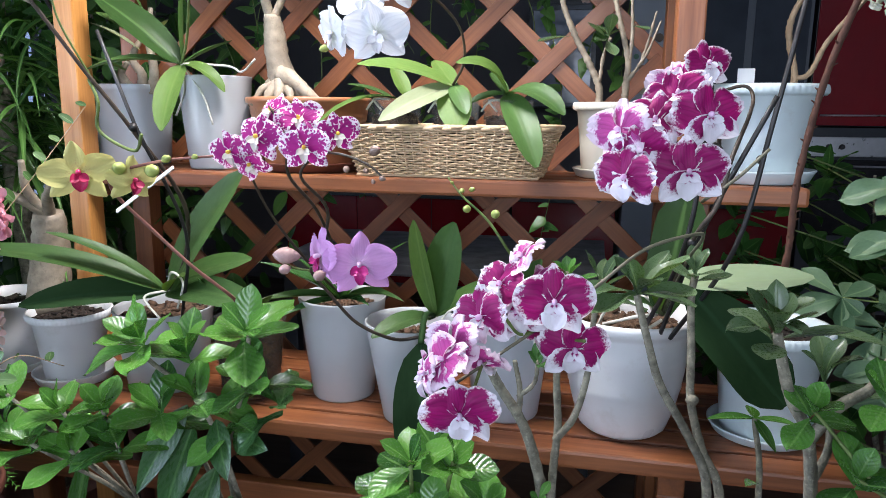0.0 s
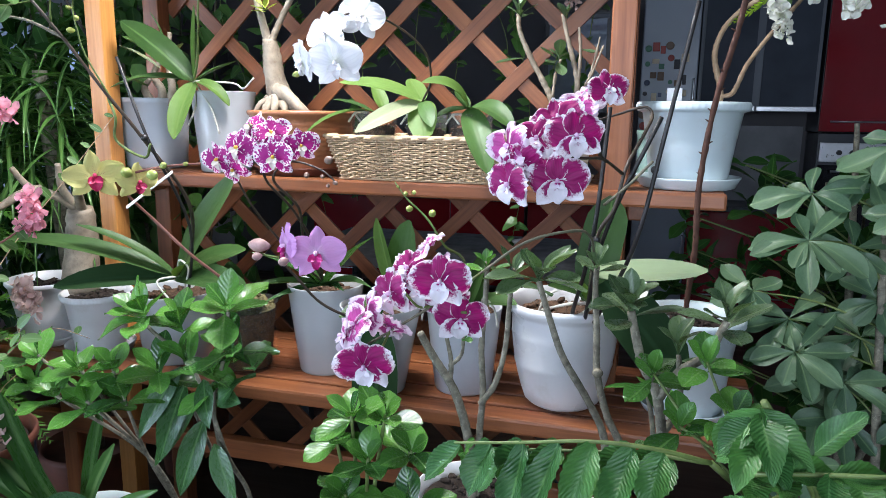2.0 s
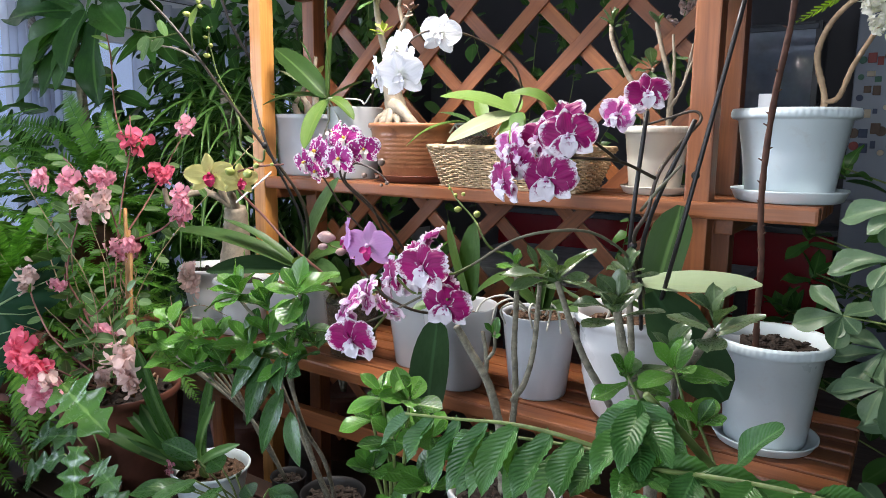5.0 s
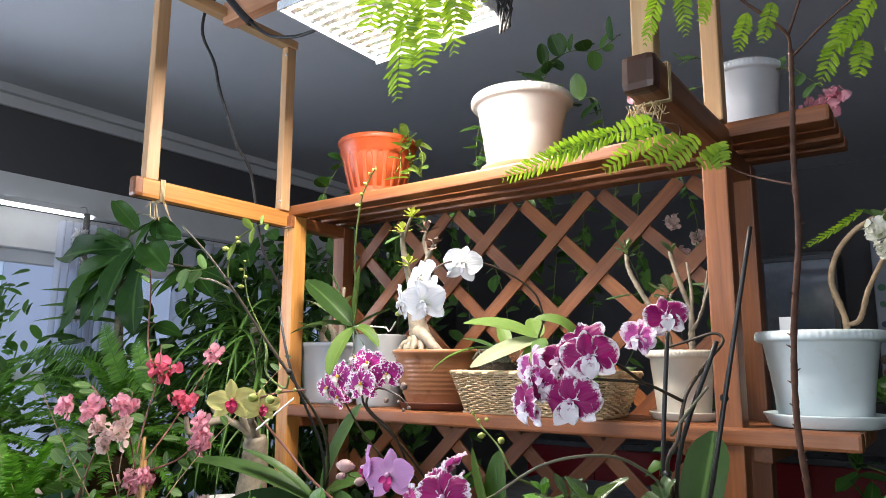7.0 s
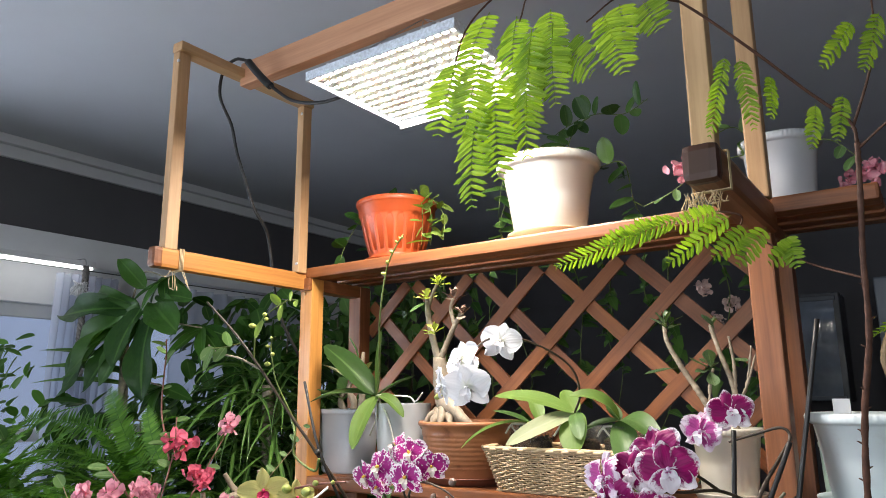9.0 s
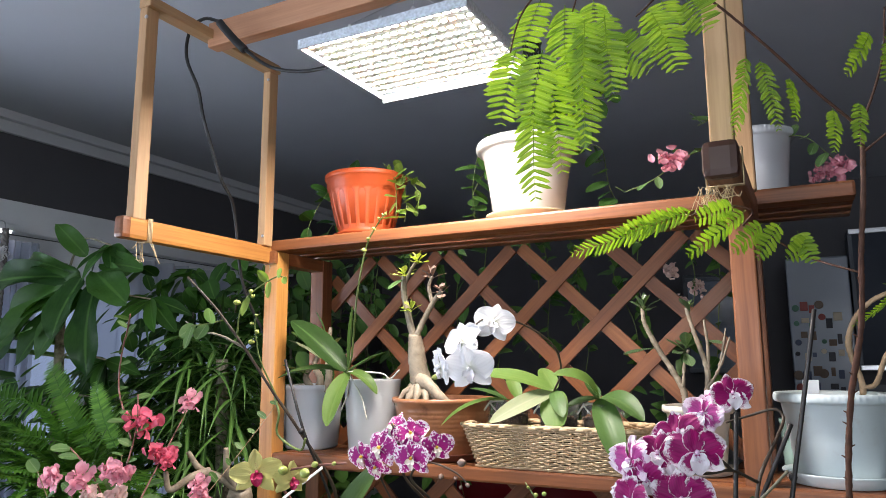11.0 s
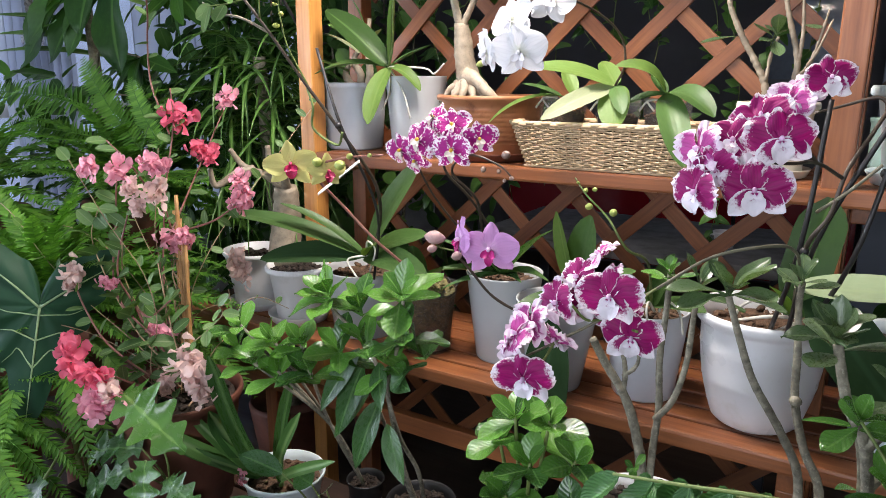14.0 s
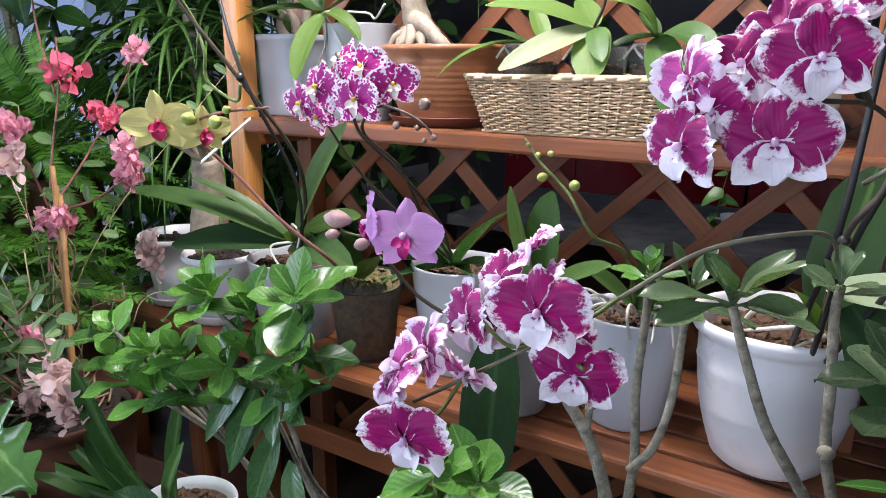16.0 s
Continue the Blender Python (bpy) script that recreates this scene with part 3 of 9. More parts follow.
for xa, xb in ((0.575, 0.95), (0.96, 1.335)):
    for p, q in (((xa, 5.22, 1.52), (xa, 5.22, 2.43)), ((xb, 5.22, 1.52), (xb, 5.22, 2.43)), ((xa, 5.22, 1.52), (xb, 5.22, 1.52)), ((xa, 5.22, 2.43), (xb, 5.22, 2.43))):
        plank(gc, p, q, 0.02, 0.035, STEEL, "door_frame")
    bm = bmesh.new()
    box(bm, (xa + 0.02, 5.222, 1.54), (xb - 0.02, 5.232, 2.41), 0)
    part("pane", bm, plain("frosted_pane", (0.05, 0.06, 0.08), 0.6, 0.2, 3, 0, spec=0.2), gc, smooth=False)
wt = bmesh.new()
box(wt, (-2.4, 5.16, 0.80), (1.34, 5.59, 0.84), 0.004)
tagged(part("worktop", wt, DARKPANEL, smooth=False), "dark stone kitchen worktop on the base cabinets", "worktop")
# wall cabinet with a dark glass door beside the fridge
gd = thing("glass_cabinet", (-0.28, 5.3, 1.48), "dark wall cabinet with a glossy glass door in a pale frame", "cabinet", "kitchen units")
bm = bmesh.new()
box(bm, (-0.52, 5.24, 1.48), (-0.04, 5.59, 2.2), 0.003)
part("body", bm, DARKPANEL, gd, smooth=False)
for p, q in (((-0.50, 5.22, 1.50), (-0.50, 5.22, 2.18)), ((-0.06, 5.22, 1.50), (-0.06, 5.22, 2.18)), ((-0.50, 5.22, 1.50), (-0.06, 5.22, 1.50)), ((-0.50, 5.22, 2.16), (-0.06, 5.22, 2.16))):
    plank(gd, p, q, 0.02, 0.03, GREYPANEL, "door_frame")
# the bluish grey base colour holds the room's reflection in the dark glass
bm = bmesh.new()
box(bm, (-0.485, 5.224, 1.515), (-0.075, 5.232, 2.145), 0)
part("pane", bm, plain("dark_glass_painted_reflection", (0.17, 0.21, 0.27), 0.06, 0.4, 4, 0, spec=1.0), gd, smooth=False)
setting("splashback", (0.57, 5.575, 0.845), (1.34, 5.598, 1.40), plain("grey_splashback", (0.16, 0.165, 0.18), 0.5, 0.2, 5, 0.05), "plain grey kitchen splashback", "wall panel")
# oven tower
ov = thing("oven", (1.75, 5.3, 0.12), "built-in black glass oven with a steel front strip", "oven", "kitchen units")
bm = bmesh.new()
box(bm, (1.37, 5.22, 0.12), (2.9, 5.59, 1.36), 0.003)
part("housing", bm, DARKPANEL, ov, smooth=False)
bm = bmesh.new()
box(bm, (1.38, 5.19, 1.17), (2.12, 5.218, 1.30), 0.004)
panel = part("control_panel", bm, STEEL, ov, smooth=False)
for x in (1.5, 1.58, 1.92, 2.0):
    bm = bmesh.new()
    bmesh.ops.create_cone(bm, cap_ends=True, segments=20, radius1=0.018, radius2=0.015, depth=0.02, matrix=Matrix.Translation((x, 5.178, 1.235)) @ Matrix.Rotation(radians(90), 4, "X"))
    part("knob", bm, BLACK, panel, smooth=False)
bm = bmesh.new()
box(bm, (1.38, 5.195, 0.64), (2.12, 5.218, 1.15), 0.004)
od = part("oven_door", bm, plain("black_glass", (0.008, 0.008, 0.01), 0.05, 0.1, 3, 0), ov, smooth=False)
bm = bmesh.new()
tube(bm, [(1.45, 5.15, 1.11), (2.05, 5.15, 1.11)], 0.009, seg=8)
part("handle", bm, STEEL, od)
# fridge side with its magnets
fr = thing("fridge", (0.36, 5.3, 0.0), "tall white fridge covered with small coloured magnets", "fridge", "kitchen units")
bm = bmesh.new()
box(bm, (0.18, 5.045, 0.02), (0.55, 5.59, 2.25), 0.01)
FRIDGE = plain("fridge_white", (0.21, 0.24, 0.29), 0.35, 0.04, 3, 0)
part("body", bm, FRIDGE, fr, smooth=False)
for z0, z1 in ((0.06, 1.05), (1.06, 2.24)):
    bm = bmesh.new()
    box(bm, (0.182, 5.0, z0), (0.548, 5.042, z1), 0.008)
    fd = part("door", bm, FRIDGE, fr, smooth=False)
    bm = bmesh.new()
    tube(bm, [(0.525, 5.0, z0 + 0.3), (0.525, 4.965, z0 + 0.32), (0.525, 4.965, z0 + 0.62), (0.525, 5.0, z0 + 0.64)], 0.008, seg=8)
    part("handle", bm, STEEL, fd)
rng = random.Random(5)
MAGNETS = [plain("magnet_dark", (0.02, 0.02, 0.03), 0.5), plain("magnet_blue", (0.04, 0.06, 0.12), 0.5), plain("magnet_brown", (0.12, 0.07, 0.04), 0.5), plain("magnet_cream", (0.5, 0.42, 0.3), 0.5), plain("magnet_green", (0.05, 0.16, 0.10), 0.5), plain("magnet_red", (0.3, 0.04, 0.03), 0.5)]
for i in range(34):
    x, z = 0.215 + 0.05 * (i % 6) + rng.uniform(-0.01, 0.01), 1.38 + 0.11 * (i // 6) + rng.uniform(-0.03, 0.03)
    w, hh = rng.uniform(0.012, 0.026), rng.uniform(0.014, 0.034)
    bm = bmesh.new()
    if i % 3:
        box(bm, (x - w, 4.99, z - hh), (x + w, 4.9995, z + hh), 0.003)
    else:
        bmesh.ops.create_cone(bm, cap_ends=True, segments=18, radius1=w * 1.2, radius2=w * 1.1, depth=0.009, matrix=Matrix.Translation((x, 4.995, z)) @ Matrix.Rotation(radians(90), 4, "X"))
    tagged(part("fridge_magnet", bm, rng.choice(MAGNETS), smooth=False), "small coloured souvenir magnet on the fridge", "magnet", "fridge magnets")

# a table behind the rack, with a cup
tb = thing("side_table", (-0.45, 2.75, 0), "grey topped high table behind the rack", "table")
bm = bmesh.new()
box(bm, (-1.15, 2.4, 0.86), (0.05, 3.1, 0.90), 0.006)
part("tabletop", bm, plain("grey_table_cloth", (0.17, 0.17, 0.18), 0.8, 0.35, 14, 0.3), tb, smooth=False)
for x in (-1.1, 0.0):
    for y in (2.45, 3.05):
        plank(tb, (x, y, 0), (x, y, 0.86), 0.05, 0.05, DARKPANEL, "leg", up=(0, 1, 0))
cup = thing("cup", (-0.21, 2.6, 0.90), "white china cup on the table behind the rack", "cup")
bm = bmesh.new()
lathe(bm, [(0, 0), (0.024, 0), (0.03, 0.006), (0.04, 0.06), (0.042, 0.07), (0.039, 0.069), (0.03, 0.012), (0, 0.01)], (-0.21, 2.6, 0.90), 24)
part("bowl", bm, WHITE, cup)
bm = bmesh.new()
tube(bm, [(-0.25, 2.6, 0.955), (-0.275, 2.6, 0.95), (-0.27, 2.6, 0.925), (-0.245, 2.6, 0.92)], 0.004)
part("handle", bm, WHITE, cup)

# ---- the plant rack ----
rack = thing("plant_rack", (-0.5, 1.7, 0), "reddish brown stained wooden plant rack with lattice back", "plant rack")
XL, XR = -1.247, 0.170
FY, BY = 1.572, 1.812
# posts
for x, mat in ((XL, PINE), (XR, RACK)):
    plank(rack, (x, FY, 0), (x, FY, 1.925), 0.055, 0.055, mat, "post", up=(0, 1, 0))
    plank(rack, (x, BY, 0), (x, BY, 1.925), 0.055, 0.055, RACK, "post", up=(0, 1, 0))


def shelf(xa, xb, ztop, ys, w, h, ends=False):
    for i, y in enumerate(ys):
        plank(rack, (xa, y, ztop - h / 2), (xb, y, ztop - h / 2), w, h, RACK, "shelf_board", bevel=0.007)


shelf(-1.265, 0.41, 1.962, (1.570,), 0.066, 0.036)
shelf(-1.265, 0.41, 1.962, (1.655, 1.733, 1.810), 0.052, 0.030)
shelf(-1.215, 0.415, 1.292, (1.560,), 0.045, 0.038)
shelf(-1.215, 0.415, 1.292, (1.637, 1.712, 1.787), 0.066, 0.034)
shelf(-1.62, 0.52, 0.80, (1.345, 1.418, 1.49, 1.562, 1.634, 1.706), 0.064, 0.036)
for x in (XL, XR):
    plank(rack, (x, 1.53, 1.905), (x, 1.84, 1.905), 0.05, 0.042, RACK, "bearer")
    plank(rack, (x + (0.05 if x > 0 else 0), 1.60, 1.235), (x + (0.05 if x > 0 else 0), 1.84, 1.235), 0.04, 0.04, RACK, "bearer")
    plank(rack, (x, 1.33, 0.742), (x, 1.84, 0.742), 0.05, 0.044, RACK, "bearer")
    plank(rack, (x, 1.36, 0), (x, 1.36, 0.72), 0.05, 0.05, RACK, "leg", up=(0, 1, 0))
plank(rack, (-1.55, 1.36, 0), (-1.55, 1.36, 0.76), 0.05, 0.05, RACK, "leg", up=(0, 1, 0))
plank(rack, (-1.60, 1.345, 0.615), (0.40, 1.345, 0.615), 0.03, 0.05, RACK, "rail")
plank(rack, (-1.60, 1.345, 0.30), (0.40, 1.345, 0.30), 0.03, 0.05, RACK, "rail")
# lattice: two crossed layers of slats, each cut to the panel
LX0, LX1, LZ0, LZ1 = -1.22, 0.145, 0.28, 1.925
PER, DZ = 0.2615, 0.1255
SLOPE = DZ / (PER / 2)
for layer, sgn in ((1.842, 1), (1.853, -1)):
    for k in range(-14, 16):
        c = 0.012 + k * PER
        ends = []
        for x in (LX0, LX1):
            z = 1.685 + sgn * SLOPE * (x - c)
            if LZ0 <= z <= LZ1:
                ends.append((x, z))
        for z in (LZ0, LZ1):
            x = c + sgn * (z - 1.685) / SLOPE
            if LX0 < x < LX1:
                ends.append((x, z))
        if len(ends) < 2:
            continue
        (xa, za), (xb, zb) = sorted(ends)[0], sorted(ends)[-1]
        if math.hypot(xb - xa, zb - za) < 0.06:
            continue
        plank(rack, (xa, layer, za), (xb, layer, zb), 0.0405, 0.0095, RACK, "lattice_slat", up=(0, 1, 0), bevel=0.0015)
# hanging frame for the lamp, in pale pine
plank(rack, (-1.258, 0.985, 1.915), (-1.262, 1.575, 1.915), 0.036, 0.058, PINE, "arm", bevel=0.012)
plank(rack, (-1.258, 0.972, 1.915), (-1.258, 1.004, 1.915), 0.0375, 0.0595, RACK, "arm_end", bevel=0.014)
plank(rack, (-1.255, 1.022, 1.94), (-1.255, 1.022, 2.53), 0.030, 0.040, PALE_PINE, "upright", up=(0, 1, 0))
plank(rack, (-1.250, 1.512, 1.94), (-1.250, 1.512, 2.53), 0.030, 0.040, PALE_PINE, "upright", up=(0, 1, 0))
plank(rack, (-1.250, 1.000, 2.545), (-1.250, 1.535, 2.545), 0.045, 0.030, PALE_PINE, "top_rail")
plank(rack, (0.180, 1.062, 1.917), (0.180, 1.575, 1.917), 0.060, 0.066, RACK, "arm", bevel=0.014)
plank(rack, (0.180, 1.055, 1.917), (0.180, 1.095, 1.917), 0.0615, 0.0675, RACK_END, "arm_end", bevel=0.014)
plank(rack, (0.183, 1.098, 1.9505), (0.183, 1.098, 2.53), 0.040, 0.038, PALE_PINE, "upright", up=(0, 1, 0))
plank(rack, (0.193, 1.500, 1.9505), (0.193, 1.500, 2.53), 0.040, 0.038, PALE_PINE, "upright", up=(0, 1, 0))
plank(rack, (0.190, 1.060, 2.545), (0.190, 1.540, 2.545), 0.045, 0.030, PALE_PINE, "top_rail")
plank(rack, (-1.25, 1.25, 2.545 + 0.0), (0.190, 1.25, 2.545), 0.042, 0.078, BEAM, "cross_beam")
# string lashings
rng = random.Random(3)
for cx, cy, cz, w, hh in ((-1.258, 1.545, 1.915, 0.0196, 0.0306), (-1.258, 1.05, 1.915, 0.0196, 0.0306), (0.18, 1.125, 1.917, 0.0316, 0.0346)):
    bm = bmesh.new()
    for i in range(4):
        y = cy + 0.004 * i
        tube(bm, [(cx - w, y, cz - hh), (cx - w, y, cz + hh), (cx + w, y, cz + hh), (cx + w, y, cz - hh), (cx - w, y, cz - hh)], 0.0016, n=1, seg=5)
    for i in range(34 if cx > 0 else 7):
        p = V(cx + rng.uniform(-w, w) - (0.015 if cx > 0 else 0), cy + rng.uniform(-0.01, 0.02), cz - hh)
        q = p + V(rng.uniform(-0.022, 0.022), rng.uniform(-0.02, 0.02), -rng.uniform(0.012, 0.05))
        tube(bm, [p, q, q + V(rng.uniform(-0.02, 0.02), 0, rng.uniform(-0.012, 0.012))], 0.0009, seg=4, n=3)
    part("lashing", bm, JUTE, rack, "jute string lashing")
for x, y, z in ((-1.243, 1.491, 1.97), (-1.243, 1.491, 2.5), (-1.243, 1.001, 2.5), (0.2, 1.545, 1.26)):
    bm = bmesh.new()
    lathe(bm, [(0, 0.002), (0.003, 0.0018), (0.0055, 0), (0.0055, -0.004)], (0, 0, 0), 12)
    bmesh.ops.transform(bm, matrix=Matrix.Translation((x, y, z)) @ Matrix.Rotation(radians(90), 4, "X"), verts=bm.verts)
    part("screw", bm, STEEL, rack)

# ---- the grow lamp ----
lamp = thing("grow_lamp", (-0.535, 1.25, GROW_Z), "lit LED grow panel with rows of warm white diodes", "lamp")
bm = bmesh.new()
box(bm, (-0.73, 1.033, GROW_Z), (-0.295, 1.397, GROW_Z + 0.006), 0.002)
part("board", bm, plain("white_circuit_board", (0.75, 0.75, 0.72), 0.5, 0.04), lamp, smooth=False)
bm = bmesh.new()
for i in range(5):
    box(bm, (-0.70 + i * 0.085, 1.06, GROW_Z + 0.0065), (-0.69 + i * 0.085, 1.37, GROW_Z + 0.035), 0.002)
box(bm, (-0.71, 1.07, GROW_Z + 0.0065), (-0.32, 1.36, GROW_Z + 0.012), 0.002)
part("heat_sink", bm, STEEL, lamp, smooth=False)
bm = bmesh.new()
box(bm, (-0.64, 1.18, GROW_Z + 0.036), (-0.42, 1.27, GROW_Z + 0.075), 0.004)
part("driver_box", bm, plain("blue_grey_driver", (0.20, 0.24, 0.30), 0.5), lamp, smooth=False)
rim = bmesh.new()
for lo, hi in (((-0.736, 1.027, GROW_Z - 0.016), (-0.73, 1.403, GROW_Z + 0.008)), ((-0.295, 1.027, GROW_Z - 0.016), (-0.289, 1.403, GROW_Z + 0.008)),
               ((-0.73, 1.397, GROW_Z - 0.026), (-0.295, 1.403, GROW_Z + 0.008)), ((-0.73, 1.027, GROW_Z - 0.016), (-0.295, 1.033, GROW_Z + 0.008))):
    box(rim, lo, hi, 0.001)
part("rim", rim, plain("perforated_reflector", (0.60, 0.66, 0.72), 0.35, 0.3, 160, 0.4), lamp, smooth=False)
WARM, COOL, REDLED = emitter("warm_diode", (1.0, 0.91, 0.78), 480), emitter("cool_diode", (0.97, 0.98, 1.0), 480), emitter("red_diode", (1.0, 0.42, 0.28), 200)
LED_BODY = plain("diode_package", (0.7, 0.68, 0.6), 0.5, 0.05)
DIODES = []
for mat in (WARM, COOL, REDLED):
    bm = bmesh.new()
    box(bm, (-0.0075, -0.0055, -0.004), (0.0075, 0.0055, -0.0005), 0)
    q = [bm.verts.new((dx * 0.006, dy * 0.0045, -0.0045)) for dx, dy in ((-1, -1), (-1, 1), (1, 1), (1, -1))]
    bm.faces.new(q).material_index = 1
    DIODES.append(finish("diode", bm, [LED_BODY, mat], False))
for r in range(11):
    for c in range(20):
        k = 2 if (r * 7 + c * 5) % 23 == 0 else (r + c // 2) % 2
        shared("diode", DIODES[k], lamp, Matrix.Translation((-0.717 + c * 0.0215, 1.054 + r * 0.0322, GROW_Z)))
bm = bmesh.new()
for x in (-0.71, -0.31):
    for y in (1.055, 1.375):
        tube(bm, [(x, y, GROW_Z + 0.007), (-0.535, 1.25, 2.51)], 0.0012, seg=5)
part("hanging_wire", bm, STEEL, lamp)
bm = bmesh.new()
tube(bm, [(-0.75, 1.20, 2.335), (-0.86, 1.20, 2.34), (-0.98, 1.205, 2.38), (-1.08, 1.205, 2.455)], 0.005)
tube(bm, [(-1.16, 1.19, 2.55), (-1.225, 1.19, 2.575), (-1.277, 1.185, 2.55), (-1.28, 1.18, 2.46), (-1.275, 1.225, 2.38), (-1.275, 1.25, 2.30), (-1.275, 1.285, 2.225), (-1.275, 1.33, 2.13), (-1.278, 1.385, 2.07), (-1.29, 1.42, 2.0), (-1.30, 1.48, 1.80), (-1.29, 1.62, 1.6)], 0.005)
cord = part("cord", bm, BLACK, lamp, "black mains cord")
bm = bmesh.new()
tube(bm, [(-1.165, 1.19, 2.55), (-1.15, 1.195, 2.53), (-1.11, 1.2, 2.485), (-1.075, 1.205, 2.45)], 0.012, 0.012, seg=10)
part("switch", bm, BLACK, cord)
bm = bmesh.new()
rng = random.Random(8)
for i in range(5):
    a = rng.uniform(0, 6.28)
    c = V(-0.27, 1.37, 2.31)
    tube(bm, [c + V(0.02 * math.cos(a + t), 0.012 * math.sin(a + t * 2), 0.055 * math.sin(t)) for t in (0, 1.05, 2.1, 3.14, 4.2, 5.2, 6.28)], 0.003, seg=6)
part("cable_coil", bm, BLACK, lamp, "coiled black cable")

# ---- leaves and petals ----
ORCHID = leaf_material("orchid_leaf", (0.032, 0.075, 0.018), (0.066, 0.138, 0.032), (0.07, 0.13, 0.035), 0.44, trans=0.14, spec=0.4)
# deep green, darkened further to hold the shade below the flowers
ORCHID_DARK_SHADED = leaf_material("shaded_deep_green_orchid_leaf", (0.014, 0.034, 0.013), (0.026, 0.058, 0.021), (0.03, 0.07, 0.03), 0.6, trans=0.04, spec=0.05)
ORCHID_PALE = leaf_material("pale_orchid_leaf", (0.075, 0.14, 0.026), (0.13, 0.22, 0.048), (0.14, 0.22, 0.06), 0.48, trans=0.22, spec=0.3)
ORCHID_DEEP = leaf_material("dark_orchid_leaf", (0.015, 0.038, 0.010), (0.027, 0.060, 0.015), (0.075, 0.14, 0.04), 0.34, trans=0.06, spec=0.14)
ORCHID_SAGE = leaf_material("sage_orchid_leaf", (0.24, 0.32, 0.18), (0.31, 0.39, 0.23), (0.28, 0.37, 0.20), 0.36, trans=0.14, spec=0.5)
ORCHID_GREY = leaf_material("faded_orchid_leaf", (0.20, 0.24, 0.13), (0.28, 0.32, 0.18), (0.34, 0.34, 0.22), 0.5, spec=0.3)
GLOSSY = leaf_material("glossy_leaf", (0.030, 0.10, 0.020), (0.125, 0.31, 0.050), (0.17, 0.34, 0.09), 0.20, veins=8, trans=0.18)
LANCE = leaf_material("dark_lance_leaf", (0.03, 0.09, 0.025), (0.06, 0.15, 0.04), (0.12, 0.24, 0.08), 0.26, veins=8)
UMBRELLA = leaf_material("umbrella_tree_leaf", (0.042, 0.090, 0.046), (0.115, 0.19, 0.098), (0.15, 0.23, 0.11), 0.38, trans=0.16, spec=0.35)
ADENIUM = leaf_material("desert_rose_leaf", (0.045, 0.085, 0.038), (0.11, 0.175, 0.078), (0.16, 0.23, 0.11), 0.26)
QUILTED = leaf_material("quilted_leaf", (0.030, 0.105, 0.024), (0.075, 0.20, 0.042), (0.12, 0.26, 0.08), 0.36, veins=13, trans=0.20, spec=0.4)
FEATHER = leaf_material("feathery_leaf", (0.13, 0.25, 0.015), (0.28, 0.43, 0.036), (0.40, 0.50, 0.1), 0.5, trans=0.42)
FERN = leaf_material("fern_frond", (0.055, 0.18, 0.022), (0.16, 0.37, 0.05), (0.15, 0.32, 0.06), 0.42, trans=0.35)
TREE = leaf_material("dark_tree_leaf", (0.016, 0.060, 0.012), (0.055, 0.155, 0.026), (0.09, 0.2, 0.05), 0.34, trans=0.32, spec=0.22)
FICUS = leaf_material("small_tree_leaf", (0.03, 0.10, 0.02), (0.09, 0.24, 0.045), (0.1, 0.22, 0.06), 0.35, trans=0.35)
STRAP = leaf_material("strap_leaf", (0.035, 0.11, 0.025), (0.12, 0.26, 0.06), (0.22, 0.34, 0.12), 0.36, trans=0.3, rib_width=0.16)
VINE = leaf_material("vine_leaf", (0.030, 0.095, 0.020), (0.10, 0.22, 0.045), (0.11, 0.21, 0.06), 0.32, trans=0.28)
SOFT = leaf_material("soft_grey_green_leaf", (0.055, 0.125, 0.035), (0.13, 0.235, 0.075), (0.2, 0.3, 0.14), 0.55, trans=0.3)
TRAIL = leaf_material("trailing_leaf", (0.10, 0.18, 0.03), (0.2, 0.3, 0.06), (0.26, 0.34, 0.1), 0.36, trans=0.3)
ALOCASIA = leaf_material("alocasia_leaf", (0.012, 0.050, 0.030), (0.024, 0.078, 0.042), (0.42, 0.52, 0.34), 0.5, trans=0.10, rib_width=0.03, spec=0.2)
ALO_VEIN = plain("pale_leaf_vein", (0.30, 0.44, 0.22), 0.5)

P_WHITE = petal_material("white_petal", "plain", (0.74, 0.75, 0.78), (0.70, 0.72, 0.60), 0.22)
P_LILAC = petal_material("lilac_petal", "plain", (0.66, 0.34, 0.66), (0.78, 0.56, 0.76), 0.3)
P_YELLOW = petal_material("yellow_petal", "veined", (0.66, 0.63, 0.24), (0.42, 0.13, 0.10), 0.3)
P_SPOT = petal_material("spotted_petal", "spotted", (0.84, 0.74, 0.82), (0.36, 0.012, 0.20), 0.28)
P_BLOTCH = petal_material("blotched_petal", "blotched", (0.85, 0.80, 0.86), (0.30, 0.006, 0.125), 0.24, 0.82)
P_BLOTCH2 = petal_material("half_blotched_petal", "blotched", (0.86, 0.82, 0.88), (0.30, 0.006, 0.125), 0.24, 0.58)
P_PALE = petal_material("petal_back", "blotched", (0.84, 0.70, 0.80), (0.46, 0.06, 0.28), 0.3, 0.66)
P_LIP_RED = plain("crimson_lip", (0.50, 0.02, 0.10), 0.45, 0.3, 80)
P_LIP_PINK = plain("magenta_lip", (0.50, 0.02, 0.20), 0.45, 0.3, 80)
P_LIP_WHITE = plain("white_lip", (0.82, 0.80, 0.82), 0.5, 0.1, 80)
P_LIP_FRILL = petal_material("frilled_lip", "blotched", (0.86, 0.82, 0.88), (0.34, 0.01, 0.17), 0.25, 0.24)
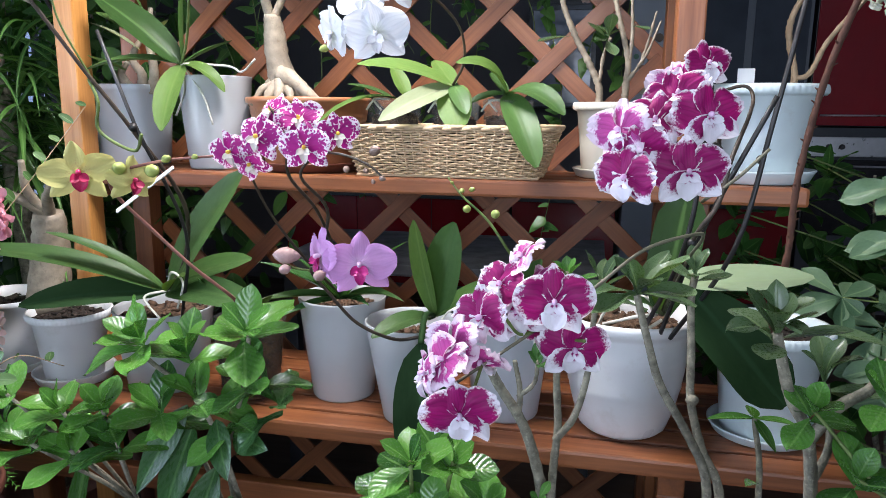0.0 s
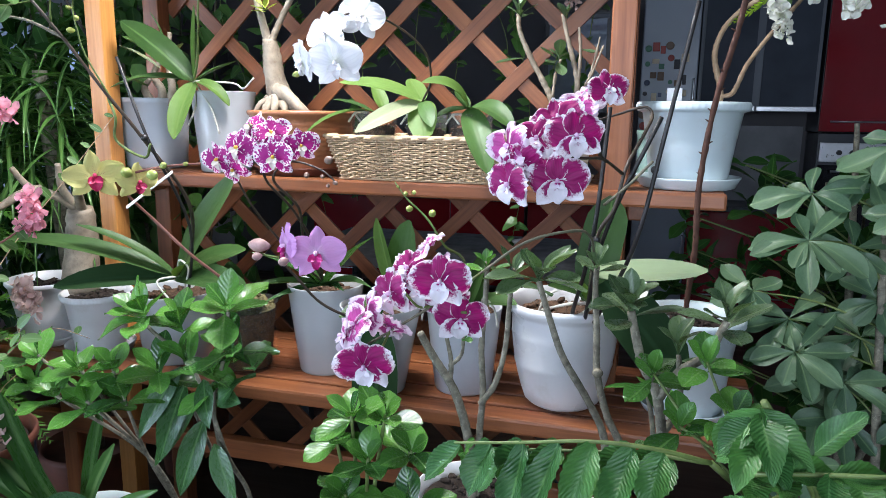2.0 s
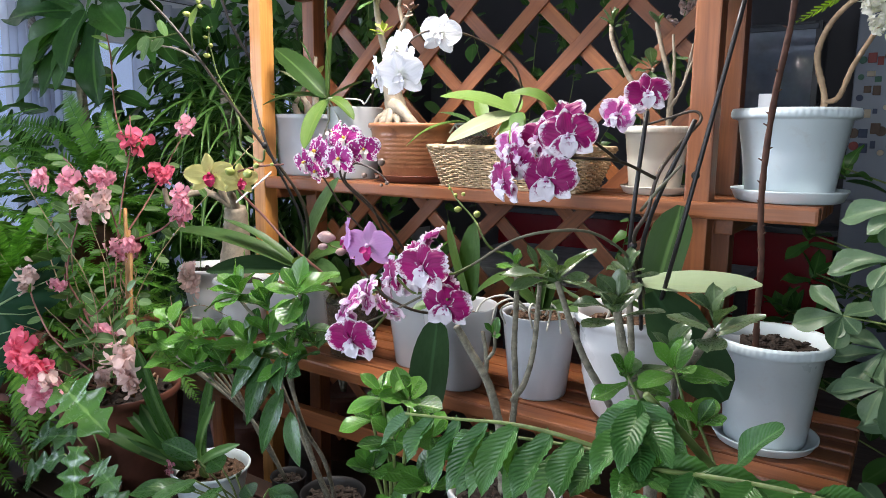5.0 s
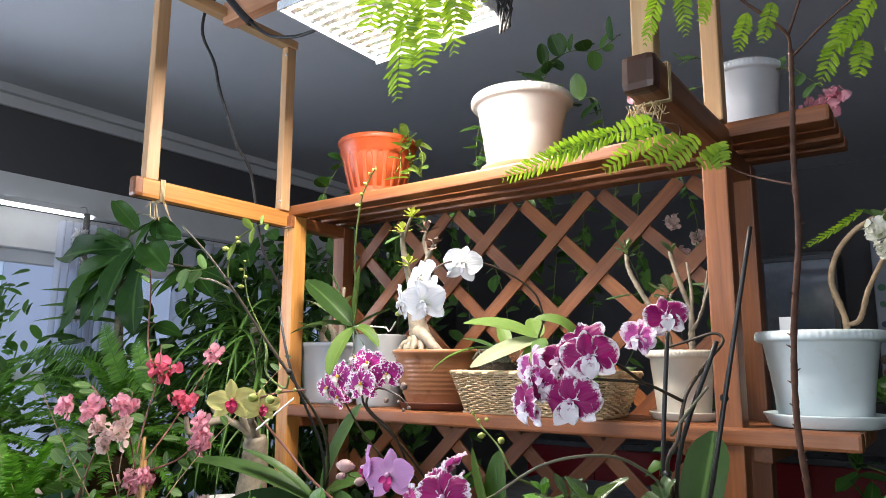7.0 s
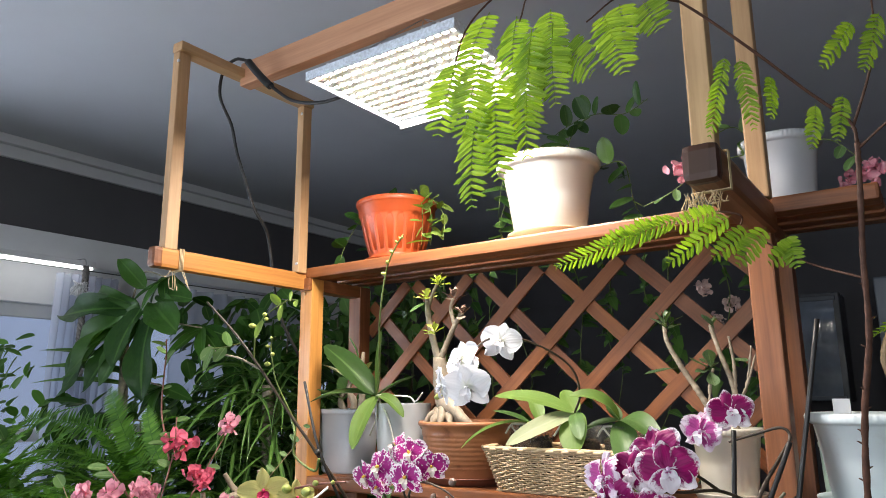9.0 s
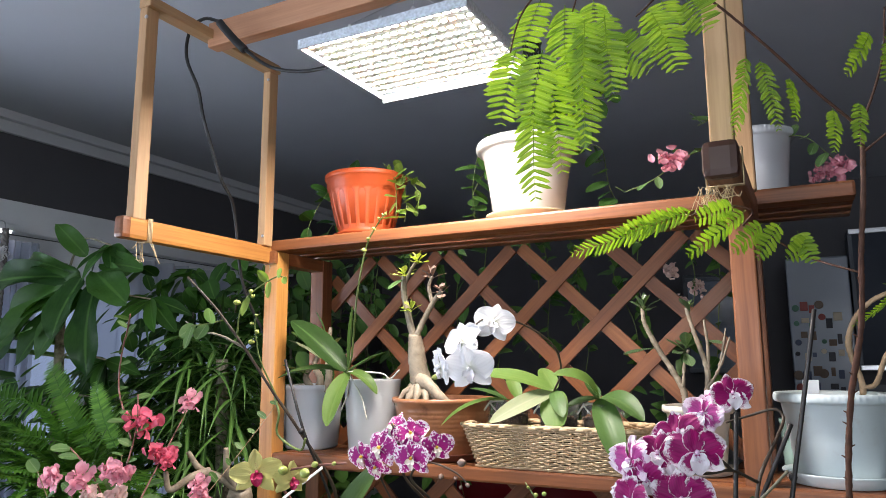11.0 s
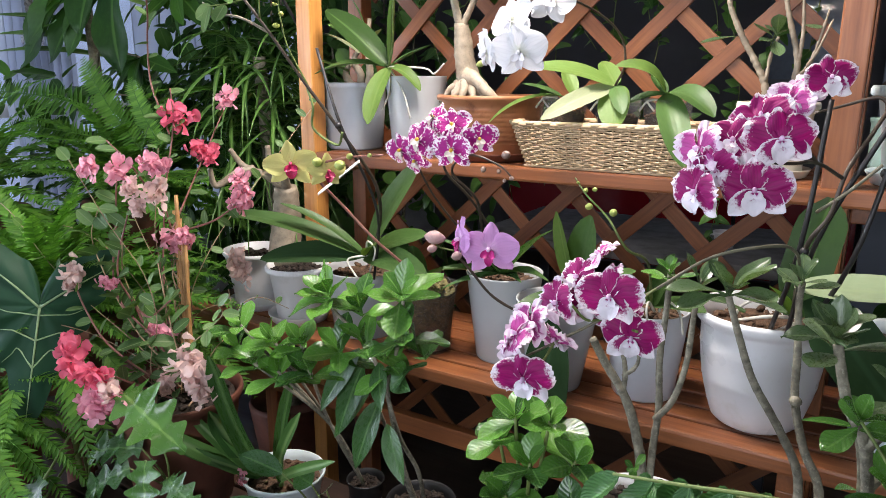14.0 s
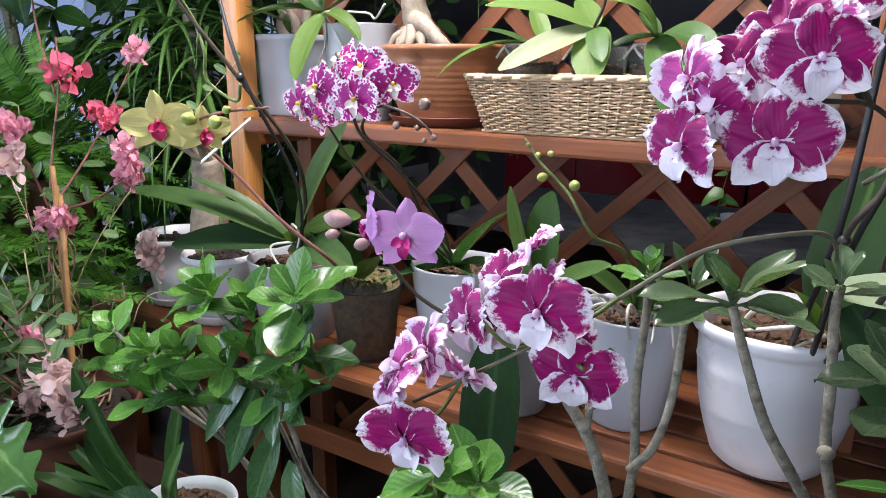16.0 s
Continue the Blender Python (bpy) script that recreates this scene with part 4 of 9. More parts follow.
P_LIP_SPECK = plain("speckled_lip", (0.80, 0.72, 0.66), 0.5, 0.1, 80, dirt=(0.42, 0.05, 0.12))
P_THROAT = plain("yellow_throat", (0.70, 0.45, 0.05), 0.5, 0.2, 80)
P_PINK = petal_material("pink_bract", "plain", (0.86, 0.42, 0.50), (0.72, 0.24, 0.34), 0.35)
P_ROSE = petal_material("rose_bract", "plain", (0.85, 0.19, 0.28), (0.68, 0.07, 0.15), 0.35)
P_FADED = petal_material("faded_bract", "plain", (0.84, 0.63, 0.58), (0.70, 0.46, 0.38), 0.35)
P_CREAM = petal_material("cream_bract", "plain", (0.80, 0.79, 0.70), (0.62, 0.66, 0.40), 0.35)
BUD_GREEN = plain("green_bud", (0.40, 0.46, 0.12), 0.45, 0.3, 60, translucent=0.2)
BUD_PINK = plain("pink_bud", (0.52, 0.34, 0.32), 0.45, 0.3, 60, translucent=0.2)
BUD_TAN = plain("tan_bud", (0.20, 0.13, 0.10), 0.5, 0.3, 60)


def petal_grid(bm, uvl, ang, length, width, mat_index, shape, cup, rng, lift=0.0, droop=0.0, nv=9, nu=6, ruf=1.0):
    """One petal in the flower's own plane (x, y), facing +z."""
    d, s = V(math.cos(ang), math.sin(ang), 0), V(-math.sin(ang), math.cos(ang), 0)
    rows = []
    ph, ph2 = rng.uniform(0, 6), rng.uniform(0, 6)
    for i in range(nv + 1):
        v = i / nv
        hw = width * 0.5 * max(0.02, shape(min(max(v, 0.01), 0.985)))
        row = []
        for k in range(nu + 1):
            u = k / nu
            q = (u - 0.5) * 2
            back = length * 0.10 * abs(q) ** 2 * (1 - v * 0.4)  # the ends of each row curve back, so the tip is round
            p = d * (length * v - back * (v > 0.3)) + s * (q * hw)
            ruffle = 0.055 * length * math.sin(7 * v + 3.1 * q + ph) * abs(q) + 0.03 * length * math.sin(11 * q + ph2) * v
            ruffle *= ruf
            z = lift * v * length - droop * length * v * v + cup * length * (q * q) * 0.5 * v + ruffle
            row.append((bm.verts.new(p + V(0, 0, z)), (u, v)))
        rows.append(row)
    for a, b in zip(rows, rows[1:]):
        for k in range(nu):
            fc = bm.faces.new((a[k][0], a[k + 1][0], b[k + 1][0], b[k][0]))
            fc.material_index = mat_index
            for lp, q in zip(fc.loops, (a[k], a[k + 1], b[k + 1], b[k])):
                lp[uvl].uv = q[1]


PETAL_WIDE = lambda v: math.sin(math.pi * min(1, v * 0.92 + 0.03)) ** 0.5 * (0.35 + 0.65 * min(1, v * 2.2))
PETAL_OVAL = lambda v: math.sin(math.pi * min(1, v * 0.95 + 0.03)) ** 0.6
FLOWERS = {}


def moth_orchid(kind, variant):
    """Meshes of one open moth orchid of about one metre span: sepals and petals; lip; column."""
    key = (kind, variant)
    if key in FLOWERS:
        return FLOWERS[key]
    rng = random.Random(sum(map(ord, kind)) * 7 + variant)
    mats, lipmat = {"white": ([P_WHITE, P_WHITE], P_LIP_WHITE), "lilac": ([P_LILAC, P_LILAC], P_LIP_PINK), "yellow": ([P_YELLOW, P_YELLOW], P_LIP_RED),
                    "spotted": ([P_SPOT, P_SPOT], P_LIP_SPECK), "blotched": ([P_BLOTCH, P_BLOTCH2], P_LIP_FRILL), "pale": ([P_PALE, P_PALE], P_LIP_FRILL)}[kind]
    bm = bmesh.new()
    uvl = bm.loops.layers.uv.new("UVMap")
    ruf = 2.1 if kind in ("blotched", "pale") else 1.3 if kind == "spotted" else 1.0
    slim = {"yellow": 0.80, "spotted": 0.92, "lilac": 0.86}.get(kind, 1.0)
    j = lambda a: rng.uniform(-a, a)
    petal_grid(bm, uvl, radians(90 + j(6)), 0.47, 0.36 * slim, 0, PETAL_OVAL, -0.2, rng, droop=j(0.15), ruf=ruf)
    for a in (222, 318):
        petal_grid(bm, uvl, radians(a + j(7)), 0.49, 0.35 * slim, 1, PETAL_OVAL, -0.25, rng, droop=0.1 + j(0.15), ruf=ruf)
    for a in (14, 166):
        petal_grid(bm, uvl, radians(a + j(7)), 0.52, 0.42 if kind == "yellow" else 0.60 * slim, 0, PETAL_WIDE, (-0.28 if kind in ("blotched", "pale") else 0.1) + j(0.25) * (ruf > 1.2), rng, lift=0.10 + j(0.22) * (ruf > 1.2), droop=0.12 + j(0.14), nv=11, nu=10, ruf=ruf)
    flower = finish("flower", bm, mats)
    bm = bmesh.new()
    uvl = bm.loops.layers.uv.new("UVMap")
    petal_grid(bm, uvl, radians(270), {"blotched": 0.35, "pale": 0.30, "yellow": 0.25}.get(kind, 0.26), {"blotched": 0.32, "pale": 0.26, "yellow": 0.22}.get(kind, 0.16), 0, PETAL_OVAL, 0.35 if kind == "blotched" else 0.6, rng, lift=0.35, droop=0.5, ruf=ruf)
    for a in (215, 325):
        petal_grid(bm, uvl, radians(a), 0.15, 0.13, 0, PETAL_OVAL, 0.5, rng, lift=1.0, droop=0.4, nv=5, nu=4)
    bmesh.ops.translate(bm, verts=bm.verts, vec=(0, -0.015, 0.03))
    lip = finish("lip", bm, lipmat)
    bm = bmesh.new()
    bmesh.ops.create_uvsphere(bm, u_segments=10, v_segments=6, radius=0.045, matrix=Matrix.Translation((0, 0.02, 0.07)) @ Matrix.Diagonal((0.8, 1.0, 1.5, 1)))
    col = finish("column", bm, {"white": P_LIP_WHITE, "lilac": P_LILAC, "blotched": P_LILAC, "pale": P_LILAC, "yellow": P_LIP_RED, "spotted": P_THROAT}[kind])
    FLOWERS[key] = (flower, lip, col)
    return FLOWERS[key]


def bloom(parent, at, face, size, kind, variant=0, roll=0.0, label=""):
    """One open flower at a point, looking along face; roll in degrees."""
    z = Vector(face).normalized()
    y = V(0, 0, 1)
    y = (y - z * y.dot(z)).normalized()
    m = Matrix((y.cross(z), y, z)).transposed().to_4x4()
    m.translation = Vector(at)
    m = m @ Matrix.Rotation(radians(roll), 4, "Z") @ Matrix.Diagonal((size, size, size, 1))
    f, lip, col = moth_orchid(kind, variant)
    ob = shared("flower", f, parent, m, label)
    shared("lip", lip, ob, m)
    shared("column", col, ob, m)
    return ob


def buds(parent, spots, mat, name="bud", label=""):
    for at, r, along in spots:
        bm = bmesh.new()
        lathe(bm, [(0, -1.5), (0.4, -1.2), (0.8, -0.5), (0.98, 0.1), (0.8, 0.8), (0.38, 1.35), (0, 1.6)], seg=12)
        for v in bm.verts:
            v.co *= r * 0.74
        part(name, bm, mat, parent, label, frame_of(at, V(*along).cross(V(0.3, 1, 0.2)), along))


def stem(parent, pts, r0, mat, r1=None, name="flower_stem", label="", seg=7, knobs=0.06, seed=1):
    bm = bmesh.new()
    rough = r0 > 0.005 and mat in (BARK, PALEBARK, TANBARK, REDBARK)
    tube(bm, pts, r0, r1 if r1 is not None else r0 * 0.6, 11 if rough else seg, 16 if rough else 6, knobs * 0.25 if rough else knobs, random.Random(seed))
    return part(name, bm, mat, parent, label)


def roots(parent, starts, mat=ROOT, r=0.003, label="silvery aerial root"):
    for pts in starts:
        stem(parent, pts, r, mat, r * 0.8, "aerial_root", label, 6)


# ---- pots ----


def pot_mesh(parent, c, rt, rb, z0, z1, mat, style="rim", wall=0.003, name="pot", label="", seg=48, square=0.0):
    """A tapered pot with thickness. styles: rim (rolled and ribbed), plain, lip, fluted, banded."""
    h = z1 - z0
    at = (c[0], c[1], z0)
    wob = None
    if style == "rim":
        seg = 240
        prof = [(0, 0), (rb * 0.95, 0), (rb, 0.004), (rb + (rt * 0.88 - rb) * 0.45, h * 0.45), (rb + (rt * 0.88 - rb) * 0.46, h * 0.453), (rb + (rt * 0.885 - rb) * 0.55, h * 0.56), (rb + (rt * 0.89 - rb) * 0.56, h * 0.563),
                (rt * 0.88, h * 0.87), (rt * 0.93, h * 0.885), (rt * 0.97, h * 0.89), (rt, h * 0.915), (rt, h * 0.965), (rt * 0.975, h), (rt * 0.92, h * 0.985), (rt * 0.86, h * 0.86), (rb * 0.94, 0.012), (0, 0.012)]
        wob = lambda a, i: 1 + (0.006 * math.sin(a * 60) if i in (10, 11, 12) else 0)
    elif style == "fluted":
        seg = 240
        body = [(f, (rb * 0.90 + (rt * 0.90 - rb * 0.90) * ((f - 0.12) / 0.62) ** 0.8)) for f in (0.14, 0.20, 0.27, 0.38, 0.48, 0.56, 0.62, 0.66, 0.70)]
        prof = [(0, 0), (rb * 0.97, 0), (rb, 0.005), (rb * 0.99, h * 0.05), (rb * 0.92, h * 0.075), (rb * 0.90, h * 0.11)] + [(r, h * f) for f, r in body] + [(rt * 0.905, h * 0.745), (rt * 0.935, h * 0.765),
                (rt * 0.95, h * 0.90), (rt * 0.985, h * 0.915), (rt, h * 0.93), (rt, h * 0.985), (rt * 0.98, h), (rt * 0.93, h * 0.99), (rt * 0.88, h * 0.7), (rb * 0.85, 0.012), (0, 0.012)]

        def wob(a, i):
            # sunk flutes with round heads
            f = prof[i][1] / h
            if not 0.19 < f < 0.68 or i > 15:
                return 1
            u = abs((a * 20 / (2 * math.pi)) % 1 - 0.5) * 2
            half = 0.66 if f < 0.58 else 0.66 * math.sqrt(max(0.0, 1 - ((f - 0.58) / 0.1) ** 2))
            return 1 - 0.055 * min(1.0, max(0.0, (half - u) * 6))
    elif style == "banded":
        prof = [(0, 0), (rb, 0), (rb * 1.03, h * 0.03), (rb * 1.05, h * 0.10)]
        for k in range(1, 9):
            f = k / 9
            r = rb * 1.05 + (rt * 0.93 - rb * 1.05) * f**0.7
            prof += [(r, h * (0.12 + 0.7 * f)), (r * 1.012, h * (0.14 + 0.7 * f)), (r * 1.012, h * (0.165 + 0.7 * f))]
        prof += [(rt * 0.94, h * 0.90), (rt * 0.99, h * 0.92), (rt, h * 0.97), (rt * 0.98, h), (rt * 0.92, h * 0.99), (rt * 0.88, h * 0.85), (rb * 0.9, 0.015), (0, 0.015)]
    elif style == "bell":
        seg = 72
        body = [(rb + (rt * 0.885 - rb) * (1 - (1 - f) ** 2.2) + d, f * h * 0.86) for f, d in ((0.06, 0), (0.18, 0), (0.34, 0), (0.44, 0), (0.47, 0.0012), (0.50, 0), (0.64, 0), (0.77, 0), (0.80, 0.0012), (0.83, 0), (1.0, 0))]
        prof = [(0, 0), (rb * 0.86, 0), (rb * 0.96, 0.005), *body, (rt * 0.91, h * 0.885), (rt * 0.96, h * 0.905), (rt * 0.99, h * 0.935), (rt, h * 0.965), (rt * 0.99, h * 0.99), (rt * 0.955, h), (rt * 0.90, h * 0.975), (rt * 0.85, h * 0.86), (rb * 0.94, 0.014), (0, 0.014)]
    elif style == "lip":
        prof = [(0, 0), (rb * 0.93, 0), (rb, 0.007), (rb + (rt * 0.93 - rb) * 0.5, h * 0.5), (rt * 0.93, h * 0.90), (rt * 0.975, h * 0.92), (rt, h * 0.945), (rt, h * 0.985), (rt * 0.985, h), (rt * 0.95, h * 0.995), (rt * 0.90, h * 0.85), (rb * 0.94, 0.01), (0, 0.01)]
    else:
        prof = [(0, 0), (rb * 0.96, 0), (rb, 0.005), (rb + (rt - rb) * 0.5, h * 0.5), (rt * 0.985, h * 0.95), (rt, h * 0.985), (rt, h), (rt - wall, h), (rt - wall * 1.5, h * 0.95), (rb - wall, 0.008), (0, 0.008)]
    if square:
        wob = lambda a, i: 1 / (abs(math.cos(a)) ** 6 + abs(math.sin(a)) ** 6) ** (1 / 6) * (1 - square) + square
    bm = bmesh.new()
    lathe(bm, prof, at, seg, wob)
    return part(name, bm, mat, parent, label)


def saucer(parent, c, r, z0, mat, h=0.02):
    bm = bmesh.new()
    lathe(bm, [(0, 0), (r * 0.82, 0), (r * 0.9, 0.003), (r * 0.97, h * 0.75), (r, h * 0.9), (r, h), (r * 0.97, h), (r * 0.93, h * 0.7), (r * 0.85, 0.006), (0, 0.006)], (c[0], c[1], z0), 48)
    return part("saucer", bm, mat, parent)


def filling(parent, c, r, z, mat, seed, depth=0.014, name="soil"):
    bm = bmesh.new()
    rng = random.Random(seed)
    heap(bm, (c[0], c[1], z), r, depth, rng, 36, 8)
    # loose crumbs on top
    for _ in range(70):
        a, q = rng.uniform(0, 6.28), r * 0.9 * math.sqrt(rng.random())
        s = rng.uniform(0.003, 0.010)
        bmesh.ops.create_icosphere(bm, subdivisions=1, radius=s, matrix=Matrix.Translation((c[0] + q * math.cos(a), c[1] + q * math.sin(a), z + depth * 0.5)) @ Euler((rng.uniform(-0.5, 0.5), rng.uniform(-0.5, 0.5), rng.uniform(0, 3))).to_matrix().to_4x4() @ Matrix.Diagonal((1.5, 0.9, 0.55, 1)))
    return part(name, bm, mat, parent)


def rosette(parent, at, axis, n, length, width, mat, shape="lance", spread=(0.35, 1.25), bend=0.6, seed=0, fold=0.2, start=0.0, jitter=0.30):
    """Leaves round a shoot's tip, the young ones upright, the old ones spread."""
    rng = random.Random(seed)
    ax = Vector(axis).normalized()
    e1 = ax.orthogonal().normalized()
    e2 = ax.cross(e1)
    for i in range(n):
        a = start + i * 2.39996 + rng.uniform(-0.2, 0.2)
        f = (i + 0.5) / n
        tilt = spread[0] + (spread[1] - spread[0]) * f + rng.uniform(-jitter, jitter)
        d = ax * math.cos(tilt) + (e1 * math.cos(a) + e2 * math.sin(a)) * math.sin(tilt)
        s = length * (0.62 + 0.5 * f) * rng.uniform(0.85, 1.12)
        b = Vector(at) - ax * length * 0.35 * f
        leaf(parent, b, b + d * s, width * (0.7 + 0.4 * f) * rng.uniform(0.8, 1.15), mat, shape, round(bend * rng.choice((0.6, 1.1, 1.7)), 2), fold * 0.7, ax * 0.9 + V(0, 0, 0.3), wave=rng.choice((0.0, 0.5, 0.9)))


# ---- shelf two ----
S2, S1, S3 = 1.2925, 0.8005, 1.9625

g = thing("potted_plant", (-1.135, 1.66, S2), "leggy grey stemmed plant in a pale grey square pot", "potted plant", "plants on the middle shelf")
pot_mesh(g, (-1.182, 1.695), 0.092, 0.074, S2, 1.496, GREYPLASTIC, "lip", square=0.35)
filling(g, (-1.182, 1.695), 0.078, 1.475, CHIPS, 1)
for i, pts in enumerate(([(-1.13, 1.66, 1.475), (-1.12, 1.65, 1.52), (-1.145, 1.65, 1.56), (-1.12, 1.66, 1.61)], [(-1.10, 1.66, 1.475), (-1.085, 1.65, 1.53), (-1.10, 1.66, 1.60), (-1.09, 1.66, 1.68)], [(-1.15, 1.65, 1.475), (-1.17, 1.64, 1.52), (-1.15, 1.64, 1.55)])):
    stem(g, pts, 0.014, PALEBARK, 0.006, "trunk", seed=i, knobs=0.25)
for b, t, w, mt in (((-1.12, 1.65, 1.58), (-1.215, 1.60, 1.64), 0.032, ORCHID_GREY), ((-1.10, 1.66, 1.60), (-1.02, 1.62, 1.645), 0.03, ORCHID_GREY), ((-1.15, 1.63, 1.53), (-1.20, 1.56, 1.56), 0.045, SOFT), ((-1.10, 1.65, 1.66), (-1.12, 1.62, 1.73), 0.03, SOFT), ((-1.10, 1.66, 1.62), (-1.16, 1.63, 1.69), 0.03, ORCHID)):
    leaf(g, b, t, w, mt, "oval", 0.5)

g = thing("potted_orchid", (-0.925, 1.66, S2), "moth orchid with broad green leaves in a cloudy clear pot", "orchid", "plants on the middle shelf")
pot_mesh(g, (-0.925, 1.66), 0.089, 0.070, S2, 1.515, MILK, "plain")
filling(g, (-0.925, 1.66), 0.080, 1.485, CHIPS, 2, name="potting_bark")
C = V(-0.957, 1.57, 1.540)
for tip, w, b, up in (((-1.165, 1.555, 1.70), 0.080, 0.7, (0.5, -0.75, 0.8)), ((-1.20, 1.60, 1.665), 0.035, 0.5, (0.3, -0.6, 1)), ((-0.965, 1.60, 1.74), 0.064, 0.25, (-1, -0.6, 0.2)), ((-0.945, 1.455, 1.388), 0.062, 0.9, (0.1, -1, 0.4)), ((-0.85, 1.57, 1.475), 0.040, 1.6, (0, -0.4, 1)), ((-1.17, 1.50, 1.52), 0.05, 0.9, (0, -0.3, 1)), ((-0.875, 1.66, 1.60), 0.04, 0.5, (0, 0, 1))):
    leaf(g, C, tip, w, ORCHID_PALE if b > 1.2 or w == 0.062 else ORCHID_DEEP if w > 0.07 else ORCHID, "oval", b, 0.2, up)
stem(g, [C, (-0.92, 1.54, 1.60), (-0.845, 1.45, 1.75), (-0.79, 1.41, 1.88), (-0.745, 1.39, 1.935), (-0.70, 1.375, 1.972)], 0.0035, GREENSTEM, 0.002)
buds(g, [((-0.785, 1.395, 1.875), 0.008, (-0.5, -1, 0.2)), ((-0.772, 1.395, 1.905), 0.008, (0.6, -1, 0.2)), ((-0.745, 1.38, 1.93), 0.0065, (-0.4, -1, 0.5)), ((-0.725, 1.375, 1.955), 0.006, (0.6, -1, 0.3)), ((-0.705, 1.378, 1.965), 0.005, (0.5, -1, 0.3)), ((-0.715, 1.38, 1.965), 0.005, (-0.5, -0.5, 1))], BUD_GREEN)
roots(g, [[C, (-0.93, 1.575, 1.50), (-0.90, 1.565, 1.46), (-0.885, 1.57, 1.40)], [C, (-0.85, 1.59, 1.535), (-0.80, 1.56, 1.52), (-0.75, 1.53, 1.545)], [C, (-0.96, 1.58, 1.48), (-0.98, 1.57, 1.42)]])

# desert rose in the banded bowl
g = thing("desert_rose", (-0.685, 1.68, S2), "desert rose with a swollen pale trunk in a banded brown bowl", "potted plant", "plants on the middle shelf")
BOWL = plain("glazed_brown_clay", (0.37, 0.15, 0.068), 0.34, 0.35, 7, 0.2, dirt=(0.13, 0.045, 0.02))
pot_mesh(g, (-0.685, 1.675), 0.152, 0.105, S2 + 0.012, 1.465, BOWL, "banded", name="bowl")
saucer(g, (-0.685, 1.675), 0.135, S2, plain("dark_clay_saucer", (0.16, 0.05, 0.028), 0.5), 0.022)
filling(g, (-0.685, 1.675), 0.135, 1.443, SOIL, 3)
bm = bmesh.new()
rng = random.Random(4)
tube(bm, [(-0.70, 1.62, 1.45), (-0.725, 1.62, 1.50), (-0.735, 1.61, 1.56), (-0.735, 1.60, 1.615), (-0.735, 1.59, 1.65)], 0.037, 0.018, 16, 6, 0.05, rng)
part("swollen_trunk", bm, PALEBARK, g)
bm = bmesh.new()
tube(bm, [(-0.72, 1.60, 1.515), (-0.69, 1.59, 1.505), (-0.655, 1.59, 1.475), (-0.63, 1.60, 1.45)], 0.022, 0.012, 12, 5, 0.1, rng)
part("swollen_root", bm, PALEBARK, g)
for dx, dy in ((-0.06, -0.05), (-0.03, -0.07), (0.0, -0.075), (0.03, -0.06), (-0.075, -0.02), (0.055, -0.035)):
    bm = bmesh.new()
    tube(bm, [(-0.72 + dx * 0.35, 1.615 + dy * 0.3, 1.50 + rng.uniform(-0.015, 0.012)), (-0.715 + dx * 0.8, 1.615 + dy * 0.6, 1.475 + rng.uniform(-0.008, 0.008)), (-0.715 + dx * rng.uniform(0.9, 1.2), 1.615 + dy * 0.8, 1.443)], 0.015, 0.007, 8, 4, 0.22, rng)
    part("swollen_root", bm, PALEBARK, g)
for i, (pts, r) in enumerate((([(-0.74, 1.595, 1.64), (-0.755, 1.59, 1.70), (-0.765, 1.58, 1.77), (-0.75, 1.555, 1.82)], 0.016), ([(-0.73, 1.59, 1.64), (-0.70, 1.585, 1.69), (-0.66, 1.57, 1.74), (-0.625, 1.55, 1.765)], 0.013), ([(-0.665, 1.572, 1.735), (-0.67, 1.56, 1.78), (-0.655, 1.55, 1.81)], 0.009), ([(-0.755, 1.57, 1.80), (-0.72, 1.545, 1.835), (-0.695, 1.53, 1.855)], 0.008))):
    stem(g, pts, r * 0.72, PALEBARK, r * 0.5, "branch", seed=i, knobs=0.25)
YOUNG = leaf_material("young_leaf", (0.26, 0.34, 0.05), (0.42, 0.46, 0.10), (0.4, 0.42, 0.15), 0.4)
for k, (p, mt, n) in enumerate((((-0.75, 1.555, 1.825), YOUNG, 7), ((-0.69, 1.525, 1.86), YOUNG, 6), ((-0.625, 1.55, 1.77), BUD_TAN, 5), ((-0.655, 1.55, 1.815), BUD_TAN, 4), ((-0.725, 1.555, 1.725), YOUNG, 4))):
    rosette(g, p, (0, -0.3, 1), n + 3, 0.042, 0.022, mt, "spoon", (0.3, 1.4), 0.5, k)
leaf(g, (-0.755, 1.56, 1.81), (-0.77, 1.50, 1.775), 0.03, SOFT, "oval", 0.4)

# wicker basket with three young orchids
bx0, bx1, by0, by1 = -0.525, -0.115, 1.545, 1.715
g = thing("wicker_basket", (-0.32, 1.63, S2), "oblong pale woven wicker basket on the shelf", "basket")


